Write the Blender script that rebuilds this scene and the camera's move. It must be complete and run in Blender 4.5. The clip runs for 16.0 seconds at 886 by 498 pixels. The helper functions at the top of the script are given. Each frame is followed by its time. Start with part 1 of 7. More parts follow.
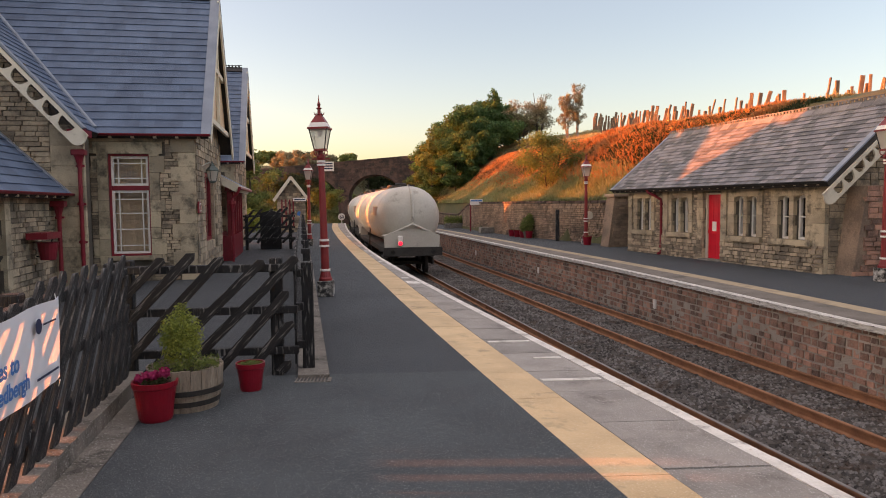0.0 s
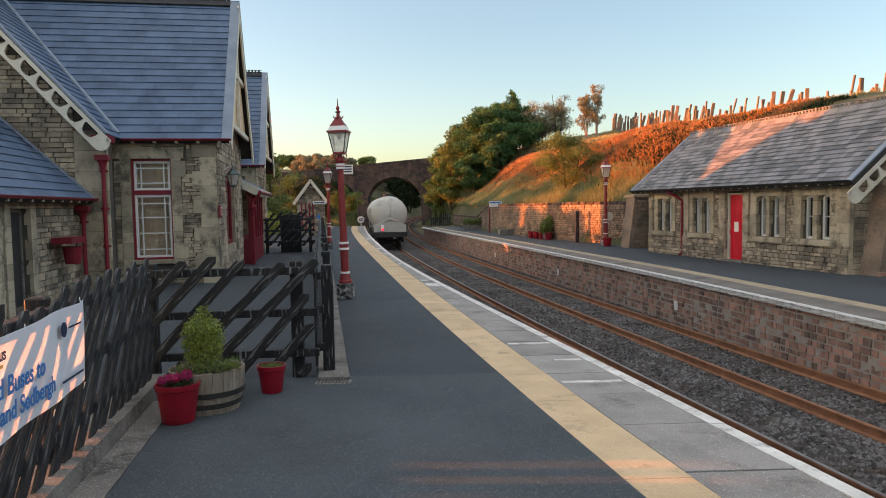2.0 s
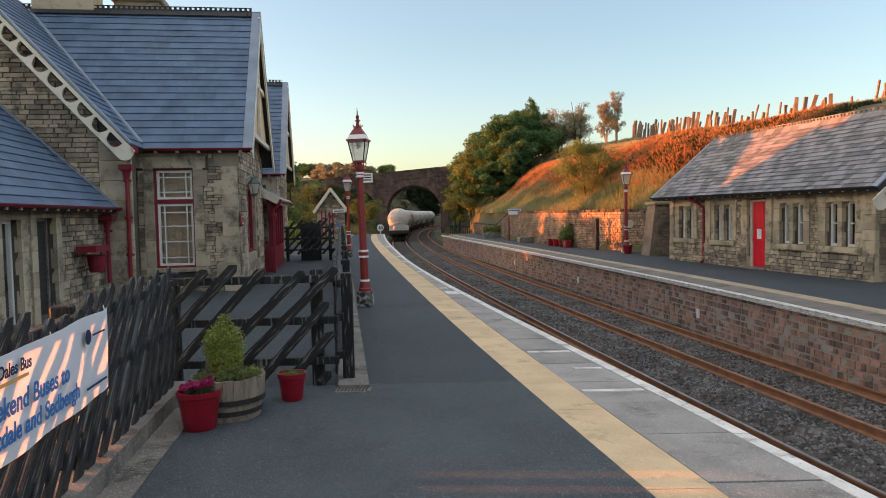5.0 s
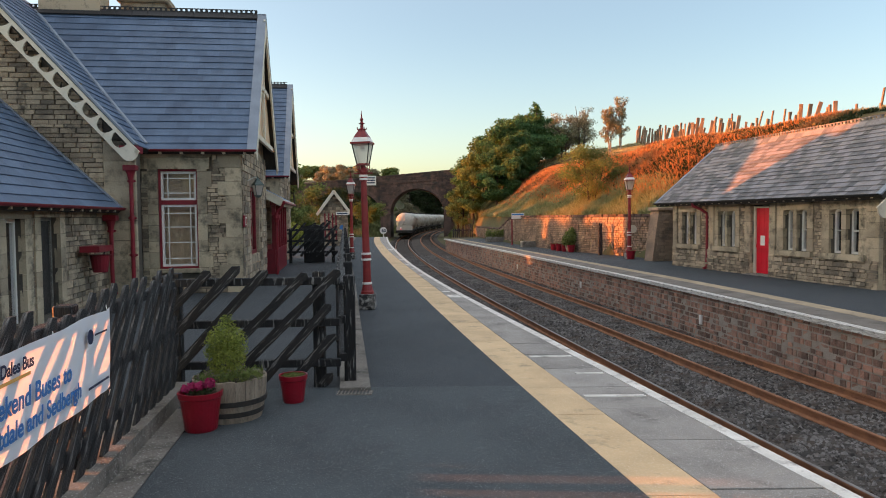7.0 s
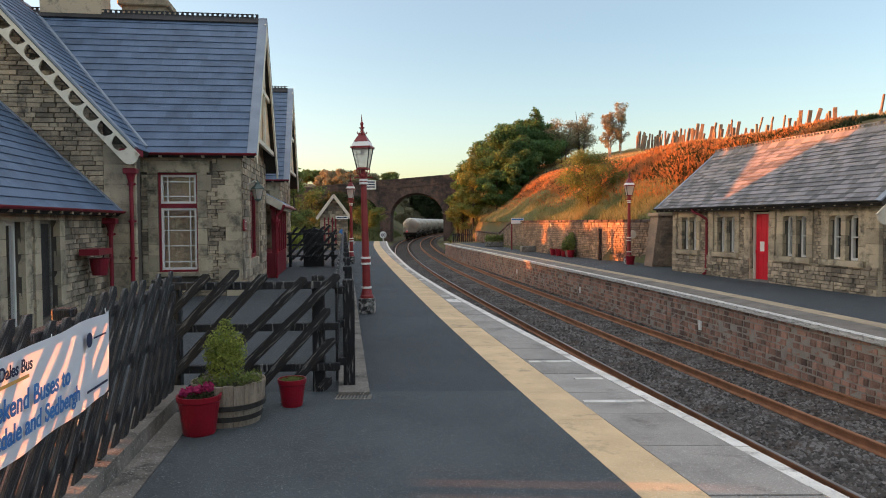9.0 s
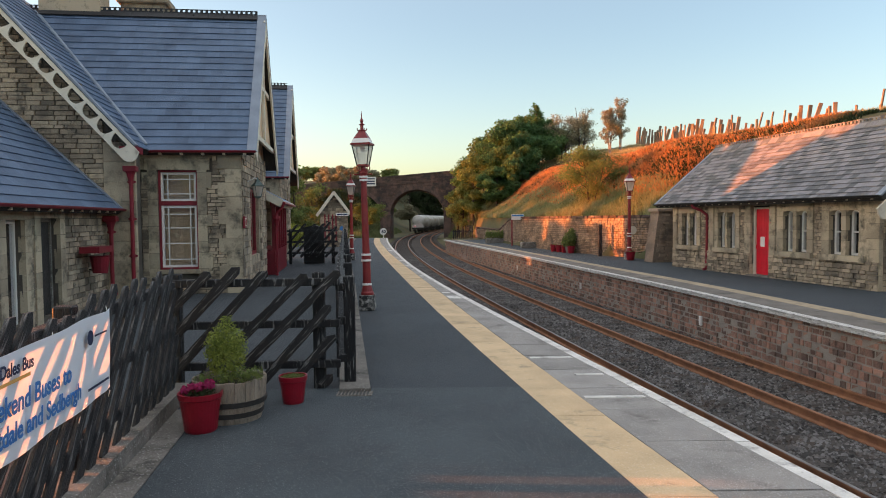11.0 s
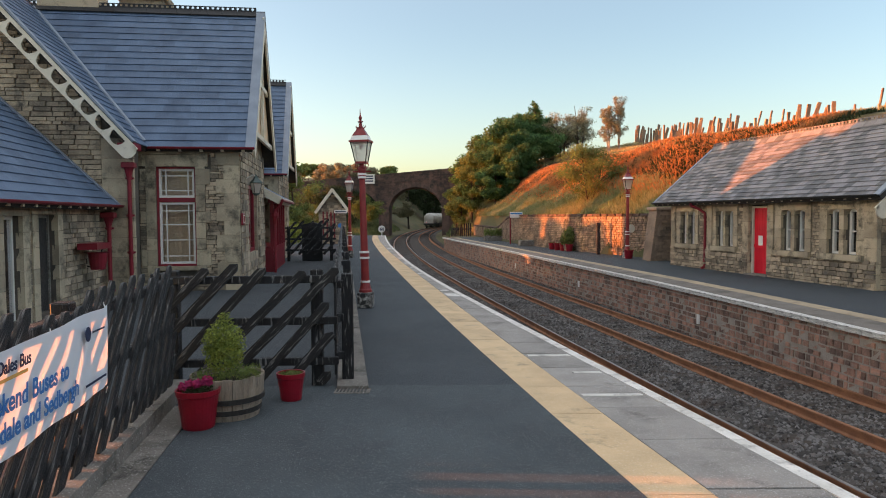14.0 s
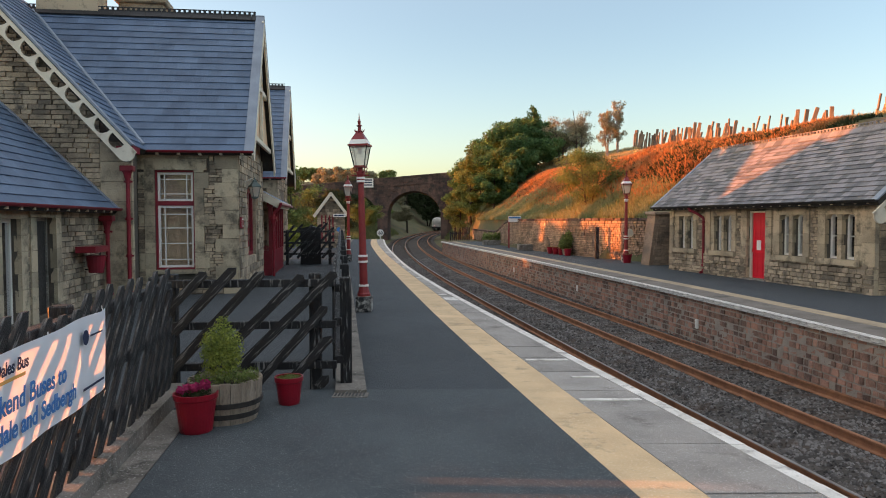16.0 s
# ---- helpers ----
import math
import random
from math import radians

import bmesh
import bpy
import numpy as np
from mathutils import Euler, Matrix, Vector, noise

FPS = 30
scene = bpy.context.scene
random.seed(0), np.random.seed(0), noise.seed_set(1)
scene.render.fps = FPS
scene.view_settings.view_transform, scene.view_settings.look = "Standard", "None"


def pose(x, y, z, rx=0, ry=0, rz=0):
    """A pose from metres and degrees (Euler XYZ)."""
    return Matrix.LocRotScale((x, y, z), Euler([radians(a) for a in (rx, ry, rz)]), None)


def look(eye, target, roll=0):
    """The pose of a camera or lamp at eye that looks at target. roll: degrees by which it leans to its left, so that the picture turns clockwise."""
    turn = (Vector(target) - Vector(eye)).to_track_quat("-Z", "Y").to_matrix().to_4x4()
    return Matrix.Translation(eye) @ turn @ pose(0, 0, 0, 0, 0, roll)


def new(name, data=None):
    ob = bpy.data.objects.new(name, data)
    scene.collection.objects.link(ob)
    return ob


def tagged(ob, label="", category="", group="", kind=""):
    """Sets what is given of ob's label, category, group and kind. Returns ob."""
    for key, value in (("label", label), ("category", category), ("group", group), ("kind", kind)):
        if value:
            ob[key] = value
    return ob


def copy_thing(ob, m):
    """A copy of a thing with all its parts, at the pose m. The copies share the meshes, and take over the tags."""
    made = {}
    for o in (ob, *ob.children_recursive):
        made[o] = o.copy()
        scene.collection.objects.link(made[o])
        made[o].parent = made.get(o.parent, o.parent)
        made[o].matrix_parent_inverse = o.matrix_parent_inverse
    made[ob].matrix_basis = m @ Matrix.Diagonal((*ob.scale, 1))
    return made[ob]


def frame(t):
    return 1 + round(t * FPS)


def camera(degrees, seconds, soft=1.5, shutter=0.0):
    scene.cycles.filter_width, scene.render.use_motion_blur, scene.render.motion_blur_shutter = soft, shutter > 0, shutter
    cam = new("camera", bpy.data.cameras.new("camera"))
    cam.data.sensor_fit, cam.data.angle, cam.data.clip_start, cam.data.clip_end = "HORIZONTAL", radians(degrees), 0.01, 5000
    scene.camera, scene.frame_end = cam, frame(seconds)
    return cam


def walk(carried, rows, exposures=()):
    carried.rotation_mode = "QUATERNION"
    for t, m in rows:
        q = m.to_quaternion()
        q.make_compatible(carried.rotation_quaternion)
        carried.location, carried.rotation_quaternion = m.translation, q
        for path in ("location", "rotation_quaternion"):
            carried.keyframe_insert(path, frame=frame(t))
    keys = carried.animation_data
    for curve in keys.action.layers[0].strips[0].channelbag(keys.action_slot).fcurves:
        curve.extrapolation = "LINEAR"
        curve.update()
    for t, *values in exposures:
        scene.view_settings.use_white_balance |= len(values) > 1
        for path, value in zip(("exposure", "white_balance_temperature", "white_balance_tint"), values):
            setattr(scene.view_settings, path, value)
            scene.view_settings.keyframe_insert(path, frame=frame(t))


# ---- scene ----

cam = camera(64, 16.0, soft=1.0)
ROWS = [
    (0, pose(0, 0, 2.0, 86.302, 0.554, -3.302)),
    (0.5, pose(0, 0, 2.0, 86.233, 0.552, -3.011)),
    (1, pose(0, 0, 2.0, 86.283, 0.731, -2.657)),
    (1.5, pose(0, 0, 2.0, 86.358, 0.798, -2.110)),
    (2, pose(0, 0, 2.0, 86.498, 0.964, -1.776)),
    (2.5, pose(0, 0, 2.0, 86.752, 0.962, -1.482)),
    (3, pose(0, 0, 2.0, 86.883, 1.030, -1.144)),
    (3.5, pose(0, 0, 2.0, 86.902, 1.111, -0.786)),
    (4, pose(0, 0, 2.0, 86.913, 1.160, -0.480)),
    (6.5, pose(0, 0, 2.0, 87.571, 0.968, 0.042)),
    (7, pose(0, 0, 2.0, 87.447, 0.588, 0.030)),
    (7.5, pose(0, 0, 2.0, 87.457, 0.390, 0.139)),
    (8, pose(0, 0, 2.0, 87.580, 0.364, 0.119)),
    (8.5, pose(0, 0, 2.0, 87.725, 0.336, 0.038)),
    (9, pose(0, 0, 2.0, 87.813, 0.337, 0.010)),
    (11.5, pose(0, 0, 2.0, 87.495, 0.586, 0.030)),
    (12, pose(0, 0, 2.0, 87.611, 0.517, 0.041)),
    (12.5, pose(0, 0, 2.0, 87.650, 0.400, -0.016)),
    (13, pose(0, 0, 2.0, 87.484, 0.308, -0.150)),
    (13.5, pose(0, 0, 2.0, 87.395, 0.315, -0.204)),
    (14, pose(0, 0, 2.0, 87.338, 0.347, -0.102)),
    (14.5, pose(0, 0, 2.0, 87.380, 0.399, -0.010)),
    (15, pose(0, 0, 2.0, 87.510, 0.380, -0.147)),
    (15.5, pose(0, 0, 2.0, 87.556, 0.285, -0.169)),
    (16, pose(0, 0, 2.0, 87.662, 0.214, -0.212)),
]
walk(cam, ROWS, exposures=[(0, 3.16, 7900, 28), (0.5, 3.14, 7300, 21), (2, 3.14, 6850, 14), (16, 3.14, 6850, 14)])

# ---- world and sun ----
SUN_AZ = radians(-7)        # way in which the light travels, from the +x axis
SUN_EL = radians(3.6)
world = bpy.data.worlds.new("evening_sky")
scene.world = world
world.use_nodes = True
wn = world.node_tree.nodes
sky = wn.new("ShaderNodeTexSky")
sky.sky_type = "NISHITA"
sky.sun_disc = False
sky.sun_elevation = SUN_EL
# the sky's rotation is counted clockwise from +y
sky.sun_rotation = math.atan2(-math.cos(SUN_AZ), -math.sin(SUN_AZ))
sky.altitude = 350
sky.air_density, sky.dust_density, sky.ozone_density = 0.8, 2.2, 1.15
wn["Background"].inputs["Strength"].default_value = 0.068
wl_ = world.node_tree.links
# thin streaky cloud; brighter veil added overhead, unseen, to lift the ambient light
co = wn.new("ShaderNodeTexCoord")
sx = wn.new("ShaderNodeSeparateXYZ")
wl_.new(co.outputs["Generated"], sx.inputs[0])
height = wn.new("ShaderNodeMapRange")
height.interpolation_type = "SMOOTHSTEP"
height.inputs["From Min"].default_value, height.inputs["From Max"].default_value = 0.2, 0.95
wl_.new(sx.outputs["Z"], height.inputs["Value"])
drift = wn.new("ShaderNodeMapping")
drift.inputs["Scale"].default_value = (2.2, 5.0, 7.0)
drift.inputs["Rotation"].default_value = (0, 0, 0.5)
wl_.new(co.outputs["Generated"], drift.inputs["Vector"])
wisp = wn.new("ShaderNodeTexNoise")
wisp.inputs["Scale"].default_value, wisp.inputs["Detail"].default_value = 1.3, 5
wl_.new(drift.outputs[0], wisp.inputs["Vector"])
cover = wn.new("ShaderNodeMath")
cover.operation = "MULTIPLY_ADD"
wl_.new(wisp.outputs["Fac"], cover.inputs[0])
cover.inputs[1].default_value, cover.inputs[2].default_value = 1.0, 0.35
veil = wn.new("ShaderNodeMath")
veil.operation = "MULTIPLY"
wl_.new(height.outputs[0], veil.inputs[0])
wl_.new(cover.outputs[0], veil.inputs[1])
cloud_fill = wn.new("ShaderNodeMix")
cloud_fill.data_type = "RGBA"
cloud_fill.clamp_factor = True
cloud_fill.inputs["B"].default_value = (2.0, 2.15, 2.3, 1)
wl_.new(veil.outputs[0], cloud_fill.inputs["Factor"])
wl_.new(sky.outputs[0], cloud_fill.inputs["A"])
wl_.new(cloud_fill.outputs["Result"], wn["Background"].inputs["Color"])

sun_data = bpy.data.lights.new("sun", "SUN")
sun_data.energy, sun_data.angle, sun_data.color = 1.65, radians(0.6), (1.0, 0.265, 0.055)
sun = new("sun", sun_data)
sun.matrix_world = look((0, 0, 0), (math.cos(SUN_AZ) * math.cos(SUN_EL), math.sin(SUN_AZ) * math.cos(SUN_EL), -math.sin(SUN_EL)))


# ---- materials ----
def mat(name, a, b=None, rough=0.8, metal=0.0, scale=3.0, fine=40.0, bump=0.15, vary=0.0, c=None, amount_c=0.35, stretch=(1, 1, 1), spec=0.4, broad=2.2, speck=None, speck_scale=90.0, speck_amount=0.3):
    """A surface whose colour runs from a to b in broad patches and grain; vary: change from piece to piece; c: stains."""
    m = bpy.data.materials.new(name)
    m.use_nodes = True
    nt = m.node_tree
    n, ln = nt.nodes, nt.links
    p = n["Principled BSDF"]
    b = b or tuple(x * 0.7 for x in a)
    tc = n.new("ShaderNodeTexCoord")
    mp = n.new("ShaderNodeMapping")
    mp.inputs["Scale"].default_value = stretch
    ln.new(tc.outputs["Object"], mp.inputs["Vector"])
    geo = n.new("ShaderNodeNewGeometry")
    if vary:
        mp2 = n.new("ShaderNodeVectorMath")
        ln.new(geo.outputs["Position"], mp2.inputs[0])
        vec = mp2.outputs[0]
    else:
        vec = mp.outputs[0]
    n1 = n.new("ShaderNodeTexNoise")
    n1.inputs["Scale"].default_value, n1.inputs["Detail"].default_value = scale, 5
    n2 = n.new("ShaderNodeTexNoise")
    n2.inputs["Scale"].default_value, n2.inputs["Detail"].default_value = fine, 4
    ln.new(vec, n1.inputs["Vector"])
    ln.new(vec, n2.inputs["Vector"])
    mix = n.new("ShaderNodeMix")
    mix.data_type = "RGBA"
    mix.inputs["A"].default_value, mix.inputs["B"].default_value = (*a, 1), (*b, 1)
    add = n.new("ShaderNodeMath")
    add.operation = "MULTIPLY_ADD"
    ln.new(n2.outputs["Fac"], add.inputs[0])
    add.inputs[1].default_value = 0.9
    sub = n.new("ShaderNodeMath")
    sub.operation = "MULTIPLY_ADD"
    ln.new(n1.outputs["Fac"], sub.inputs[0])
    sub.inputs[1].default_value, sub.inputs[2].default_value = broad, 0.05 - 0.5 * broad
    ln.new(sub.outputs[0], add.inputs[2])
    last = add.outputs[0]
    if vary:
        oi = n.new("ShaderNodeObjectInfo")
        s1 = n.new("ShaderNodeMath")
        ln.new(oi.outputs["Random"], s1.inputs[0])
        ln.new(geo.outputs["Random Per Island"], s1.inputs[1])
        s2 = n.new("ShaderNodeMath")
        s2.operation = "FRACT"
        ln.new(s1.outputs[0], s2.inputs[0])
        s3 = n.new("ShaderNodeMath")
        s3.operation = "MULTIPLY_ADD"
        ln.new(s2.outputs[0], s3.inputs[0])
        s3.inputs[1].default_value = vary
        ln.new(last, s3.inputs[2])
        s4 = n.new("ShaderNodeMath")
        s4.operation = "SUBTRACT"
        ln.new(s3.outputs[0], s4.inputs[0])
        s4.inputs[1].default_value = vary / 2
        last = s4.outputs[0]
    cl = n.new("ShaderNodeClamp")
    ln.new(last, cl.inputs[0])
    ln.new(cl.outputs[0], mix.inputs["Factor"])
    col = mix.outputs["Result"]
    if c:
        n3 = n.new("ShaderNodeTexNoise")
        n3.inputs["Scale"].default_value, n3.inputs["Detail"].default_value = scale * 1.7, 8
        n3.inputs["Roughness"].default_value = 0.7
        off = n.new("ShaderNodeVectorMath")
        off.inputs[1].default_value = (7.3, 2.1, 5.5)
        ln.new(vec, off.inputs[0])
        ln.new(off.outputs[0], n3.inputs["Vector"])
        rp = n.new("ShaderNodeValToRGB")
        rp.color_ramp.elements[0].position = 0.62 - amount_c * 0.3
        rp.color_ramp.elements[1].position = 0.78 - amount_c * 0.3
        ln.new(n3.outputs["Fac"], rp.inputs[0])
        m2 = n.new("ShaderNodeMix")
        m2.data_type = "RGBA"
        ln.new(rp.outputs[0], m2.inputs["Factor"])
        ln.new(col, m2.inputs["A"])
        m2.inputs["B"].default_value = (*c, 1)
        col = m2.outputs["Result"]
    if speck:
        # single pale grains, each cell with its own chance
        vo = n.new("ShaderNodeTexVoronoi")
        vo.inputs["Scale"].default_value = speck_scale
        ln.new(vec, vo.inputs["Vector"])
        sep = n.new("ShaderNodeSeparateColor")
        ln.new(vo.outputs["Color"], sep.inputs[0])
        hit = n.new("ShaderNodeMath")
        hit.operation = "LESS_THAN"
        ln.new(sep.outputs[0], hit.inputs[0])
        hit.inputs[1].default_value = speck_amount
        near = n.new("ShaderNodeMath")
        near.operation = "LESS_THAN"
        ln.new(vo.outputs["Distance"], near.inputs[0])
        near.inputs[1].default_value = 0.42
        both = n.new("ShaderNodeMath")
        both.operation = "MULTIPLY"
        ln.new(hit.outputs[0], both.inputs[0])
        ln.new(near.outputs[0], both.inputs[1])
        shade = n.new("ShaderNodeMath")
        shade.operation = "MULTIPLY"
        ln.new(both.outputs[0], shade.inputs[0])
        ln.new(sep.outputs[1], shade.inputs[1])
        m3 = n.new("ShaderNodeMix")
        m3.data_type = "RGBA"
        ln.new(shade.outputs[0], m3.inputs["Factor"])
        ln.new(col, m3.inputs["A"])
        m3.inputs["B"].default_value = (*speck, 1)
        col = m3.outputs["Result"]
    ln.new(col, p.inputs["Base Color"])
    rr = n.new("ShaderNodeMath")
    rr.operation = "MULTIPLY_ADD"
    ln.new(n2.outputs["Fac"], rr.inputs[0])
    rr.inputs[1].default_value, rr.inputs[2].default_value = 0.25, rough - 0.12
    ln.new(rr.outputs[0], p.inputs["Roughness"])
    p.inputs["Metallic"].default_value = metal
    p.inputs["Specular IOR Level"].default_value = spec
    if bump:
        bp = n.new("ShaderNodeBump")
        bp.inputs["Strength"].default_value, bp.inputs["Distance"].default_value = min(1, bump * 2), 0.02
        ln.new(n2.outputs["Fac"], bp.inputs["Height"])
        ln.new(bp.outputs[0], p.inputs["Normal"])
    return m


def leafy(name, a, b, c, through_light=0.3):
    """Leaves and grass: colour from clump to clump, some light let through."""
    m = mat(name, a, b, rough=0.75, scale=0.35, fine=6.0, bump=0, vary=1.0, c=c, amount_c=0.3, spec=0.2)
    n, ln = m.node_tree.nodes, m.node_tree.links
    p = n["Principled BSDF"]
    tr = n.new("ShaderNodeBsdfTranslucent")
    ms = n.new("ShaderNodeMixShader")
    ms.inputs[0].default_value = through_light
    ln.new(p.inputs["Base Color"].links[0].from_socket, tr.inputs["Color"])
    ln.new(p.outputs[0], ms.inputs[1])
    ln.new(tr.outputs[0], ms.inputs[2])
    ln.new(ms.outputs[0], n["Material Output"].inputs["Surface"])
    return m


ASPHALT = mat("asphalt", (0.064, 0.077, 0.088), (0.03, 0.037, 0.043), 0.78, scale=0.6, fine=110, broad=1.2, bump=0.5, c=(0.045, 0.052, 0.06), amount_c=0.25, speck=(0.2, 0.2, 0.205), speck_scale=95, speck_amount=0.25)
ASPHALT_OLD = mat("asphalt_coarse", (0.08, 0.099, 0.108), (0.032, 0.04, 0.046), 0.74, scale=0.9, fine=90, broad=1.3, bump=0.9, c=(0.045, 0.053, 0.06), amount_c=0.3, speck=(0.33, 0.34, 0.35), speck_scale=110, speck_amount=0.25)
SLAB = mat("slab_stone", (0.38, 0.35, 0.32), (0.23, 0.21, 0.19), 0.85, scale=1.3, fine=70, bump=0.4, vary=0.6, c=(0.16, 0.145, 0.13), amount_c=0.2, speck=(0.6, 0.57, 0.54), speck_scale=95, speck_amount=0.35)
YELLOW = mat("yellow_paint", (0.7, 0.5, 0.29), (0.5, 0.35, 0.2), 0.75, scale=1.6, fine=60, bump=0.25, vary=0.35, c=(0.3, 0.22, 0.14), amount_c=0.22, speck=(0.78, 0.62, 0.44), speck_scale=80, speck_amount=0.3)
FADED_YELLOW = mat("faded_yellow_paint", (0.46, 0.36, 0.235), (0.31, 0.245, 0.165), 0.8, scale=1.4, fine=50, bump=0.25, c=(0.2, 0.16, 0.115), amount_c=0.3)
WHITE_LINE = mat("white_line", (0.8, 0.76, 0.71), (0.55, 0.52, 0.47), 0.75, scale=3, fine=40, bump=0.3, c=(0.25, 0.22, 0.2), amount_c=0.3)
COPING = mat("worn_white_coping", (0.82, 0.79, 0.74), (0.5, 0.48, 0.44), 0.85, scale=2.2, fine=30, bump=0.5, c=(0.13, 0.115, 0.1), amount_c=0.4)
BAND_STONE = mat("trodden_stone_band", (0.23, 0.2, 0.17), (0.12, 0.105, 0.09), 0.88, scale=1.2, fine=40, bump=0.4, c=(0.08, 0.07, 0.06), amount_c=0.3)
CONCRETE = mat("concrete", (0.28, 0.255, 0.222), (0.15, 0.135, 0.118), 0.9, scale=1.2, fine=50, bump=0.4, c=(0.07, 0.065, 0.055), amount_c=0.4, speck=(0.42, 0.4, 0.37), speck_scale=60, speck_amount=0.3)
BALLAST = mat("ballast_stone", (0.21, 0.195, 0.185), (0.038, 0.034, 0.032), 0.9, scale=1.2, fine=25, bump=0.6, vary=1.2, c=(0.075, 0.048, 0.034), amount_c=0.35)
BALLAST_BED = mat("ballast_bed", (0.075, 0.064, 0.055), (0.022, 0.019, 0.017), 0.95, scale=0.8, fine=18, bump=1.0, c=(0.06, 0.042, 0.03), amount_c=0.45)
RUST = mat("rusty_steel", (0.4, 0.18, 0.09), (0.22, 0.1, 0.055), 0.75, scale=4, fine=60, bump=0.2, metal=0.2)
RAIL_TOP = mat("worn_steel", (0.42, 0.38, 0.35), (0.25, 0.22, 0.2), 0.32, metal=0.9, scale=4, fine=60, bump=0.05)
SLEEPER = mat("sleeper_timber", (0.096, 0.08, 0.068), (0.048, 0.04, 0.036), 0.9, scale=3, fine=40, bump=0.4)
RED_STONE = mat("platform_stone", (0.5, 0.27, 0.195), (0.15, 0.095, 0.075), 0.9, scale=2.5, fine=30, bump=0.9, vary=0.95, c=(0.3, 0.25, 0.205), amount_c=0.25)
RET_STONE = mat("walling_stone", (0.4, 0.285, 0.205), (0.17, 0.125, 0.095), 0.9, scale=1.0, fine=22, bump=0.8, vary=0.7, c=(0.1, 0.085, 0.07), amount_c=0.25)
MORTAR = mat("mortar", (0.16, 0.135, 0.108), (0.075, 0.066, 0.055), 0.95, scale=2, fine=50, bump=0.6)
MORTAR_PALE = mat("pale_mortar", (0.44, 0.38, 0.32), (0.28, 0.24, 0.2), 0.95, scale=2, fine=50, bump=0.6)
GREY_STONE = mat("grey_gritstone", (0.53, 0.42, 0.295), (0.175, 0.142, 0.106), 0.9, scale=1.6, fine=26, bump=1.0, vary=0.9, c=(0.11, 0.095, 0.077), amount_c=0.3)
ASHLAR = mat("dressed_gritstone", (0.58, 0.475, 0.33), (0.31, 0.255, 0.183), 0.88, scale=1.2, fine=40, bump=0.4, vary=0.8, c=(0.12, 0.105, 0.08), amount_c=0.4)
DARK_STONE = mat("bridge_stone", (0.17, 0.105, 0.082), (0.06, 0.043, 0.04), 0.9, scale=0.5, fine=9, bump=0.6, vary=0.8, c=(0.04, 0.037, 0.034), amount_c=0.45)
SLATE_BLUE = mat("blue_slate", (0.112, 0.17, 0.262), (0.06, 0.095, 0.155), 0.5, scale=1.4, fine=35, bump=0.3, vary=0.5)
SLATE_GREY = mat("weathered_slate", (0.25, 0.24, 0.25), (0.1, 0.1, 0.105), 0.66, scale=1.5, fine=30, bump=0.35, vary=1.4, c=(0.14, 0.12, 0.105), amount_c=0.15)
LEAD = mat("lead_flashing", (0.27, 0.31, 0.37), (0.19, 0.22, 0.27), 0.5, scale=2, fine=30, bump=0.1)
RED_PAINT = mat("maroon_paint", (0.26, 0.016, 0.029), (0.169, 0.012, 0.021), 0.42, scale=4, fine=50, bump=0.06)
BRIGHT_RED = mat("bright_red_paint", (0.78, 0.008, 0.03), (0.62, 0.008, 0.025), 0.42, scale=3, fine=50, bump=0.05)
CREAM = mat("cream_paint", (0.74, 0.68, 0.56), (0.6, 0.54, 0.43), 0.55, scale=3, fine=50, bump=0.1, c=(0.38, 0.33, 0.26), amount_c=0.1)
WHITE = mat("white_paint", (0.85, 0.82, 0.77), (0.74, 0.71, 0.66), 0.5, scale=3, fine=50, bump=0.08)
TARRED = mat("tarred_timber", (0.016, 0.017, 0.019), (0.006, 0.006, 0.007), 0.6, scale=1.8, fine=16, bump=0.6, stretch=(9, 9, 0.9), c=(0.36, 0.35, 0.34), amount_c=0.24)
BLACK = mat("black_paint", (0.02, 0.02, 0.022), (0.012, 0.012, 0.013), 0.5, scale=4, fine=40, bump=0.1)
BARREL = mat("weathered_oak", (0.42, 0.345, 0.265), (0.2, 0.163, 0.125), 0.85, scale=3, fine=30, bump=0.4, stretch=(8, 8, 1), c=(0.1, 0.08, 0.06), amount_c=0.2)
POT_RED = mat("red_glazed_pot", (0.27, 0.006, 0.02), (0.19, 0.005, 0.014), 0.35, scale=4, fine=40, bump=0.04)
SOIL = mat("soil", (0.05, 0.035, 0.025), (0.025, 0.018, 0.013), 0.95, scale=8, fine=60, bump=0.8)
TANK = mat("tank_paint", (0.575, 0.54, 0.471), (0.437, 0.402, 0.345), 0.42, scale=0.6, fine=14, bump=0.05, c=(0.25, 0.22, 0.18), amount_c=0.15)
UNDERFRAME = mat("underframe", (0.05, 0.045, 0.04), (0.025, 0.022, 0.02), 0.7, scale=3, fine=20, bump=0.3)
EARTH = mat("moor_ground", (0.125, 0.105, 0.045), (0.055, 0.068, 0.03), 0.95, scale=0.12, fine=3.0, bump=0.6, c=(0.12, 0.07, 0.035), amount_c=0.4)
FAR_HILL = mat("far_moor", (0.24, 0.2, 0.16), (0.2, 0.18, 0.15), 0.95, scale=0.01, fine=0.2, bump=0)
BARK = mat("bark", (0.075, 0.06, 0.045), (0.035, 0.028, 0.022), 0.95, scale=3, fine=20, bump=0.6)
BIRCH_BARK = mat("birch_bark", (0.42, 0.38, 0.33), (0.14, 0.12, 0.1), 0.85, scale=4, fine=20, bump=0.3)
PINE = leafy("pine_foliage", (0.105, 0.205, 0.07), (0.042, 0.092, 0.036), (0.12, 0.14, 0.04))
GREEN = leafy("green_foliage", (0.207, 0.248, 0.072), (0.103, 0.145, 0.046), (0.16, 0.13, 0.04))
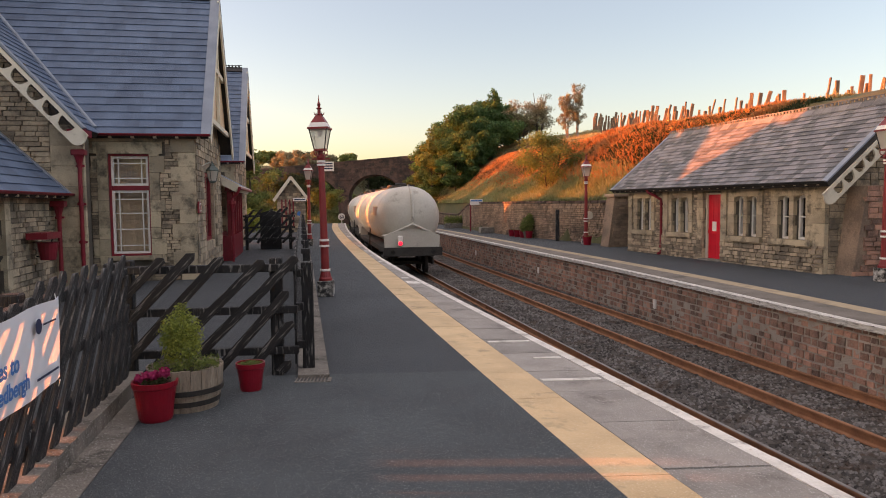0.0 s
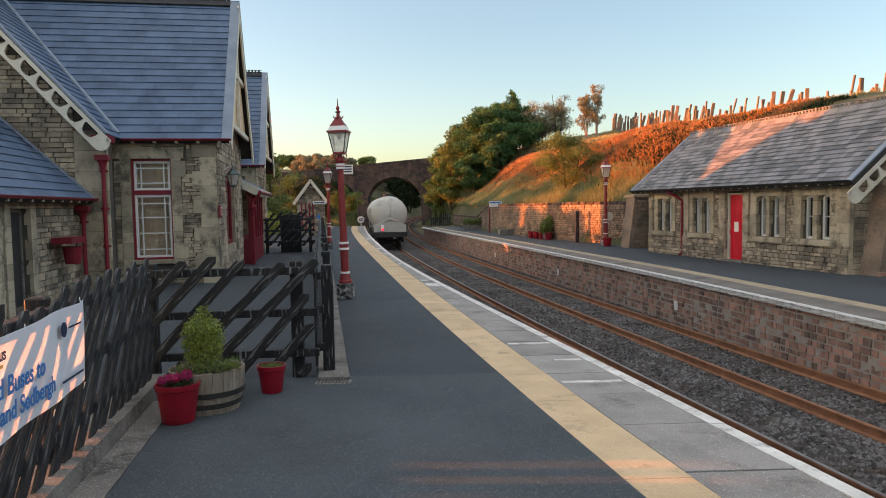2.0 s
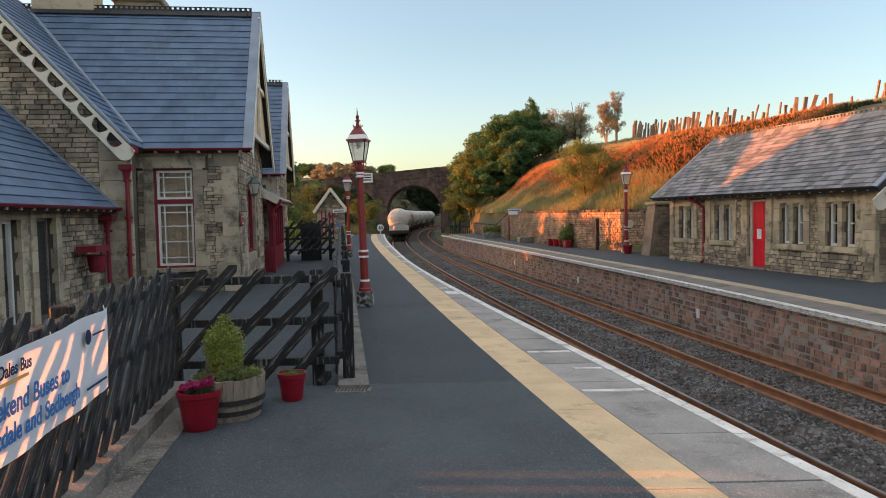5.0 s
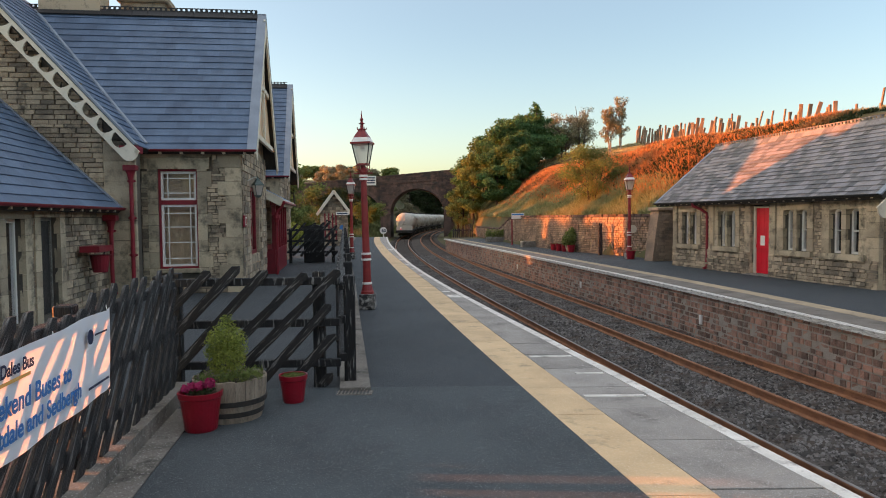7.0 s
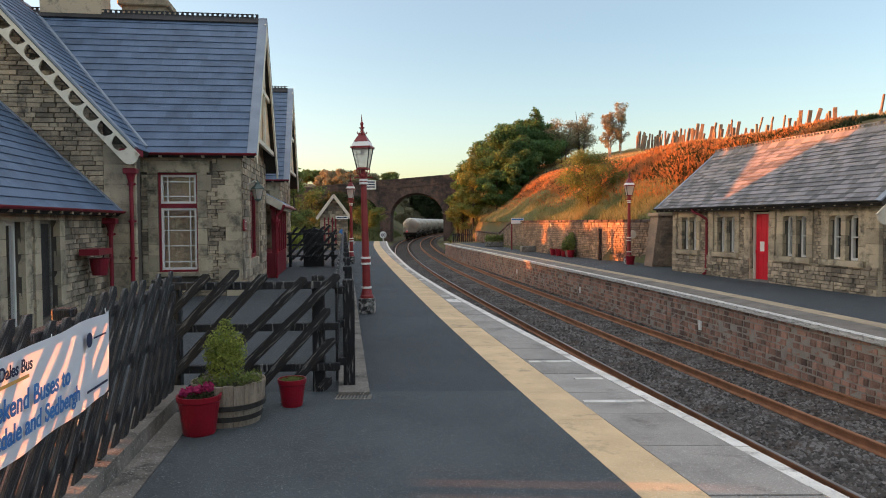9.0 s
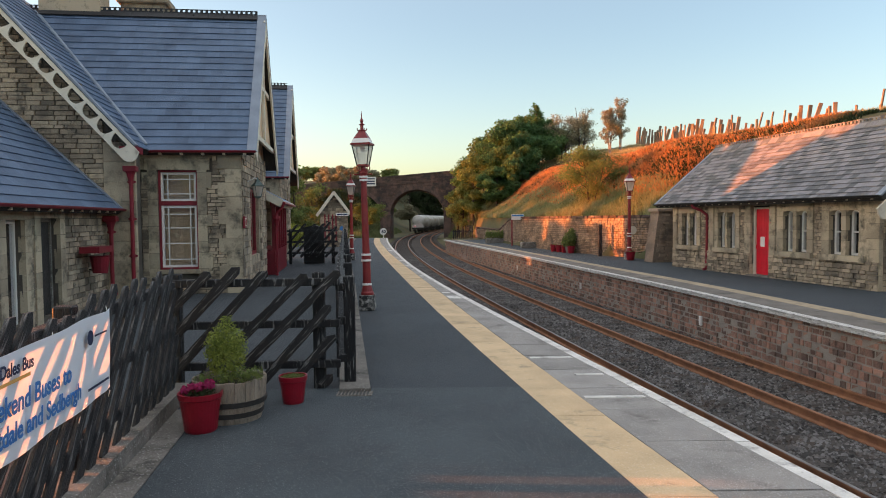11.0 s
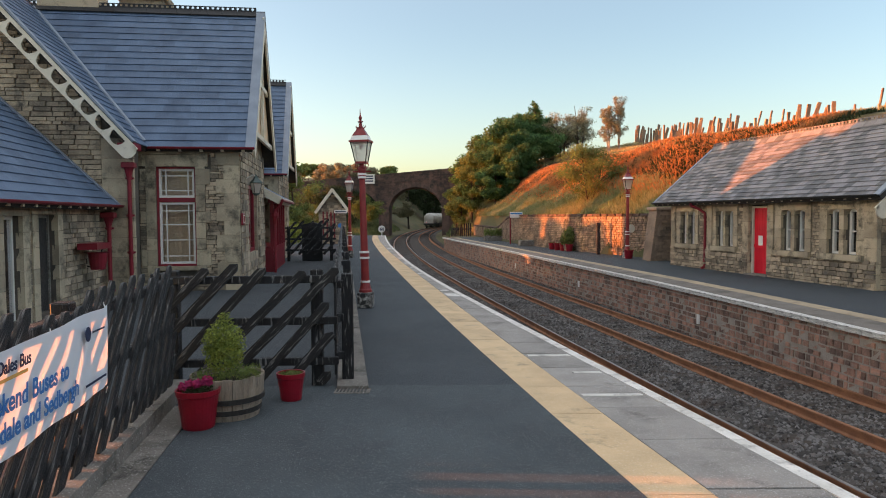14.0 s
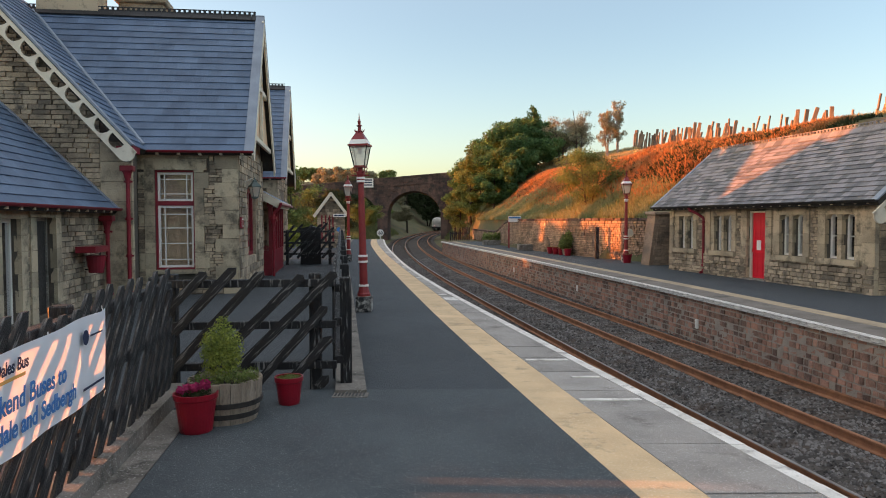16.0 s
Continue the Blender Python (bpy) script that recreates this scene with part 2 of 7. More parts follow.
AUTUMN = leafy("autumn_foliage", (0.34, 0.31, 0.2), (0.2, 0.185, 0.11), (0.24, 0.2, 0.09))
# darker leaf green: the shade of dense growth is put into this colour
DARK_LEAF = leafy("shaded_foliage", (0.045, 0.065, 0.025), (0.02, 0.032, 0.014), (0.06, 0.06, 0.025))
GRASS = leafy("dry_grass", (0.58, 0.45, 0.23), (0.36, 0.31, 0.15), (0.3, 0.17, 0.07), 0.4)
VERGE_GRASS = leafy("cutting_grass", (0.2, 0.23, 0.1), (0.1, 0.13, 0.055), (0.16, 0.13, 0.06), 0.35)
# greener, darker than the hilltop grass: the lower bank's shade is in the colour
BANK_GRASS_SHADED = leafy("green_bank_grass_shaded", (0.34, 0.34, 0.18), (0.17, 0.205, 0.085), (0.33, 0.25, 0.11), 0.4)
BRACKEN = leafy("rust_bracken", (0.6, 0.25, 0.09), (0.36, 0.16, 0.065), (0.26, 0.17, 0.07), 0.3)
CONIFER = leafy("dwarf_conifer", (0.4, 0.43, 0.09), (0.17, 0.22, 0.05), (0.2, 0.19, 0.05))
PINK = leafy("pink_petals", (0.5, 0.05, 0.16), (0.35, 0.03, 0.12), (0.6, 0.12, 0.25))
BLIND = mat("tan_curtain", (0.8, 0.58, 0.38), (0.62, 0.44, 0.28), 0.9, scale=2, fine=20, bump=0.1, stretch=(6, 6, 1))


def glass(name, tint=(0.9, 0.92, 0.95), rough=0.02):
    m = bpy.data.materials.new(name)
    m.use_nodes = True
    p = m.node_tree.nodes["Principled BSDF"]
    p.inputs["Base Color"].default_value = (*tint, 1)
    p.inputs["Roughness"].default_value = rough
    p.inputs["Transmission Weight"].default_value = 1.0
    p.inputs["IOR"].default_value = 1.35
    return m


GLASS = glass("window_glass")
LAMP_GLASS = leafy("frosted_lamp_glass", (0.85, 0.8, 0.75), (0.78, 0.73, 0.68), (0.8, 0.75, 0.7), 0.7)
lg = LAMP_GLASS.node_tree
clear = lg.nodes.new("ShaderNodeBsdfTransparent")
half = lg.nodes.new("ShaderNodeMixShader")
half.inputs[0].default_value = 0.55
frost = lg.nodes["Material Output"].inputs["Surface"].links[0].from_socket
lg.links.new(clear.outputs[0], half.inputs[1])
lg.links.new(frost, half.inputs[2])
lg.links.new(half.outputs[0], lg.nodes["Material Output"].inputs["Surface"])


# ---- mesh helpers ----
def mesh_of(name, verts, faces, material):
    me = bpy.data.meshes.new(name)
    me.from_pydata([tuple(v) for v in verts], [], [tuple(q) for q in faces])
    me.update()
    if material:
        me.materials.append(material)
    return me


def part(name, bm, material, parent=None, label="", m=None, smooth=False):
    """Links a bmesh as one mesh object under a thing or a part."""
    me = bpy.data.meshes.new(name)
    bmesh.ops.recalc_face_normals(bm, faces=bm.faces)
    bm.to_mesh(me)
    bm.free()
    me.materials.append(material)
    if smooth:
        for q in me.polygons:
            q.use_smooth = True
    ob = new(name, me)
    if m is not None:
        ob.matrix_basis = m
    if parent:
        ob.parent = parent
    if label:
        ob["label"] = label
    return ob


def share(name, me, parent, m):
    ob = new(name, me)
    ob.matrix_basis = m
    ob.parent = parent
    return ob


def thing(name, m, label, category, group="", kind=""):
    ob = new(name)
    ob.empty_display_size = 0.2
    ob.matrix_basis = m
    return tagged(ob, label, category, group, kind)


def box(bm, x0, x1, y0, y1, z0, z1, m=None, bevel=0.0):
    vs = [bm.verts.new(v) for v in ((x0, y0, z0), (x1, y0, z0), (x1, y1, z0), (x0, y1, z0), (x0, y0, z1), (x1, y0, z1), (x1, y1, z1), (x0, y1, z1))]
    fs = [bm.faces.new([vs[i] for i in q]) for q in ((3, 2, 1, 0), (4, 5, 6, 7), (0, 1, 5, 4), (1, 2, 6, 5), (2, 3, 7, 6), (3, 0, 4, 7))]
    if bevel:
        es = list({e for f in fs for e in f.edges})
        r = bmesh.ops.bevel(bm, geom=es, offset=bevel, segments=1, affect="EDGES")
        vs = list({v for f in r["faces"] for v in f.verts} | {v for v in vs if v.is_valid})
    if m is not None:
        bmesh.ops.transform(bm, matrix=m, verts=vs)
    return bm


def bm_box(*a, **k):
    return box(bmesh.new(), *a, **k)


def lathe(bm, profile, n=16, m=None, arc=None):
    """A turned body about z from (radius, height) pairs."""
    rings = []
    for r, z in profile:
        rings.append([bm.verts.new((r * math.cos(2 * math.pi * i / n), r * math.sin(2 * math.pi * i / n), z)) for i in range(n)])
    for a, b in zip(rings, rings[1:]):
        for i in range(n):
            bm.faces.new((a[i], a[(i + 1) % n], b[(i + 1) % n], b[i]))
    bm.faces.new(rings[0][::-1])
    bm.faces.new(rings[-1])
    if m is not None:
        bmesh.ops.transform(bm, matrix=m, verts=[v for r in rings for v in r])
    return bm


def tube(bm, pts, r, n=8, r_end=None):
    """A round bar along points."""
    pts = [Vector(p) for p in pts]
    rings = []
    for i, p in enumerate(pts):
        d = (pts[min(i + 1, len(pts) - 1)] - pts[max(i - 1, 0)]).normalized()
        q = d.to_track_quat("Z", "Y")
        rad = r if r_end is None else r + (r_end - r) * i / (len(pts) - 1)
        rings.append([bm.verts.new(p + q @ Vector((rad * math.cos(2 * math.pi * k / n), rad * math.sin(2 * math.pi * k / n), 0))) for k in range(n)])
    for a, b in zip(rings, rings[1:]):
        for k in range(n):
            bm.faces.new((a[k], a[(k + 1) % n], b[(k + 1) % n], b[k]))
    bm.faces.new(rings[0][::-1])
    bm.faces.new(rings[-1])
    return bm


def prism(bm, outline, y0, y1, m=None):
    """An outline of (x, z) pairs drawn out along y."""
    a = [bm.verts.new((x, y0, z)) for x, z in outline]
    b = [bm.verts.new((x, y1, z)) for x, z in outline]
    k = len(outline)
    bm.faces.new(a)
    bm.faces.new(b[::-1])
    for i in range(k):
        bm.faces.new((a[(i + 1) % k], a[i], b[i], b[(i + 1) % k]))
    if m is not None:
        bmesh.ops.transform(bm, matrix=m, verts=a + b)
    return bm


CUBE_V = np.array([(x, y, z) for z in (0, 1) for y in (0, 1) for x in (0, 1)], float) - [0.5, 0.5, 0.5]
CUBE_F = [(0, 2, 3, 1), (4, 5, 7, 6), (0, 1, 5, 4), (1, 3, 7, 5), (3, 2, 6, 7), (2, 0, 4, 6)]


def rough_blocks(material, count=6, jitter=0.06, seed=1, front=(0.96, 1, 0.92)):
    """Unit blocks with uneven, chamfered faces towards -y."""
    r = np.random.RandomState(seed)
    out = []
    for k in range(count):
        v = CUBE_V.copy()
        v[[0, 1, 4, 5]] *= front
        v += r.uniform(-jitter, jitter, v.shape) * [1, 1.5, 1]
        out.append(v)
    return out


def pieces(parent, name, mats, variants, material, limit=300, rest_label=""):
    """Blocks at the matrices given: the first ones as objects of their own on shared meshes, the others joined."""
    meshes = [mesh_of(name, v, CUBE_F, material) for v in variants]
    for i, m in enumerate(mats[:limit]):
        share(name, meshes[i % len(meshes)], parent, m)
    rest = mats[limit:]
    if rest:
        V, F = [], []
        for i, m in enumerate(rest):
            v = variants[i % len(variants)]
            a = np.array(m)
            V.append(v @ a[:3, :3].T + a[:3, 3])
            F += [tuple(q + 8 * i for q in f) for f in CUBE_F]
        me = mesh_of(name + "_rest", np.concatenate(V), F, material)
        ob = new(name + "s_beyond", me)
        ob.parent = parent
        ob["kind"] = "stuff"


STONE_V = rough_blocks(None, 8, 0.05, 3)
FLAT_V = rough_blocks(None, 3, 0.004, 5, (0.996, 1, 0.99))


def course(x0, x1, z0, z1, heights, lengths, holes, rnd, gap=0.008, depth=0.08, y=0.0):
    """Coursed stones over a wall in the plane y, facing -y; holes: (x0, x1, z0, z1) left free."""
    out = []
    z = z0
    while z < z1 - 0.03:
        h = min(rnd.uniform(*heights), z1 - z)
        if z1 - z - h < 0.05:
            h = z1 - z
        x = x0
        while x < x1 - 0.02:
            w = rnd.uniform(*lengths)
            if x1 - x - w < 0.12:
                w = x1 - x
            spans = [(x, x + w)]
            for a, b, c, d in holes:
                if z + h > c + 0.01 and z < d - 0.01:
                    nxt = []
                    for p, q in spans:
                        if q <= a or p >= b:
                            nxt.append((p, q))
                        else:
                            if p < a - 0.03:
                                nxt.append((p, a))
                            if q > b + 0.03:
                                nxt.append((b, q))
                    spans = nxt
            for p, q in spans:
                out.append(Matrix.Translation(((p + q) / 2, y - depth * 0.1 + rnd.uniform(-0.012, 0.012), z + h / 2)) @ Matrix.Diagonal((q - p - gap, depth, h - gap, 1)))
            x += w
        z += h
    return out


def wall_panel(bm, x0, x1, y0, y1, z0, z1, holes=(), m=None):
    """A wall from x0 to x1, thick from y0 to y1, with openings (x0, x1, z0, z1) cut right through."""
    xs = sorted({x0, x1, *[h[0] for h in holes], *[h[1] for h in holes]})
    zs = sorted({z0, z1, *[h[2] for h in holes], *[h[3] for h in holes]})
    for a, b in zip(xs, xs[1:]):
        start = None
        for c, d in zip(zs, zs[1:]):
            solid = not any(h[0] <= a and b <= h[1] and h[2] <= c and d <= h[3] for h in holes)
            if solid:
                box(bm, a, b, y0, y1, c, d, m)
    return bm

# ---- the line of the railway ----
K_S = [-400, -6, 6, 20, 39, 69, 99, 148, 330, 331, 3000]
K_V = [0.0, 0.0026, 0.0027, 0.0004, 0.0018, 0.0014, 0.0017, 0.0013, 0.0013, 0.0, 0.0]
STEP = 0.5
LS = np.arange(-400, 1600 + STEP, STEP)
lk = np.interp(LS, K_S, K_V)
lk[LS < -30] = 0
LT = np.concatenate([[0], np.cumsum((lk[1:] + lk[:-1]) / 2 * STEP)])
I0 = int(np.argmin(np.abs(LS)))
LT = LT - LT[I0] - 0.1876
LX = np.concatenate([[0], np.cumsum(np.sin(LT[:-1]) * STEP)])
LY = np.concatenate([[0], np.cumsum(np.cos(LT[:-1]) * STEP)])
LX, LY = LX - LX[I0] + 5.275, LY - LY[I0]
RAIL_Z = -1.078
GAUGE = 1.484
SIX = 1.657          # between the two tracks' inner rails


def on_line(s, d=0.0, z=0.0):
    """The point s metres along the near track, d metres to its right."""
    x, y, t = np.interp(s, LS, LX), np.interp(s, LS, LY), np.interp(s, LS, LT)
    return Vector((x + d * math.cos(t), y - d * math.sin(t), z))


def heading(s):
    return float(np.interp(s, LS, LT))


def smooth_curve(table):
    ys = np.array([p[0] for p in table], float)
    xs = np.array([p[1] for p in table], float)
    deg = np.gradient(xs, ys)

    def f(y):
        y = float(np.clip(y, ys[0], ys[-1]))
        i = min(max(int(np.searchsorted(ys, y)) - 1, 0), len(ys) - 2)
        h = ys[i + 1] - ys[i]
        t = (y - ys[i]) / h
        return ((2 * t**3 - 3 * t**2 + 1) * xs[i] + (t**3 - 2 * t**2 + t) * h * deg[i] + (-2 * t**3 + 3 * t**2) * xs[i + 1] + (t**3 - t**2) * h * deg[i + 1])
    return f


# lines on the platforms, as (y, x)
edge_x = smooth_curve([(-30, 8.9), (-10, 5.5), (0, 3.78), (5, 2.91), (10, 2.0), (15, 1.08), (20, 0.21), (30, -1.3), (40, -2.5), (50, -3.62), (60, -4.62), (75, -5.95)])
yel_l = smooth_curve([(-30, 7.4), (-10, 4.0), (0, 2.3), (5, 1.43), (10, 0.63), (15, -0.12), (20, -0.83), (30, -2.2), (40, -3.52), (50, -4.75), (60, -5.9), (75, -7.3)])
yel_r = smooth_curve([(-30, 7.9), (-10, 4.45), (0, 2.75), (5, 1.93), (10, 1.18), (15, 0.46), (20, -0.22), (30, -1.62), (40, -2.95), (50, -4.16), (60, -5.3), (75, -6.75)])
cop_x = smooth_curve([(-30, 12.0), (-10, 9.6), (0, 8.75), (11, 7.32), (15, 6.95), (20, 6.42), (30, 5.1), (40, 3.75), (50, 2.35), (57, 1.25), (66, 0.1), (80, -1.5)])
curb_r = smooth_curve([(-10, 1.8), (8.05, -0.85), (12, -1.4), (21, -2.63), (35, -4.6), (50, -6.55), (75, -9.2)])
ret_x = smooth_curve([(-30, 19.5), (10, 16.2), (28, 12.0), (33.3, 9.7), (36.7, 8.35), (41.9, 6.95), (50.8, 5.45), (62, 4.4), (76, 3.4)])
FAR_END = 66.0
NEAR_END = 75.0


def strip(bm, left, right, ys, z0, z1):
    """A slab between two lines x(y), from z0 up to z1."""
    rows = []
    for y in ys:
        a, b = left(y), right(y)
        rows.append([bm.verts.new((a, y, z0)), bm.verts.new((b, y, z0)), bm.verts.new((b, y, z1)), bm.verts.new((a, y, z1))])
    for p, q in zip(rows, rows[1:]):
        for i in range(4):
            j = (i + 1) % 4
            bm.faces.new((p[i], p[j], q[j], q[i]))
    bm.faces.new(rows[0][::-1])
    bm.faces.new(rows[-1])
    return bm


def shifted(f, d):
    return lambda y: f(y) + d


def steps(a, b, d=1.0):
    k = max(1, round((b - a) / d))
    return [a + (b - a) * i / k for i in range(k + 1)]


# ---- ground, one sheet ----
def smoothstep(a, b, x):
    t = np.clip((x - a) / (b - a), 0, 1)
    return t * t * (3 - 2 * t)


def land(s, d, x, y):
    """Height of the ground at s along and d beside the near track."""
    bump = 0.5 * noise.noise(Vector((x * 0.13, y * 0.13, 0))) + 0.22 * noise.noise(Vector((x * 0.5, y * 0.5, 3)))
    bed = -1.34
    if -1.9 < d < 5.2:
        return bed
    if d <= -1.9:
        flat = -0.06
        if s > 76:
            up = 3.5 * smoothstep(-4, -16, d) * smoothstep(85, 120, s) + 8 * smoothstep(-5, -24, d) * smoothstep(120, 175, s)
            low = bed + (flat - bed) * smoothstep(-2.6, -5, d)
            return low + up + bump * 0.4 * smoothstep(-4, -8, d)
        return flat - 3.0 * smoothstep(-30, -60, d) + 18 * smoothstep(-200, -900, d)
    if s < 77:
        L = (x - float(ret_x(max(min(y, 76), -30)))) * 0.975
        if L < 0.35:
            return -0.08
        base = 1.95 * smoothstep(0.3, 0.45, L)
    else:
        L = d - 6.6
        if L < 0:
            return bed + (1.0 - 0.0) * smoothstep(-1.4, 0, L) * 0.3
        base = -1.0 + 2.9 * smoothstep(0, 2.5, L)
    hill = 4.15 * smoothstep(0.2, 7.0, L) ** 0.85 + min(max(L - 6.0, 0), 16) ** 0.9 * 0.14 - 0.06 * max(L - 26, 0) ** 0.9
    hill += 0.085 * min(max(y - 55, 0), 34) * smoothstep(3, 14, L)
    return base + hill + bump * smoothstep(0.6, 2.5, L)


def ground_mesh():
    ss = np.concatenate([[-390, -250, -150, -90, -60], np.arange(-40, 150, 1.0), np.arange(150, 330, 4.0), [330, 380, 460, 600, 800, 1100, 1500]])
    dd = np.concatenate([[-1100, -700, -450, -300, -200, -130, -90, -60, -45], np.arange(-34, -8, 2.0), np.arange(-8, -2.4, 0.8), [-1.95, -1.85, 1.5, 5.1, 5.25], np.arange(5.6, 24, 0.6), np.arange(24, 60, 2.5), [65, 80, 110, 150, 210, 300, 420]])
    V, F = [], []
    for s in ss:
        for d in dd:
            p = on_line(s, d)
            V.append((p.x, p.y, land(s, d, p.x, p.y)))
    n = len(dd)
    for i in range(len(ss) - 1):
        for j in range(n - 1):
            F.append((i * n + j, i * n + j + 1, (i + 1) * n + j + 1, (i + 1) * n + j))
    me = mesh_of("ground", V, F, EARTH)
    for q in me.polygons:
        q.use_smooth = True
    return new("ground", me)


ground = tagged(ground_mesh(), "moorland ground with rough autumn grass rising beside the railway", "ground", kind="structure")


def ground_z(x, y):
    """Height of the ground under a point."""
    i = int(np.argmin((LX - x) ** 2 + (LY - y) ** 2))
    t = LT[i]
    d = (x - LX[i]) * math.cos(t) - (y - LY[i]) * math.sin(t)
    return land(LS[i], d, x, y)


# ---- platforms ----
near_platform = tagged(part("platform_near", strip(bmesh.new(), lambda y: -16.0, shifted(yel_l, 0.0), steps(-30, 75, 1.0), -1.3, 0.0), ASPHALT),
                       "dark grey asphalt station platform along a curved edge", "platform", kind="structure")
part("coarse_patch", strip(bmesh.new(), lambda y: -2.02 - 0.132 * y + 0.43, shifted(yel_l, -0.004), steps(-1, 8.3, 0.6), -0.05, 0.005), ASPHALT_OLD, near_platform)
far_platform = tagged(part("platform_far", strip(bmesh.new(), shifted(cop_x, 1.35), shifted(ret_x, 0.1), steps(-30, FAR_END, 1.0), -0.4, 0.0), ASPHALT),
                      "dark asphalt platform across the tracks", "platform", kind="structure")
part("pale_band", strip(bmesh.new(), shifted(cop_x, 0.182), shifted(cop_x, 0.95), steps(-30, FAR_END, 1.0), -0.4, 0.0), BAND_STONE, far_platform)
part("yellow_band", strip(bmesh.new(), shifted(cop_x, 0.95), shifted(cop_x, 1.35), steps(-30, FAR_END, 1.0), -0.4, 0.003), FADED_YELLOW, far_platform)
part("wall_core", strip(bmesh.new(), shifted(cop_x, 0.1), shifted(cop_x, 0.9), steps(-30, FAR_END, 1.0), -1.4, -0.12), MORTAR_PALE, far_platform)
part("wall_core", strip(bmesh.new(), shifted(edge_x, -0.8), shifted(edge_x, -0.12), steps(-30, NEAR_END, 1.0), -1.4, -0.14), MORTAR, near_platform)

# ---- tracks ----
def sweep(bm, profile, d, s0, s1, ds, z):
    """A section of (across, up) pairs drawn along the railway, d metres beside the near track."""
    rings = []
    for s in steps(s0, s1, ds):
        rings.append([bm.verts.new(on_line(s, d + a, z + b)) for a, b in profile])
    k = len(profile)
    for p, q in zip(rings, rings[1:]):
        for i in range(k):
            bm.faces.new((p[i], p[(i + 1) % k], q[(i + 1) % k], q[i]))
    bm.faces.new(rings[0][::-1])
    bm.faces.new(rings[-1])
    return bm


RAIL_D = [-GAUGE / 2, GAUGE / 2, GAUGE / 2 + SIX, GAUGE * 1.5 + SIX]
WEB = [(-0.07, 0.0), (0.07, 0.0), (0.065, 0.018), (0.012, 0.035), (0.012, 0.115), (0.034, 0.125), (0.034, 0.15), (-0.034, 0.15), (-0.034, 0.125), (-0.012, 0.115), (-0.012, 0.035), (-0.065, 0.018)]
HEAD = [(-0.026, 0.0), (0.026, 0.0), (0.024, 0.006), (-0.024, 0.006)]
for k, name in ((0, "railway_track_near"), (1, "railway_track_far")):
    tr = thing(name, pose(0, 0, 0), ("railway track with rusty steel rails and one worn bright head", "railway track with brown rusted rails on stone ballast")[k], "railway track", kind="structure")
    for d in RAIL_D[2 * k:2 * k + 2]:
        rail = part("rail", sweep(bmesh.new(), WEB, d, -25, 330, 1.5, RAIL_Z - 0.156), RUST, tr)
        part("rail_head", sweep(bmesh.new(), HEAD, d, -25, 330, 1.5, RAIL_Z - 0.0055), (RAIL_TOP if k == 0 else RUST), rail)
    V, F = [], []
    mid = (RAIL_D[2 * k] + RAIL_D[2 * k + 1]) / 2
    rnd = random.Random(4 + k)
    first, rest = [], []
    s = -10.0
    while s < 230:
        p = on_line(s, mid, RAIL_Z - 0.215)
        m = Matrix.Translation(p) @ Matrix.Rotation(-heading(s) + rnd.uniform(-0.01, 0.01), 4, "Z") @ Matrix.Diagonal((2.5, 0.25, 0.12, 1))
        rest.append(m)
        s += 0.68
    pieces(tr, "sleeper", rest, FLAT_V, SLEEPER, 120)
    # joint plates on the webs
    for s in steps(2, 60, 18.3):
        for d in RAIL_D[2 * k:2 * k + 2]:
            bm = bmesh.new()
            sweep(bm, [(-0.034, 0.03), (0.034, 0.03), (0.034, 0.118), (-0.034, 0.118)], d, s, s + 0.6, 0.6, RAIL_Z - 0.156)
            part("fishplate", bm, RUST, tr)

# ballast: a bed with loose stones on it
bm = bmesh.new()
prof = [(-1.75, -0.05), (-0.9, 0.0), (-0.5, 0.02), (0.5, 0.02), (1.0, 0.0), (1.5, 0.06), (2.0, 0.06), (2.5, 0.0), (2.7, 0.02), (3.6, 0.02), (4.3, 0.01), (4.9, 0.02), (4.9, -0.3), (-1.75, -0.3)]
ballast_bed = tagged(part("ballast_bed", sweep(bm, prof, 0, -28, 335, 1.5, RAIL_Z - 0.185), BALLAST_BED), "bed of dark crushed stone between the platforms", "ballast", kind="structure")


def loose_stones(count, seed):
    r = np.random.RandomState(seed)
    u = r.random_sample(count)
    s = -1 + 62 * u ** 1.7
    d = r.uniform(-1.2, 4.85, count)
    base = np.array([(1, 0, -0.2), (-0.5, 0.87, -0.2), (-0.5, -0.87, -0.2), (0.1, 0.1, 0.75), (0.5, 0.6, 0.35), (-0.7, -0.1, 0.4)])
    faces = [(0, 4, 3), (4, 1, 5), (3, 4, 5), (5, 1, 2), (3, 5, 2), (0, 3, 2), (0, 1, 4)]
    V, F = [], []
    for i in range(count):
        for q in RAIL_D:
            if abs(d[i] - q) < 0.09:
                d[i] += 0.2
        z = np.interp(d[i], [a for a, b in prof[:12]], [b for a, b in prof[:12]]) + RAIL_Z - 0.185
        size = r.uniform(0.024, 0.05)
        p = on_line(s[i], d[i], z)
        a = r.uniform(0, 6.28)
        b = base * size * r.uniform(0.7, 1.3, 3)
        ca, sa = math.cos(a), math.sin(a)
        V.append(np.stack([b[:, 0] * ca - b[:, 1] * sa + p.x, b[:, 0] * sa + b[:, 1] * ca + p.y, b[:, 2] + p.z], 1))
        F += [tuple(k + 6 * i for k in f) for f in faces]
    return mesh_of("ballast_stones", np.concatenate(V), F, BALLAST)


tagged(new("ballast_stones", loose_stones(85000, 8)), "loose angular grey and brown ballast stones", "ballast", kind="stuff")

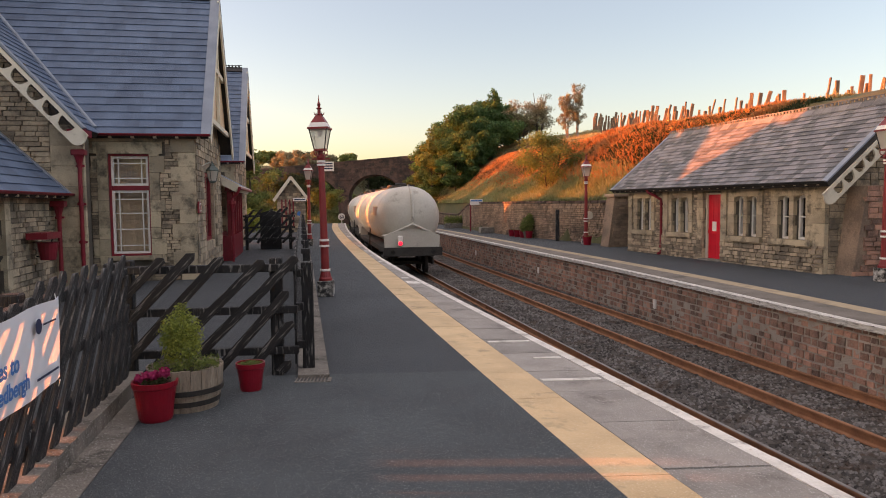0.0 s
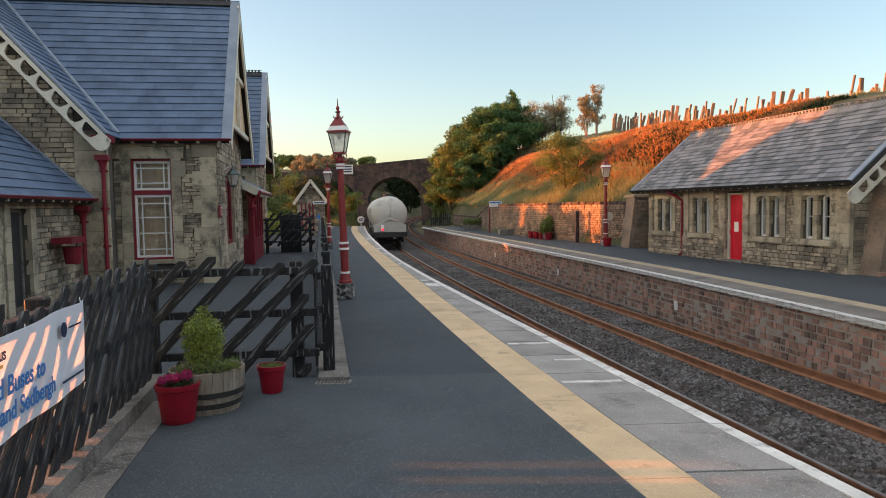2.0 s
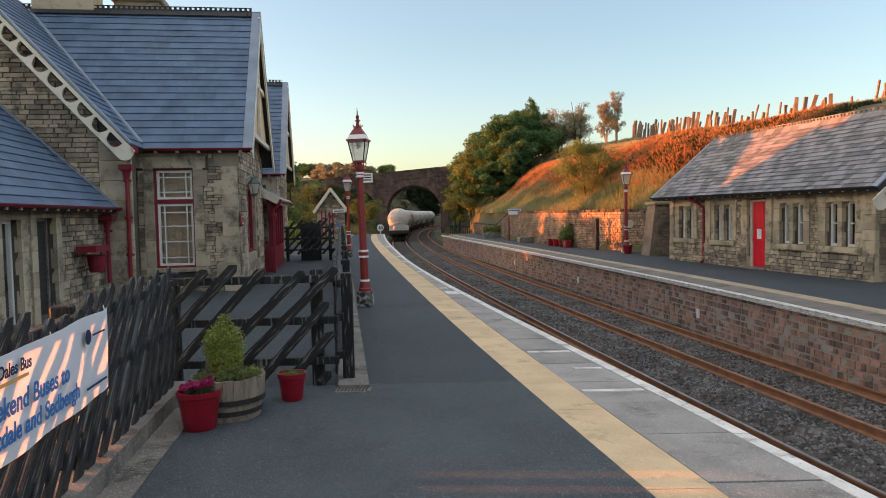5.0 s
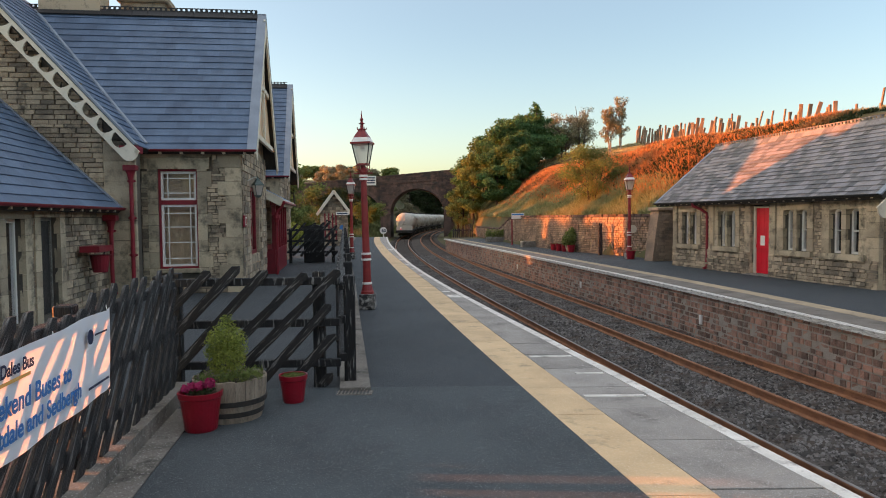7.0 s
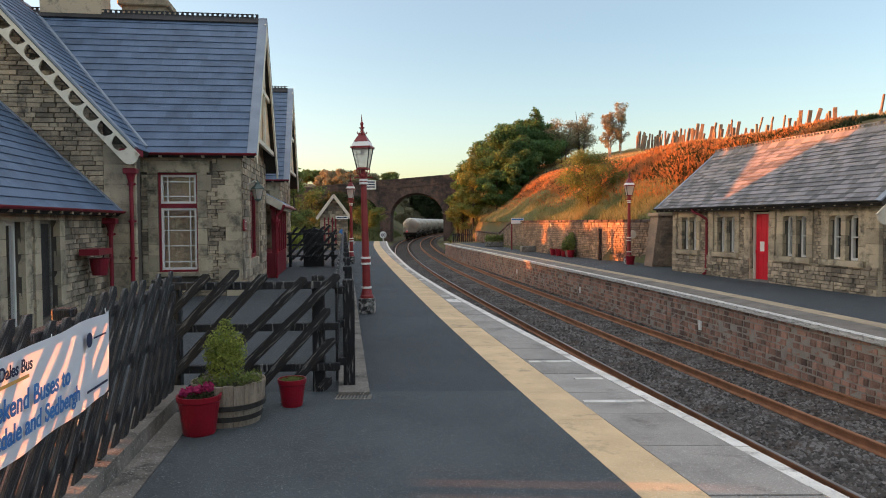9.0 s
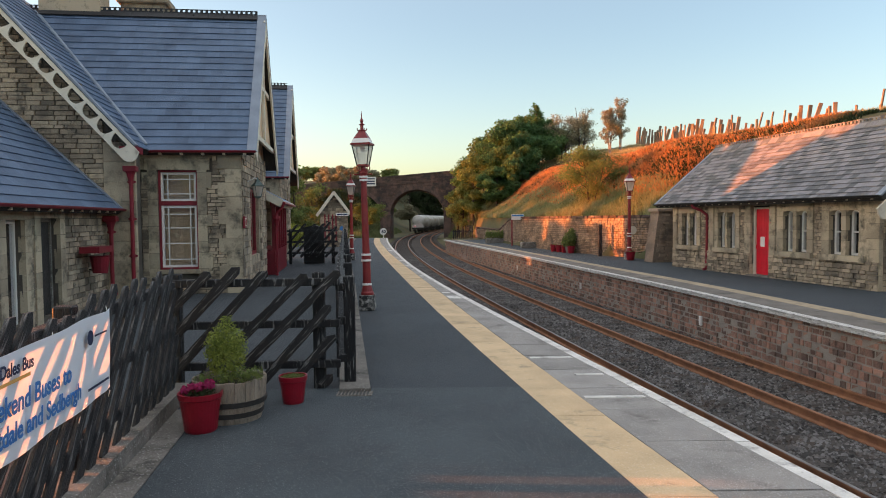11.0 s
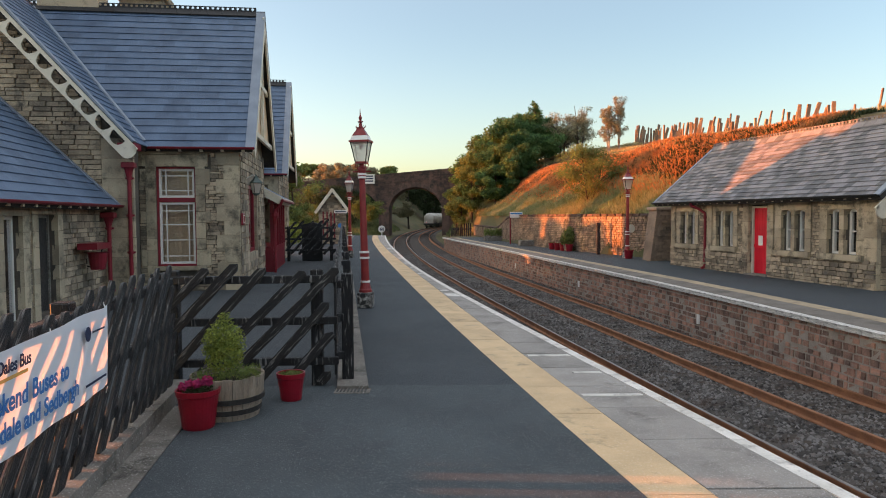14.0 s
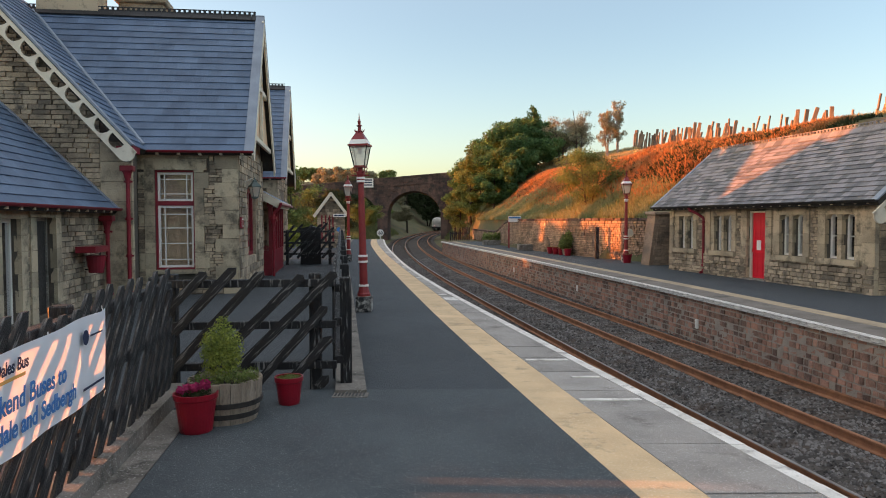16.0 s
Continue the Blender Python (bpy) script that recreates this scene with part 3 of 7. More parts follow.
# ---- retaining wall beyond the far platform ----
def ret_top(y):
    return 1.95 if y < 52 else 1.95 - 1.0 * float(smoothstep(52, 60, y))


retaining = thing("wall_retaining", pose(0, 0, 0), "coursed brown stone retaining wall below the hillside", "wall", kind="structure")
bm = bmesh.new()
ys = steps(30.5, 76, 0.5)
rows = [[bm.verts.new((ret_x(y) + 0.03, y, z)) for z in (-0.3, ret_top(y))] + [bm.verts.new((ret_x(y) + 0.55, y, z)) for z in (ret_top(y), -0.3)] for y in ys]
for p, q in zip(rows, rows[1:]):
    for i in range(4):
        bm.faces.new((p[i], p[(i + 1) % 4], q[(i + 1) % 4], q[i]))
bm.faces.new(rows[0][::-1])
bm.faces.new(rows[-1])
part("wall_core", bm, MORTAR, retaining)


def along(f, y0, y1, heights, lengths, top, bottom, depth, rnd, lean=0.0, out=0.0, gap=0.019):
    """Stones of a wall that follows the line x = f(y), its face towards -x."""
    res = []
    z = bottom
    while z < 3:
        h = rnd.uniform(*heights)
        y = y0
        while y < y1:
            w = rnd.uniform(*lengths)
            t = top(y + w / 2)
            if z + h * 0.6 < t:
                hh = min(h, t - z)
                ym = y + w / 2
                dx = f(ym + 0.3) - f(ym - 0.3)
                a = math.atan2(-dx, 0.6)
                p = Vector((f(ym) + lean * (z + hh / 2) + out + rnd.uniform(-0.015, 0.015), ym, z + hh / 2))
                res.append(Matrix.Translation(p) @ Matrix.Rotation(a - math.pi / 2, 4, "Z") @ Matrix.Diagonal((w - gap, depth, hh - gap, 1)))
            y += w
        z += h
    return res


rnd = random.Random(5)
blocks = along(ret_x, 30.6, 75, (0.065, 0.13), (0.12, 0.36), ret_top, -0.02, 0.12, rnd, lean=-0.0, out=-0.0)
blocks.sort(key=lambda m: m.translation.y)
pieces(retaining, "stone", blocks, STONE_V, RET_STONE, 300)
copes = []
y = 30.6
while y < 75:
    w = rnd.uniform(0.45, 0.8)
    copes.append(Matrix.Translation((ret_x(y + w / 2) + 0.16, y + w / 2, ret_top(y + w / 2) + 0.055)) @ Matrix.Rotation(math.atan2(-(ret_x(y + w) - ret_x(y)), w) - math.pi / 2, 4, "Z") @ Matrix.Diagonal((w - 0.015, 0.5, 0.12, 1)))
    y += w
pieces(retaining, "coping_stone", copes, STONE_V, DARK_STONE, 300)

# ---- face of the far platform, coping and slabs ----
rnd = random.Random(6)
blocks = along(shifted(cop_x, 0.1), 2, FAR_END, (0.07, 0.17), (0.11, 0.3), lambda y: -0.1, -1.32, 0.1, rnd, out=0.038, gap=0.026)
blocks.sort(key=lambda m: abs(m.translation.y - 11))
pieces(far_platform, "stone", blocks, STONE_V, RED_STONE, 300)
copes, y = [], -2.0
while y < FAR_END - 0.3:
    w = rnd.uniform(0.75, 1.05)
    copes.append(Matrix.Translation((cop_x(y + w / 2) + 0.09, y + w / 2, -0.045)) @ Matrix.Rotation(math.atan2(-(cop_x(y + w) - cop_x(y)), w) - math.pi / 2, 4, "Z") @ Matrix.Diagonal((w - 0.01, 0.18, 0.1, 1)))
    y += w
pieces(far_platform, "coping_stone", copes, FLAT_V, COPING, 300)


def slab_rows(a, b, y0, y1, lengths, z1, thick, gap, rnd, kind, material, parent, inset=0.0):
    """Slabs between two lines, each an object of its own."""
    y = y0
    while y < y1:
        w = rnd.uniform(*lengths)
        q = min(y + w, y1) - gap
        bm = bmesh.new()
        dz = rnd.uniform(-0.003, 0.003)
        vs = [(a(y), y), (b(y) , y), (b(q), q), (a(q), q)]
        lo = [bm.verts.new((x, yy, z1 - thick)) for x, yy in vs]
        hi = [bm.verts.new((x, yy, z1 + dz)) for x, yy in vs]
        bm.faces.new(lo[::-1])
        bm.faces.new(hi)
        for i in range(4):
            bm.faces.new((lo[i], lo[(i + 1) % 4], hi[(i + 1) % 4], hi[i]))
        part(kind, bm, material, parent)
        y += w


rnd = random.Random(11)
slab_rows(shifted(yel_r, 0.008), shifted(edge_x, -0.14), -3, NEAR_END, (0.9, 1.15), 0.0, 0.12, 0.02, rnd, "slab", SLAB, near_platform)
slab_rows(yel_l, shifted(yel_r, -0.004), -3, NEAR_END, (0.9, 1.15), 0.002, 0.1, 0.006, rnd, "yellow_slab", YELLOW, near_platform)
slab_rows(shifted(edge_x, -0.134), edge_x, -3, NEAR_END, (0.9, 1.15), 0.003, 0.16, 0.008, rnd, "edge_stone", WHITE_LINE, near_platform)
# white dashes across the slabs
for y0, y1, a, b in ((7.75, 7.84, 0.05, 0.95), (8.9, 8.97, 0.45, 0.95), (10.0, 10.09, 0.06, 0.95), (17.6, 18.2, 0.1, 0.95), (18.9, 19.1, 0.1, 0.75), (24.5, 24.8, 0.1, 0.9), (27.5, 27.8, 0.2, 0.9), (30, 30.5, 0.1, 0.9), (33.5, 34.1, 0.1, 0.95), (44, 45, 0.1, 0.9)):
    def blend(k):
        return lambda y: yel_r(y) + (edge_x(y) - 0.15 - yel_r(y)) * k
    part("white_dash", strip(bmesh.new(), blend(a), blend(b), [y0, y1], -0.01, 0.007), WHITE_LINE, near_platform)
# kerb beside the fence
kerb = tagged(part("kerb", strip(bmesh.new(), shifted(curb_r, -0.36), curb_r, steps(8.1, 74, 1.0), -0.1, 0.05), CONCRETE), "long concrete kerb below the platform fence", "kerb", kind="structure")

# ---- roofs and windows ----
def slates(w, length, row, width, rnd, thick=0.015, mask=None):
    """Slates on a slope: x across, y up the slope, z out of it."""
    out = []
    k = int(length / row)
    row = length / k
    for r in range(k):
        x = -(r % 2) * width / 2
        while x < w:
            a, b = max(x, 0), min(x + width, w)
            if b - a > 0.05:
                ym = (r + 0.5) * row
                if mask is None or mask((a + b) / 2, ym):
                    out.append(Matrix.Translation(((a + b) / 2, ym, 0.012 + rnd.uniform(0, 0.001))) @ Matrix.Rotation(-thick * 1.5 / row, 4, "X") @ Matrix.Diagonal((b - a + 0.001, row + 0.03, thick, 1)))
            x += width
    return out


def roof_slope(parent, m, w, length, row, width, material, seed, limit, mask=None, deck=True):
    """One slope of a roof, its eave along x at m, rising along the local y."""
    rnd = random.Random(seed)
    if deck:
        part("roof_deck", bm_box(0, w, 0, length, -0.14, 0.0), UNDERFRAME, parent, m=m)
    items = [m @ q for q in slates(w, length, row, width, rnd, mask=mask)]
    pieces(parent, "slate", items, FLAT_V, material, limit)


def slope_matrix(x, y, z, turn, pitch):
    """x runs along the eave, turned about z; y goes up the slope."""
    return Matrix.Translation((x, y, z)) @ Matrix.Rotation(radians(turn), 4, "Z") @ Matrix.Rotation(radians(pitch), 4, "X")


def sash_window(parent, m, w, h, label="white-framed sash window in a maroon surround"):
    """A tall window in a wall that faces -y; m: its lower left corner on the wall's face."""
    win = new("window")
    win.matrix_basis = m
    win.parent = parent
    win["label"] = label
    t = 0.055
    bm = bmesh.new()
    for a in ((0, w, 0, t), (0, w, h - t, h), (0, t, t, h - t), (w - t, w, t, h - t)):
        box(bm, a[0], a[1], 0.08, 0.24, a[2], a[3])
    box(bm, t, w - t, 0.1, 0.2, h * 0.645, h * 0.69)
    part("surround", bm, RED_PAINT, win)
    for z0, z1, cols, rows in ((h * 0.69, h - t, 1, 1), (t, h * 0.645, 2, 4)):
        bm = bmesh.new()
        f = 0.062
        x0, x1 = t, w - t
        for a in ((x0, x1, z0, z0 + f), (x0, x1, z1 - f, z1), (x0, x0 + f, z0 + f, z1 - f), (x1 - f, x1, z0 + f, z1 - f)):
            box(bm, a[0], a[1], 0.13, 0.19, a[2], a[3])
        b = 0.028
        for xx in (x0 + f + 0.1, x1 - f - 0.1 - b):
            box(bm, xx, xx + b, 0.14, 0.18, z0 + f, z1 - f)
        if rows == 1:
            zz = [z0 + f + 0.12, z1 - f - 0.14]
        else:
            zz = [z0 + f + (z1 - z0 - 2 * f) * k for k in (0.09, 0.37, 0.64, 0.88)]
        for z in zz:
            box(bm, x0 + f, x1 - f, 0.142, 0.178, z, z + b)
        part("sash", bm, WHITE, win)
        g = part("pane", bm_box(x0 + f, x1 - f, 0.157, 0.163, z0 + f, z1 - f), GLASS, win)
        g.visible_shadow = False
    part("sill", bm_box(-0.06, w + 0.06, -0.06, 0.3, -0.12, -0.004, bevel=0.01), ASHLAR, win)
    return win


def bargeboard(parent, m, length, drop, holes, material=CREAM, thick=0.05, name="bargeboard"):
    """A pierced board along a verge: x runs down the slope, z is up from its lower edge."""
    bm = bmesh.new()
    k = holes
    seg = (length - 0.35) / k
    pts = 7
    top, low = drop, 0.0
    box(bm, 0, length, 0, thick, top - 0.09, top)
    for i in range(k):
        x0 = 0.05 + i * seg
        box(bm, x0 - 0.02, x0 + 0.06, 0, thick, low, top - 0.09)
        # scalloped lower web
        prev = None
        for j in range(pts + 1):
            u = j / pts
            x = x0 + 0.06 + (seg - 0.08) * u
            zc = low + 0.065 + 0.0 * u
            zt = low + 0.065 + (top - low - 0.2) * (1 - math.sqrt(max(0, 1 - (2 * u - 1) ** 2))) * 0.9
            if prev:
                a = prev
                vs = [bm.verts.new(v) for v in ((a[0], 0, low), (x, 0, low), (x, 0, zt), (a[0], 0, a[1]), (a[0], thick, low), (x, thick, low), (x, thick, zt), (a[0], thick, a[1]))]
                for q in ((3, 2, 1, 0), (4, 5, 6, 7), (0, 1, 5, 4), (2, 3, 7, 6)):
                    bm.faces.new([vs[n] for n in q])
            prev = (x, zt)
    box(bm, length - 0.33, length - 0.12, 0, thick, low, top - 0.09)
    # rounded foot
    r = drop / 2
    prev = None
    outline = [(length - 0.12, top)] + [(length - 0.12 + r * 0.9 * math.sin(math.pi * j / 8), top - r + r * math.cos(math.pi * j / 8)) for j in range(9)] + [(length - 0.12, low)]
    prism(bm, outline[1:-1], 0, thick)
    return part(name, bm, material, parent, m=m)


def gutter(parent, x0, x1, y, z, m=None, brackets=0.55, material=RED_PAINT):
    """A half-round gutter along x with rafter feet under it."""
    bm = bmesh.new()
    prof = [(y + 0.065 * math.cos(a), z + 0.065 * math.sin(a)) for a in [math.pi + math.pi * k / 8 for k in range(9)]] + [(y + 0.05 * math.cos(a), z + 0.05 * math.sin(a)) for a in [2 * math.pi - math.pi * k / 8 for k in range(9)]]
    a = [bm.verts.new((x0, p, q)) for p, q in prof]
    b = [bm.verts.new((x1, p, q)) for p, q in prof]
    n = len(prof)
    for i in range(n):
        bm.faces.new((a[i], a[(i + 1) % n], b[(i + 1) % n], b[i]))
    bm.faces.new(a)
    bm.faces.new(b[::-1])
    part("gutter", bm, material, parent, m=m)
    x = x0 + 0.25
    me = None
    while x < x1 - 0.1:
        if me is None:
            ob = part("rafter_foot", bm_box(-0.04, 0.04, 0.07, 0.36, -0.11, -0.01), CREAM, parent, m=(m or Matrix()) @ Matrix.Translation((x, y, z)))
            me = ob.data
        else:
            share("rafter_foot", me, parent, (m or Matrix()) @ Matrix.Translation((x, y, z)))
        x += brackets


def downpipe(parent, x, y, z0, z1, material=RED_PAINT, m=None, hopper=True):
    bm = bmesh.new()
    tube(bm, [(x, y, z0), (x, y, z1)], 0.05, 10)
    for z in steps(z0 + 0.15, z1 - 0.1, 1.1):
        lathe(bm, [(0.062, z), (0.066, z + 0.02), (0.066, z + 0.07), (0.062, z + 0.09)], 10, Matrix.Translation((x, y, 0)))
        box(bm, x - 0.1, x + 0.1, y + 0.03, y + 0.07, z + 0.02, z + 0.07)
    pipe = part("downpipe", bm, material, parent, m=m)
    if hopper:
        bm = bmesh.new()
        box(bm, x - 0.16, x + 0.16, y - 0.14, y + 0.1, z1 + 0.2, z1 + 0.34, bevel=0.015)
        lathe(bm, [(0.055, z1 - 0.04), (0.07, z1 + 0.02), (0.1, z1 + 0.14), (0.13, z1 + 0.2)], 10, Matrix.Translation((x, y - 0.02, 0)))
        part("hopper", bm, material, pipe)
    return pipe


def ridge_crest(parent, m, length, material=BLACK):
    """Ridge tiles with a pierced crest; the ridge runs along x."""
    bm = bmesh.new()
    x = 0
    while x < length - 0.05:
        w = min(0.45, length - x)
        prism(bm, [(-0.16, -0.16), (0, -0.01), (0.16, -0.16), (0.17, -0.13), (0.02, 0.04), (-0.02, 0.04), (-0.17, -0.13)], x, x + w - 0.008)
        box(bm, -0.015, 0.015, x, x + w - 0.008, 0.04, 0.075)
        k = x + 0.04
        while k < x + w - 0.06:
            box(bm, -0.014, 0.014, k, k + 0.075, 0.075, 0.14)
            k += 0.15
        box(bm, -0.015, 0.015, x, x + w - 0.008, 0.14, 0.165)
        x += w
    return part("ridge_tile", bm, material, parent, m=m @ Matrix.Rotation(radians(-90), 4, "Z"))


# ---- station house ----
ST = pose(-5.55, 19.5, 0, 0, 0, 8)
house = thing("station_house", ST, "grey gritstone station house with steep blue slate roofs and maroon gutters", "house")
EAVE, PITCH = 4.1, 54.0
RUN = 3.0
RISE = RUN * math.tan(radians(PITCH))
SLOPE = RUN / math.cos(radians(PITCH))
OV = 0.25                                   # eave overhang across
OVS = OV / math.cos(radians(PITCH))
rnd = random.Random(21)


def gable_wing(y0, name_seed, x_left, with_window):
    """A wing that ends in a gable towards the platform (x = 0), 6 m wide from y0."""
    hole = [(-2.18, -1.14, 0.68, 3.38)] if with_window else []
    w = part("wall", wall_panel(bmesh.new(), x_left, 0, y0 + 0.06, y0 + 0.45, -0.3, EAVE, hole), MORTAR, house)
    items = course(x_left if x_left > -4 else -2.62, -0.02, -0.05, EAVE, (0.05, 0.13), (0.14, 0.4), [(-2.44, -0.9, 0.4, 3.4), (-2.62, -0.75, 3.38, EAVE)] if with_window else [], rnd, y=y0 + 0.06)
    pieces(w, "stone", items, STONE_V, GREY_STONE, 300)
    # quoins
    q, z, k = [], 0.0, 0
    while z < EAVE - 0.2:
        hq = 0.38
        ww = 0.62 if k % 2 else 0.42
        q.append(Matrix.Translation((-ww / 2 + 0.012, y0 + 0.05, z + hq / 2)) @ Matrix.Diagonal((ww, 0.14, hq - 0.006, 1)))
        z += hq
        k += 1
    if with_window:
        for sx in (-2.44 + 0.125, -0.9 - 0.125):
            z, k = 0.4, 0
            while z < 3.4:
                hq = 0.43 if k % 2 else 0.3
                ww = 0.25
                if k % 3 == 1:
                    # a through-stone that tails into the rubble
                    q.append(Matrix.Translation((sx + (-0.2 if sx < -1.6 else 0.19), y0 + 0.047, z + hq / 2)) @ Matrix.Diagonal((0.13, 0.13, hq - 0.006, 1)))
                q.append(Matrix.Translation((sx, y0 + 0.045, z + hq / 2)) @ Matrix.Diagonal((ww, 0.13, hq - 0.006, 1)))
                z += hq
                k += 1
        q.append(Matrix.Translation((-1.67, y0 + 0.045, 3.54)) @ Matrix.Diagonal((1.7, 0.13, 0.31, 1)))
        for a, b, c, d in ((-2.62, -2.525, 3.39, 3.7), (-2.62, -1.9, 3.7, EAVE), (-1.895, -0.76, 3.7, EAVE)):
            q.append(Matrix.Translation(((a + b) / 2, y0 + 0.045, (c + d) / 2)) @ Matrix.Diagonal((b - a, 0.13, d - c - 0.006, 1)))
    pieces(w, "dressed_stone", q, FLAT_V, ASHLAR, 300)
    # the gable towards the platform
    g = bmesh.new()
    turn = Matrix.Translation((0, y0, 0)) @ Matrix.Rotation(radians(90), 4, "Z")
    wall_panel(g, 0.06, 6.0, 0.0, 0.4, -0.3, EAVE, [(1.9, 4.1, 0.9, 3.0)], turn)
    prism(g, [(0.0, EAVE), (6.0, EAVE), (3.0, EAVE + RISE)], 0.0, 0.4, turn)
    gw = part("gable_wall", g, GREY_STONE, house)
    items = [turn @ m for m in course(0.06, 5.94, 0.0, EAVE, (0.14, 0.24), (0.22, 0.5), [(1.7, 4.3, 0.7, 3.3)], rnd, y=-0.0)]
    pieces(gw, "stone", items, STONE_V, GREY_STONE, 120)
    bm = bmesh.new()
    for a in ((1.9, 4.1, 0.9, 1.02), (1.9, 4.1, 2.9, 3.0), (1.9, 2.02, 1.02, 2.9), (3.98, 4.1, 1.02, 2.9), (2.95, 3.05, 1.02, 2.9)):
        box(bm, a[0], a[1], 0.1, 0.2, a[2], a[3], turn)
    part("gable_window_frame", bm, RED_PAINT, house)
    part("gable_window_pane", bm_box(2.02, 3.98, 0.15, 0.16, 1.02, 2.9, turn), GLASS, house)
    # far wall
    part("back_wall", bm_box(x_left, 0, y0 + 5.6, y0 + 6.0, -0.3, EAVE), GREY_STONE, house)
    # roof
    ext = 0.42
    wid = ext - x_left
    roof = new("roof")
    roof.parent = house
    near = slope_matrix(x_left, y0 - OV, EAVE - OV * math.tan(radians(PITCH)) + 0.1, 0, PITCH)
    # slates lie right of the valley with the main roof
    t = math.tan(radians(PITCH))
    mask = (lambda x, v: x + x_left > -2.9 - v * math.cos(radians(PITCH)) * 1.0) if with_window else None
    roof_slope(roof, near, wid, SLOPE + OVS, 0.26, 0.36, SLATE_BLUE, name_seed, 300 if with_window else 0, mask)
    farm = slope_matrix(ext, y0 + 6 + OV, EAVE - OV * t + 0.1, 180, PITCH)
    roof_slope(roof, farm, wid, SLOPE + OVS, 0.26, 0.36, SLATE_BLUE, name_seed + 1, 0)
    ridge_crest(roof, Matrix.Translation((x_left, y0 + 3, EAVE + RISE + 0.14)), wid - 0.2)
    # lead along the verge and a board under it
    part("verge_lead", bm_box(wid - 0.2, wid + 0.06, -0.02, SLOPE + OVS + 0.08, 0.012, 0.06, near), LEAD, roof)
    part("verge_lead", bm_box(-0.06, 0.2, -0.02, SLOPE + OVS + 0.08, 0.012, 0.06, farm), LEAD, roof)
    for mm, side in ((near, 1), (farm, -1)):
        xx = wid + 0.0 if side == 1 else -0.05
        part("bargeboard", bm_box(xx, xx + 0.05, -0.1, SLOPE + OVS, -0.3, 0.005, mm), CREAM, roof)
    # framing in the gable's head
    bm = bmesh.new()
    for z in (EAVE + 0.25, EAVE + 1.9):
        half = 3.0 - (z - EAVE) / t
        box(bm, 0.3, 0.38, y0 + 3 - half, y0 + 3 + half, z, z + 0.14)
    box(bm, 0.3, 0.38, y0 + 2.93, y0 + 3.07, EAVE + 0.3, EAVE + RISE - 0.1)
    part("gable_framing", bm, CREAM, roof)
    part("gable_panel", prism(bmesh.new(), [(0.35, EAVE + 0.3), (5.65, EAVE + 0.3), (3.0, EAVE + RISE - 0.2)], -0.28, -0.24, turn), BLIND, roof, "tan boarding in the head of the gable")
    gutter(roof, -2.3 if with_window else x_left, ext + 0.04, y0 - OV - 0.04, EAVE - OV * t + 0.13)


gable_wing(0.0, 31, -8.0, True)
gable_wing(11.8, 41, -6.0, False)
sash_window(house, Matrix.Translation((-2.18, 0.0, 0.68)), 1.04, 2.7)
part("inner_blind", bm_box(-2.4, -0.9, 0.46, 0.48, 0.5, 3.6), BLIND, house, "tan curtain inside the window")
downpipe(house, -2.5, -1.27, 0.0, 3.05)

# main block: a steep gable towards the viewer, ridge along y
MX0, MX1 = -10.6, -2.62
MID = (MX0 + MX1) / 2
HALF = (MX1 - MX0) / 2
MP = 48.0
MRISE = HALF * math.tan(radians(MP))
MSL = HALF / math.cos(radians(MP))
GY = -1.2
bm = bmesh.new()
prism(bm, [(MX0, -0.3), (MX1 + 0.2, -0.3), (MX1 + 0.2, EAVE - 0.2), (MX1, EAVE), (MID, EAVE + MRISE), (MX0, EAVE)], GY + 0.06, GY + 0.45)
main_wall = part("gable_wall", bm, MORTAR, house)
items = [m for m in course(MX0, MX1 - 0.55, 2.2, EAVE + MRISE, (0.08, 0.14), (0.2, 0.6), [], rnd, y=GY + 0.06) if m.translation.z < EAVE + (HALF - abs(m.translation.x - MID) - 0.1) * math.tan(radians(MP)) - 0.0 and m.translation.x > -9.4]
pieces(main_wall, "stone", items, STONE_V, GREY_STONE, 300)
q, z = [], 0.0
while z < EAVE - 0.2:
    q.append(Matrix.Translation((MX1 - 0.17, GY + 0.05, z + 0.25)) @ Matrix.Diagonal((0.75, 0.14, 0.494, 1)))
    z += 0.5
pieces(main_wall, "dressed_stone", q, FLAT_V, ASHLAR, 300)
part("side_wall", bm_box(MX0, MX0 + 0.4, GY + 0.45, 6, -0.3, EAVE), GREY_STONE, house)
part("end_wall", bm_box(MX0, MX1, 5.6, 5.94, -0.3, EAVE), GREY_STONE, house)
main_roof = new("roof")
main_roof.parent = house
tM = math.tan(radians(MP))
F0 = GY - 0.5
mo = 0.32
right_m = slope_matrix(MX1 + mo, F0, EAVE - mo * tM + 0.12, 90, MP)
left_m = slope_matrix(MX0 - mo, 5.6, EAVE - mo * tM + 0.12, -90, MP)
L_M = MSL + mo / math.cos(radians(MP))
# the right slope stops where the wing's roof meets it
roof_slope(main_roof, right_m, 5.6 - F0, L_M, 0.26, 0.36, SLATE_BLUE, 51, 60, None)
roof_slope(main_roof, left_m, 5.6 - F0, L_M, 0.26, 0.36, SLATE_BLUE, 52, 0)
ridge_crest(main_roof, Matrix.Translation((MID, F0, EAVE + MRISE + 0.16)) @ Matrix.Rotation(radians(90), 4, "Z"), 4.2)
part("verge_lead", bm_box(-0.04, 0.24, -0.02, L_M + 0.05, 0.012, 0.06, right_m), LEAD, main_roof)
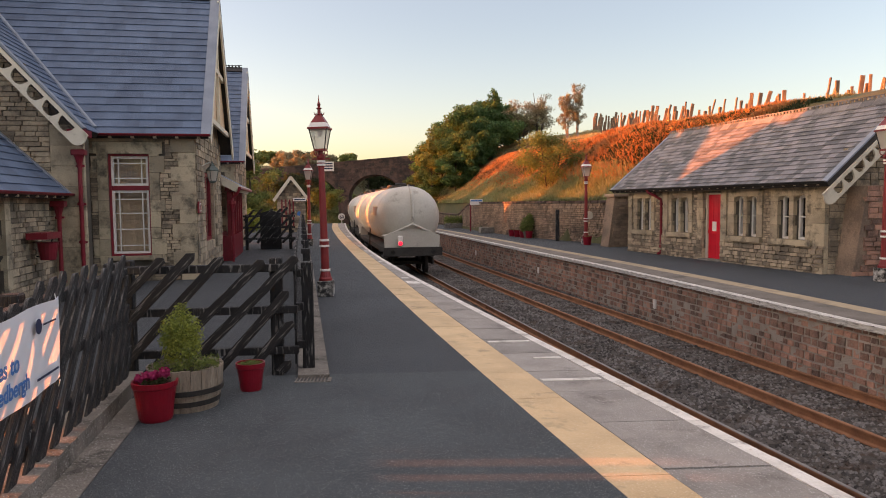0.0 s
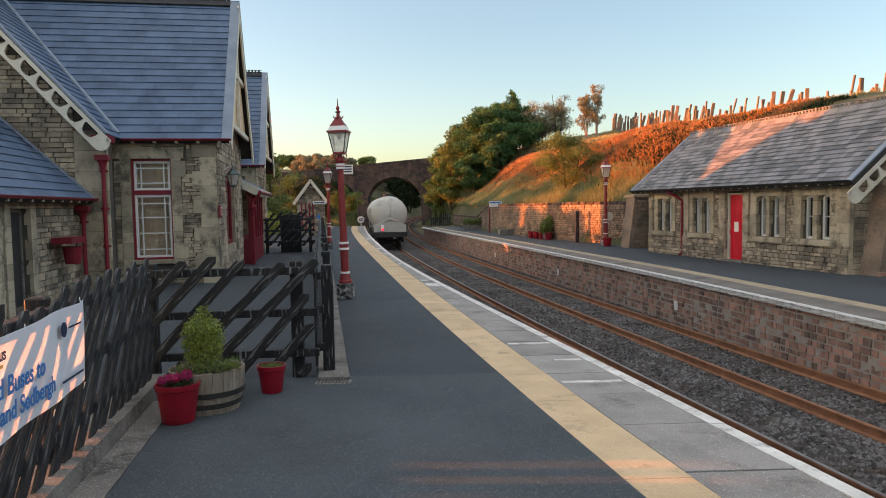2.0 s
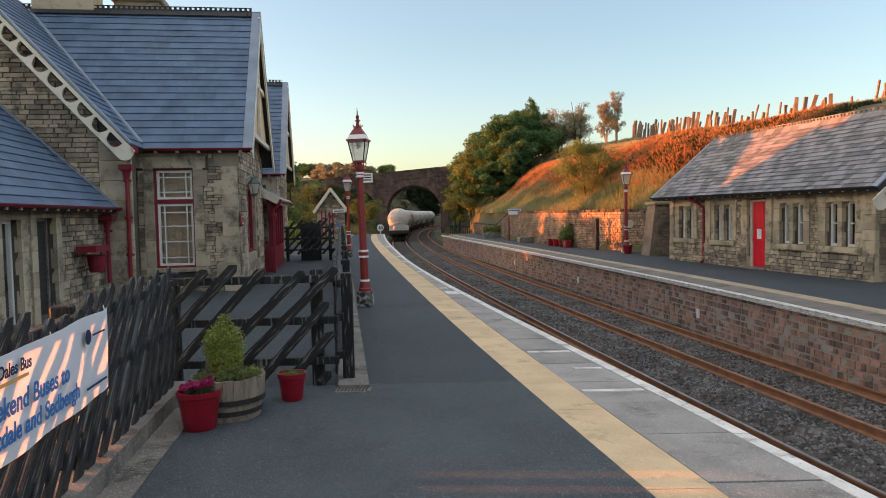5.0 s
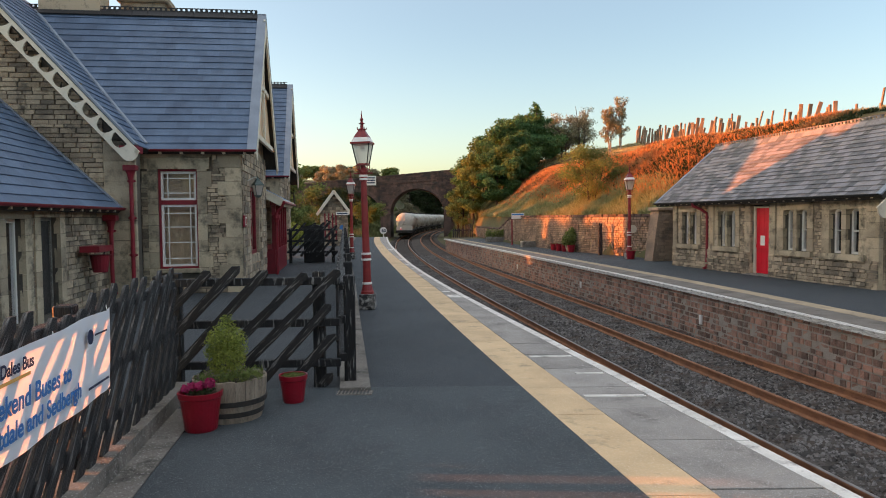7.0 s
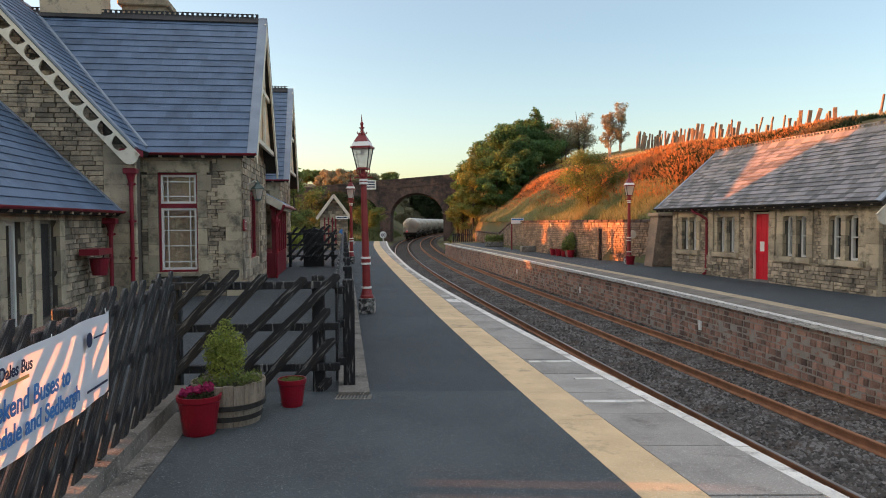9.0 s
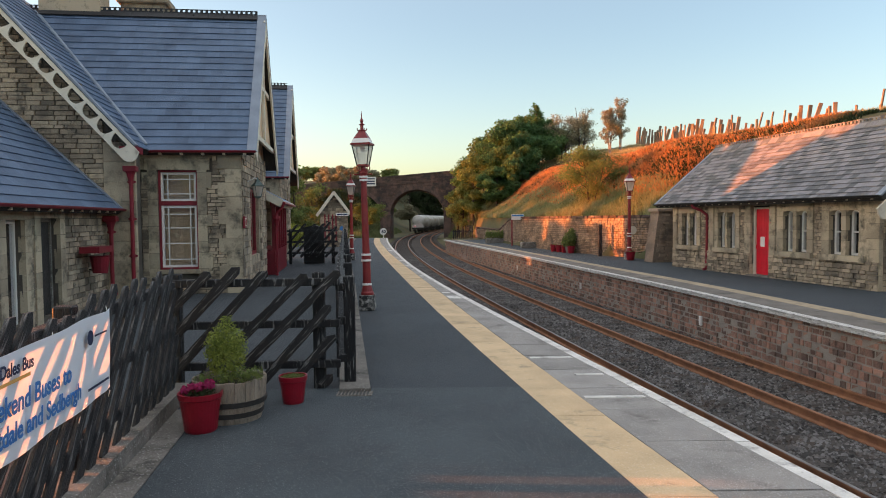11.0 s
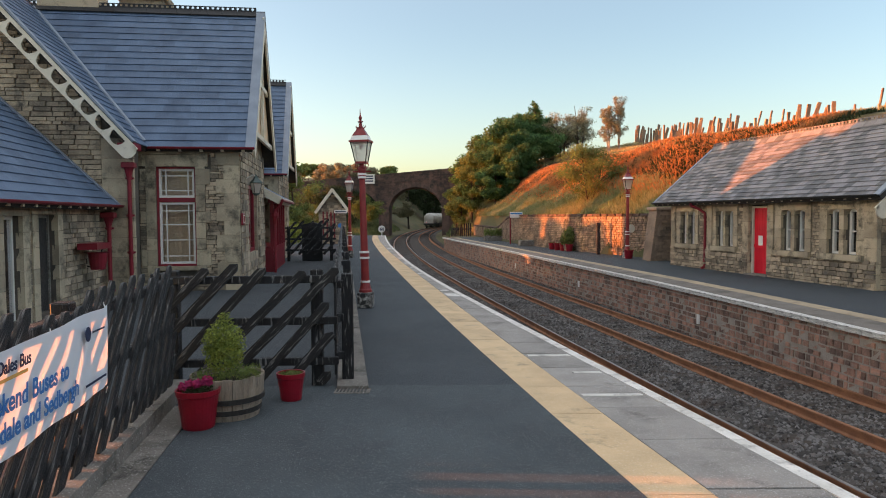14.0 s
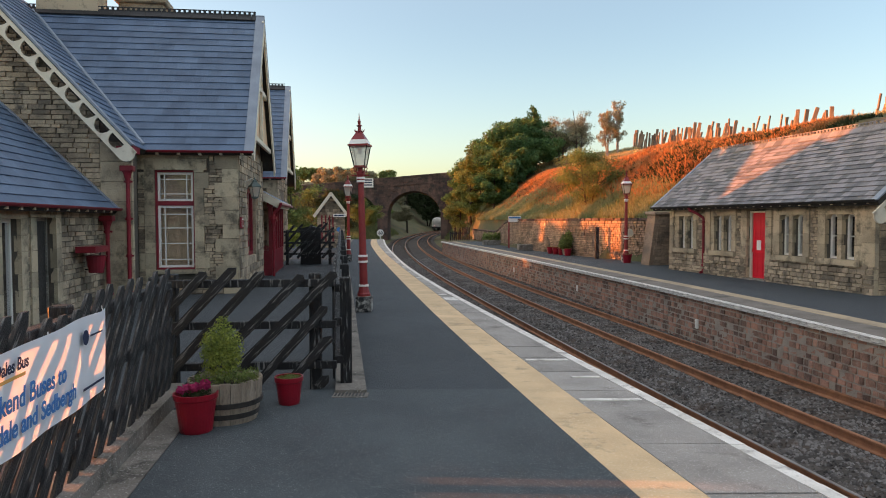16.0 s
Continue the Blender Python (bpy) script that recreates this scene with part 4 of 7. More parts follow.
# pierced board in front of the right verge
turn_b = Matrix.Translation((MID, F0 - 0.05, EAVE + MRISE + 0.05)) @ Matrix.Rotation(radians(MP), 4, "Y") @ Matrix.Translation((0, 0, -0.36))
bargeboard(main_roof, turn_b, L_M + 0.18, 0.4, 13)
bm = bmesh.new()
box(bm, MX1 - 0.02, MX1 + mo + 0.06, F0 + 0.02, GY + 0.1, EAVE - mo * tM - 0.06, EAVE - mo * tM + 0.1)
part("eaves_box", bm, RED_PAINT, main_roof)

# valley lead between the two roofs
t54 = math.tan(radians(PITCH))
va = Vector((MX1 + 0.2, 0.2 * -tM / t54 + 0.02, EAVE + 0.15 - 0.2 * tM))
vx = MX1 - RISE / tM * 0.985
vb = Vector((vx, (MX1 - vx) * tM / t54 + 0.02, EAVE + 0.15 + (MX1 - vx) * tM))
part("valley_lead", tube(bmesh.new(), [va, vb], 0.075, 6), LEAD, main_roof)
# middle block between the wings, unseen, added so its notch shapes the sun patch
prism_m = Matrix.Rotation(radians(90), 4, "Z") @ Matrix.Diagonal((1, -1, 1, 1))
part("middle_wall", prism(bmesh.new(), [(6.0, -0.3), (11.8, -0.3), (11.8, 6.7), (8.05, 3.0), (6.4, 5.6), (6.0, 5.6)], -5.9, -1.2, prism_m), GREY_STONE, house)
# the notch's two slopes, the far one leaning on the second wing
notch_roof = new("roof")
notch_roof.parent = house
roof_slope(notch_roof, slope_matrix(-6.0, 8.0, 3.1, 0, 45), 5.0, 5.2, 0.26, 0.36, SLATE_BLUE, 91, 0)
roof_slope(notch_roof, slope_matrix(-1.0, 8.05, 3.15, 180, 58), 5.0, 3.2, 0.26, 0.36, SLATE_BLUE, 92, 0)

# chimneys on the main ridge
def chimney(x, y, w, d, z0, z1, pots):
    ch = new("chimney")
    ch.parent = house
    ch.matrix_basis = Matrix.Translation((x, y, z0))
    h = z1 - z0
    bm = bm_box(-w / 2, w / 2, -d / 2, d / 2, 0, h)
    part("stack", bm, GREY_STONE, ch)
    part("cap", bm_box(-w / 2 - 0.12, w / 2 + 0.12, -d / 2 - 0.12, d / 2 + 0.12, h, h + 0.22, bevel=0.04), GREY_STONE, ch)
    for i in range(pots):
        part("chimney_pot", lathe(bmesh.new(), [(0.17, 0), (0.14, 0.1), (0.12, 0.45), (0.15, 0.5), (0.15, 0.58)], 12), CREAM, ch, m=Matrix.Translation((-w / 2 + (i + 0.5) * w / pots, 0, h + 0.22)))


chimney(MID + 1.3, 3.4, 1.75, 0.9, 7.0, 9.9, 2)
chimney(MID + 3.1, 4.6, 1.35, 0.9, 6.5, 9.0, 2)

# low extension before the gable, its eave along the line of sight
EX = -3.1
EZ = 2.52
EP = 44.0
tE = math.tan(radians(EP))
ext_w = new("extension")
ext_w.parent = house
turnE = Matrix.Translation((EX, -11.0, 0)) @ Matrix.Rotation(radians(90), 4, "Z")
# local x of turnE runs from the near end to the gable, its face looks to the platform
holes = [(2.2, 3.2, -0.1, 2.05), (4.3, 5.05, 0.1, 2.05), (5.75, 6.7, 0.1, 2.08)]
ew = part("extension_wall", wall_panel(bmesh.new(), 0, 9.8, 0.06, 0.4, -0.3, EZ, holes, turnE), MORTAR, house)
big = [(a - 0.28, b + 0.28, c - 0.12, d + 0.3) for a, b, c, d in holes]
pieces(ew, "stone", [turnE @ m for m in course(0, 9.78, -0.05, EZ, (0.09, 0.17), (0.18, 0.5), big, rnd, y=0.06)], STONE_V, GREY_STONE, 200)
q = []
for a, b, c, d in holes:
    for s0 in (a - 0.14, b + 0.14):
        z = max(c - 0.1, 0)
        k = 0
        while z < d:
            h = 0.42 if k % 2 else 0.3
            h = min(h, d - z)
            q.append(turnE @ Matrix.Translation((s0, 0.05, z + h / 2)) @ Matrix.Diagonal((0.28, 0.13, h - 0.006, 1)))
            z += h
            k += 1
    q.append(turnE @ Matrix.Translation(((a + b) / 2, 0.05, d + 0.15)) @ Matrix.Diagonal((b - a + 0.56, 0.13, 0.3, 1)))
pieces(ew, "dressed_stone", q, FLAT_V, ASHLAR, 300)
for i, (a, b, c, d) in enumerate(holes):
    bm = bmesh.new()
    for u in ((a, b, d - 0.07, d), (a, a + 0.07, c, d - 0.07), (b - 0.07, b, c, d - 0.07)):
        box(bm, u[0], u[1], 0.16, 0.24, u[2], u[3], turnE)
    part("window_frame", bm, WHITE if i < 2 else CONCRETE, house)
    part("window_pane", bm_box(a + 0.07, b - 0.07, 0.19, 0.2, c, d - 0.07, turnE), GLASS if i < 2 else UNDERFRAME, house)
er = slope_matrix(EX + 0.36, -11.3, EZ - 0.36 * tE + 0.12, 90, EP)
roof_slope(ext_w, er, 10.1, 4.3, 0.26, 0.36, SLATE_BLUE, 61, 100)
part("verge_lead", bm_box(9.95, 10.1, 0, 4.3, 0.01, 0.05, er), LEAD, ext_w)
gmat = Matrix.Translation((EX + 0.36, -11.3, 0)) @ Matrix.Rotation(radians(90), 4, "Z")
gutter(ext_w, 0.0, 10.05, -0.045, EZ - 0.36 * tE + 0.15, m=gmat)
downpipe(house, EX + 0.16, -1.5, 0.0, 1.8)
part("back_wall", bm_box(-9.6, -9.3, -11.0, -0.3, -0.3, 5.0), GREY_STONE, house)
part("end_wall", bm_box(-9.6, EX - 0.4, -11.0, -10.7, -0.3, 2.4), GREY_STONE, house)

# porch between the two gables
porch = thing("platform_porch", ST, "maroon timber porch with a lean-to slate roof on the station house", "porch")
bm = bmesh.new()
box(bm, -0.6, 0.3, 6.4, 11.4, -0.1, 0.9)
part("porch_panel", bm, RED_PAINT, porch)
for y in steps(6.5, 11.3, 0.96):
    part("post", bm_box(0.18, 0.32, y - 0.06, y + 0.06, 0.9, 2.5), RED_PAINT, porch)
    part("glazing_bar", bm_box(0.16, 0.22, y + 0.3, y + 0.36, 0.9, 2.4), WHITE, porch)
part("head_rail", bm_box(0.14, 0.36, 6.3, 11.5, 2.5, 2.68), RED_PAINT, porch)
pm = slope_matrix(0.58, 6.1, 2.62, 90, 28)
part("porch_roof", bm_box(0, 5.6, 0, 1.6, 0.0, 0.08, pm), SLATE_BLUE, porch)
part("fascia", bm_box(0, 5.6, -0.03, 0.02, -0.16, 0.09, pm), CREAM, porch)
part("bargeboard", bm_box(-0.04, 0.0, 0.0, 1.6, -0.16, 0.12, pm), CREAM, porch)
part("gutter", tube(bmesh.new(), [(0.66, 6.0, 2.6), (0.66, 11.8, 2.6)], 0.055, 8), RED_PAINT, porch)
part("downpipe", tube(bmesh.new(), [(0.66, 6.05, 2.58), (0.6, 6.07, 2.45), (0.4, 6.1, 2.25), (0.38, 6.1, 2.1), (0.38, 6.1, 0.0)], 0.05, 9), RED_PAINT, porch)
part("hopper", lathe(bmesh.new(), [(0.06, 1.75), (0.1, 1.95), (0.15, 2.05), (0.15, 2.15)], 8, Matrix.Translation((0.38, 6.1, 0))), RED_PAINT, porch)

# ---- waiting room on the far platform ----
SH = pose(9.2, 28.38, 0, 0, 0, 11.4 - 90)
# local x runs along the front towards the viewer, the front faces -y
shed = thing("waiting_room", SH, "small gritstone waiting room with a weathered grey slate roof", "waiting room")
SL, SD, SE = 10.32, 4.6, 2.62
DOOR = (4.98, 5.92, 0.0, 2.3)
WINS = [(0.7, 1.14), (1.27, 1.71), (3.1, 3.54), (3.68, 4.12), (6.6, 7.04), (7.2, 7.64), (8.54, 9.0), (9.17, 9.63)]
WZ0, WZ1 = 0.88, 2.12
rnd = random.Random(71)
holes = [DOOR] + [(a, b, WZ0, WZ1) for a, b in WINS]
front = part("front_wall", wall_panel(bmesh.new(), 0, SL, 0.06, 0.45, -0.2, SE, holes), MORTAR, shed)
groups = [(0.42, 1.95), (2.9, 4.36), (6.32, 7.9), (8.25, 9.9)]
free = [(DOOR[0] - 0.32, DOOR[1] + 0.3, -0.2, 2.64)] + [(a, b, WZ0 - 0.16, 2.4) for a, b in groups] + [(SL - 0.45, SL, -0.2, SE), (0, 0.3, 0, SE)]
items = course(0.0, SL, 0.75, SE, (0.05, 0.12), (0.1, 0.26), free, rnd, y=0.06) + course(0, SL, -0.06, 0.75, (0.07, 0.16), (0.13, 0.36), [(DOOR[0] - 0.02, DOOR[1] + 0.02, -0.2, 0.8)], rnd, y=0.03, depth=0.14)
pieces(front, "stone", items, STONE_V, GREY_STONE, 300)
q = []


def jamb(x, w, z0, z1):
    z, k = z0, 0
    while z < z1 - 0.02:
        h = min((0.4, 0.28)[k % 2], z1 - z)
        q.append(Matrix.Translation((x, 0.045, z + h / 2)) @ Matrix.Diagonal((w, 0.13, h - 0.006, 1)))
        z += h
        k += 1
for a, b in groups:
    pair = [w for w in WINS if a < w[0] < b]
    jamb((a + pair[0][0]) / 2, pair[0][0] - a, WZ0, WZ1)
    jamb((pair[1][1] + b) / 2, b - pair[1][1], WZ0, WZ1)
    jamb((pair[0][1] + pair[1][0]) / 2, pair[1][0] - pair[0][1], WZ0, WZ1)
    q.append(Matrix.Translation(((a + b) / 2, 0.045, WZ1 + 0.14)) @ Matrix.Diagonal((b - a, 0.13, 0.28, 1)))
    q.append(Matrix.Translation(((a + b) / 2, 0.0, WZ0 - 0.08)) @ Matrix.Diagonal((b - a, 0.22, 0.16, 1)))
jamb(DOOR[0] - 0.16, 0.32, 0, 2.3)
jamb(DOOR[1] + 0.15, 0.3, 0, 2.3)
q.append(Matrix.Translation((5.45, 0.045, 2.47)) @ Matrix.Diagonal((1.6, 0.13, 0.33, 1)))
jamb(SL - 0.22, 0.45, 0.0, SE)
jamb(0.15, 0.3, 0.0, SE)
pieces(front, "dressed_stone", q, FLAT_V, ASHLAR, 300)
for i, (a, b) in enumerate(WINS):
    win = new("window")
    win.parent = shed
    win.matrix_basis = Matrix.Translation((a, 0.2, WZ0))
    w, h = b - a, WZ1 - WZ0
    bm = bmesh.new()
    for u in ((0, w, 0, 0.07), (0, w, h - 0.07, h), (0, 0.075, 0.07, h - 0.07), (w - 0.075, w, 0.07, h - 0.07), (0.075, w - 0.075, h * 0.5, h * 0.5 + 0.035)):
        box(bm, u[0], u[1], -0.03, 0.06, u[2], u[3])
    part("window_frame", bm, WHITE, win)
    # rounded shoulders of the stone head
    for sx, k in ((0, 1), (w, -1)):
        corner = [(sx, h)] + [(sx + k * 0.13 * (1 - math.sin(math.pi / 2 * j / 5)), h - 0.13 * (1 - math.cos(math.pi / 2 * j / 5))) for j in range(6)]
        part("shoulder", prism(bmesh.new(), corner, -0.19, -0.004), ASHLAR, win)
    gp = part("pane", bm_box(0.05, w - 0.05, 0.025, 0.031, 0.05, h - 0.05), GLASS, win)
    gp.visible_shadow = False
    part("sill", bm_box(0, w, -0.06, 0.06, -0.03, -0.004), WHITE, win)
# red door with a pale frame, a little ajar inward
bm = bmesh.new()
box(bm, DOOR[0], DOOR[0] + 0.09, 0.1, 0.3, 0.02, 2.26)
box(bm, DOOR[1] - 0.06, DOOR[1], 0.1, 0.3, 0.02, 2.26)
box(bm, DOOR[0] + 0.09, DOOR[1] - 0.06, 0.1, 0.3, 2.2, 2.26)
part("door_frame", bm, CREAM, shed)
door = part("door", bm_box(DOOR[0] + 0.09, DOOR[1] - 0.06, 0.16, 0.2, 0.06, 2.2), BRIGHT_RED, shed, "bright red boarded door")
for k in range(6):
    x = DOOR[0] + 0.1 + k * 0.13
    share("board", part("board", bm_box(0, 0.12, -0.012, 0, 0, 0.85), BRIGHT_RED, door, m=Matrix.Translation((x, 0.16, 0.08))).data, door, Matrix.Translation((x, 0.16, 1.0)) @ Matrix.Diagonal((1, 1, 1.4, 1)))
part("mid_rail", bm_box(DOOR[0] + 0.09, DOOR[1] - 0.06, 0.13, 0.16, 0.9, 1.02), BRIGHT_RED, door)
part("notice", bm_box(5.3, 5.52, 0.128, 0.136, 0.98, 1.3), WHITE, door, "white paper notice")
part("door_handle", bm_box(5.78, 5.81, 0.08, 0.14, 0.95, 1.12), BLACK, door)
part("threshold", bm_box(DOOR[0] - 0.1, DOOR[1] + 0.1, -0.12, 0.3, 0.0, 0.055), CONCRETE, shed)
# other walls, roof
SP = 40.0
tS = math.tan(radians(SP))
srise = SD / 2 * tS
bm = bmesh.new()
wall_panel(bm, 0.0, 0.4, 0.45, SD, -0.2, SE)
prism(bm, [(0.06, SE), (SD, SE), (SD / 2, SE + srise)], 0, 0.4, Matrix.Rotation(radians(90), 4, "Z") @ Matrix.Diagonal((1, -1, 1, 1)))
part("gable_wall", bm, GREY_STONE, shed)
bm = bmesh.new()
wall_panel(bm, SL - 0.4, SL, 0.45, SD, -0.2, SE)
prism(bm, [(0.06, SE), (SD, SE), (SD / 2, SE + srise)], SL - 0.4, SL, Matrix.Rotation(radians(90), 4, "Z") @ Matrix.Diagonal((1, -1, 1, 1)))
gw2 = part("gable_wall", bm, MORTAR, shed)
sideM = Matrix.Translation((SL, 0.1, 0)) @ Matrix.Rotation(radians(90), 4, "Z")
pieces(gw2, "stone", [sideM @ m for m in course(0, SD - 0.1, -0.05, SE + srise, (0.13, 0.22), (0.22, 0.5), [], rnd, y=0.0) if m.translation.z < SE + (SD / 2 - abs(m.translation.x - SD / 2 + 0.1)) * tS], STONE_V, GREY_STONE, 200)
part("back_wall", bm_box(0.4, SL - 0.4, SD - 0.4, SD, -0.2, SE), GREY_STONE, shed)
part("inner_floor", bm_box(0.4, SL - 0.4, 0.46, SD - 0.4, -0.1, 0.03), CONCRETE, shed)
sroof = new("roof")
sroof.parent = shed
RO = 0.4
X0R, X1R = -0.75, SL + 0.45
LR = (SD / 2 + RO) / math.cos(radians(SP))
rm = slope_matrix(X0R, -RO, SE - RO * tS + 0.16, 0, SP)
roof_slope(sroof, rm, X1R - X0R, LR, 0.2, 0.27, SLATE_GREY, 81, 300)
rb = slope_matrix(X1R, SD + RO, SE - RO * tS + 0.16, 180, SP)
roof_slope(sroof, rb, X1R - X0R, LR, 0.23, 0.34, SLATE_GREY, 82, 0)
ridge_crest(sroof, Matrix.Translation((X0R, SD / 2, SE + srise + 0.2)), X1R - X0R, SLATE_GREY)
part("verge_lead", bm_box(X1R - X0R - 0.16, X1R - X0R + 0.03, 0, LR + 0.05, 0.012, 0.05, rm), LEAD, sroof)
part("verge_lead", bm_box(-0.03, 0.1, 0, LR + 0.05, 0.012, 0.05, rm), LEAD, sroof)
gutter(sroof, X0R, X1R, -RO - 0.03, SE - RO * tS + 0.2, brackets=0.42, material=BLACK)
bm_m = Matrix.Translation((X1R, SD / 2, SE + srise - 0.02)) @ Matrix.Rotation(radians(-90), 4, "Z") @ Matrix.Rotation(radians(SP), 4, "Y") @ Matrix.Translation((0, 0, -0.4))
bargeboard(sroof, bm_m, LR + 0.2, 0.4, 8)
downpipe(shed, 2.42, -0.02, 0.12, 1.95, RED_PAINT, hopper=False)
part("swan_neck", tube(bmesh.new(), [(2.42, -0.02, 1.95), (2.41, -0.03, 2.05), (2.3, -0.2, 2.2), (2.12, -0.4, 2.32), (2.08, -0.43, 2.42)], 0.05, 9), RED_PAINT, shed)
part("pipe_shoe", tube(bmesh.new(), [(2.42, -0.02, 0.14), (2.42, -0.04, 0.07), (2.42, -0.16, 0.03)], 0.052, 9), RED_PAINT, shed)
part("pilaster", bm_box(2.56, 2.86, -0.05, 0.06, 0.0, SE, bevel=0.015), ASHLAR, shed, "dressed stone pilaster beside the downpipe")

# ---- bridge ----
BY = 115.0
bridge = thing("stone_bridge", pose(0, 0, 0), "dark sandstone three-arched road bridge over the railway", "bridge")


def parapet_z(x):
    return 9.05 + 0.083 * (x + 4)


def bridge_body():
    bm = bmesh.new()
    arches = [(-4.25, 4.35, 2.7), (-14.2, 4.0, 2.6), (5.8, 4.0, 3.4)]   # centre, half width, springing
    xs = set(np.linspace(-34, 30, 33))
    for c, w, sp in arches:
        xs |= set(c + w * np.cos(np.linspace(0, math.pi, 25)))
    xs = sorted(xs)
    y0, y1 = BY, BY + 7.5

    def under(x):
        for c, w, sp in arches:
            if c - w - 1e-6 <= x <= c + w + 1e-6:
                return sp + 0.92 * math.sqrt(max(w * w - (x - c) ** 2, 0)) 
        return None
    for a, b in zip(xs, xs[1:]):
        m = (a + b) / 2
        ua = under(m)
        za, zb = (-2.0, -2.0) if ua is None else (under(a) or ua, under(b) or ua)
        inside = ua is not None
        v = [bm.verts.new(p) for p in ((a, y0, za), (b, y0, zb), (b, y0, parapet_z(b)), (a, y0, parapet_z(a)), (a, y1, za), (b, y1, zb), (b, y1, parapet_z(b)), (a, y1, parapet_z(a)))]
        for q in ((0, 1, 2, 3), (7, 6, 5, 4), (3, 2, 6, 7), (0, 4, 5, 1), (1, 5, 6, 2), (0, 3, 7, 4)):
            bm.faces.new([v[i] for i in q])
    return bm, arches


bm, arches = bridge_body()
body = part("bridge_body", bm, DARK_STONE, bridge)


def on_face(x, z):
    """True where the bridge's face is plain walling."""
    for c, w, sp in arches:
        if abs(x - c) < w + 0.9 and z < sp + 0.92 * math.sqrt(max((w + 0.75) ** 2 - (x - c) ** 2, 0)) + 0.3:
            return False
    return z < parapet_z(x) - 0.15 and abs(z - parapet_z(x) + 1.12) > 0.32


blocks = [m for m in course(-22, 14, -1.2, 11.0, (0.3, 0.46), (0.5, 1.1), [], random.Random(33), gap=0.03, depth=0.14, y=BY) if on_face(m.translation.x, m.translation.z)]
pieces(body, "stone", blocks, STONE_V, DARK_STONE, 300)
for c, w, sp in arches:
    n = 34
    ring = new("arch_ring")
    ring.parent = bridge
    for i in range(n):
        bm = bmesh.new()
        a0, a1 = math.pi * i / n, math.pi * (i + 0.92) / n
        vs = []
        for y in (BY - 0.08, BY + 0.1):
            for r, a in ((w, a0), (w, a1), (w + 0.62, a1), (w + 0.62, a0)):
                vs.append(bm.verts.new((c + r * math.cos(a), y, sp + 0.92 * r * math.sin(a))))
        for q in ((0, 1, 2, 3), (7, 6, 5, 4), (0, 4, 5, 1), (1, 5, 6, 2), (2, 6, 7, 3), (3, 7, 4, 0)):
            bm.faces.new([vs[k] for k in q])
        part("voussoir", bm, DARK_STONE, ring)
for a, b in zip(steps(-34, 30, 1.0), steps(-34, 30, 1.0)[1:]):
    for (dz0, dz1, out, piece) in ((0.0, 0.22, 0.12, "coping_stone"), (-1.25, -1.0, 0.14, "string_stone")):
        bm = bmesh.new()
        v = [bm.verts.new(p) for p in ((a, BY - out, parapet_z(a) + dz0), (b - 0.02, BY - out, parapet_z(b) + dz0), (b - 0.02, BY - out, parapet_z(b) + dz1), (a, BY - out, parapet_z(a) + dz1),
                                       (a, BY + 0.5, parapet_z(a) + dz0), (b - 0.02, BY + 0.5, parapet_z(b) + dz0), (b - 0.02, BY + 0.5, parapet_z(b) + dz1), (a, BY + 0.5, parapet_z(a) + dz1))]
        for q in ((0, 1, 2, 3), (7, 6, 5, 4), (3, 2, 6, 7), (0, 4, 5, 1), (1, 5, 6, 2), (0, 3, 7, 4)):
            bm.faces.new([v[i] for i in q])
        part(piece, bm, DARK_STONE, bridge)
for c, w, sp in arches[:1]:
    for sx in (-1, 1):
        bm = bmesh.new()
        x = c + sx * (w + 0.55)
        box(bm, x - 0.6, x + 0.6, BY - 0.45, BY + 0.2, -2, sp - 0.3)
        box(bm, x - 0.7, x + 0.7, BY - 0.55, BY + 0.2, sp - 0.3, sp + 0.05)
        part("pier", bm, DARK_STONE, bridge)

# ---- stone hut at the platform's far end ----
HU = pose(-8.0, 52.0, 0, 0, 0, 9) @ Matrix.Diagonal((0.8, 1, 0.97, 1))
hut = thing("stone_hut", HU, "small stone hut with a pointed gable and cream bargeboards", "hut")
bm = bmesh.new()
prism(bm, [(-1.25, -0.2), (1.25, -0.2), (1.25, 2.6), (0, 4.0), (-1.25, 2.6)], 0, 3.2)
hut_wall = part("wall", bm, MORTAR, hut)
pieces(hut_wall, "stone", [m for m in course(-1.25, 1.25, 0, 4.0, (0.14, 0.22), (0.25, 0.5), [], random.Random(3), y=-0.0) if m.translation.z < 2.6 + (1.15 - abs(m.translation.x)) * 1.12], STONE_V, GREY_STONE, 300)
for sx in (-1, 1):
    mm = slope_matrix(sx * 1.5, -0.35 if sx == 1 else 3.5, 2.42, 90 * sx, 48)
    part("roof_slope", bm_box(0, 3.85, 0, 2.3, 0, 0.1, mm), SLATE_GREY, hut)
    if sx == 1:
        part("bargeboard", bm_box(-0.06, 0, -0.1, 2.28, -0.12, 0.12, mm), CREAM, hut)
    else:
        part("bargeboard", bm_box(3.85, 3.91, -0.1, 2.28, -0.12, 0.12, mm), CREAM, hut)
part("window", bm_box(-0.75, 0.0, -0.04, 0.02, 1.1, 2.3), UNDERFRAME, hut)
for x in (-0.9, -0.55, -0.2, 0.1):
    part("mullion", bm_box(x, x + 0.12, -0.09, -0.03, 0.4, 2.45), RED_PAINT, hut)

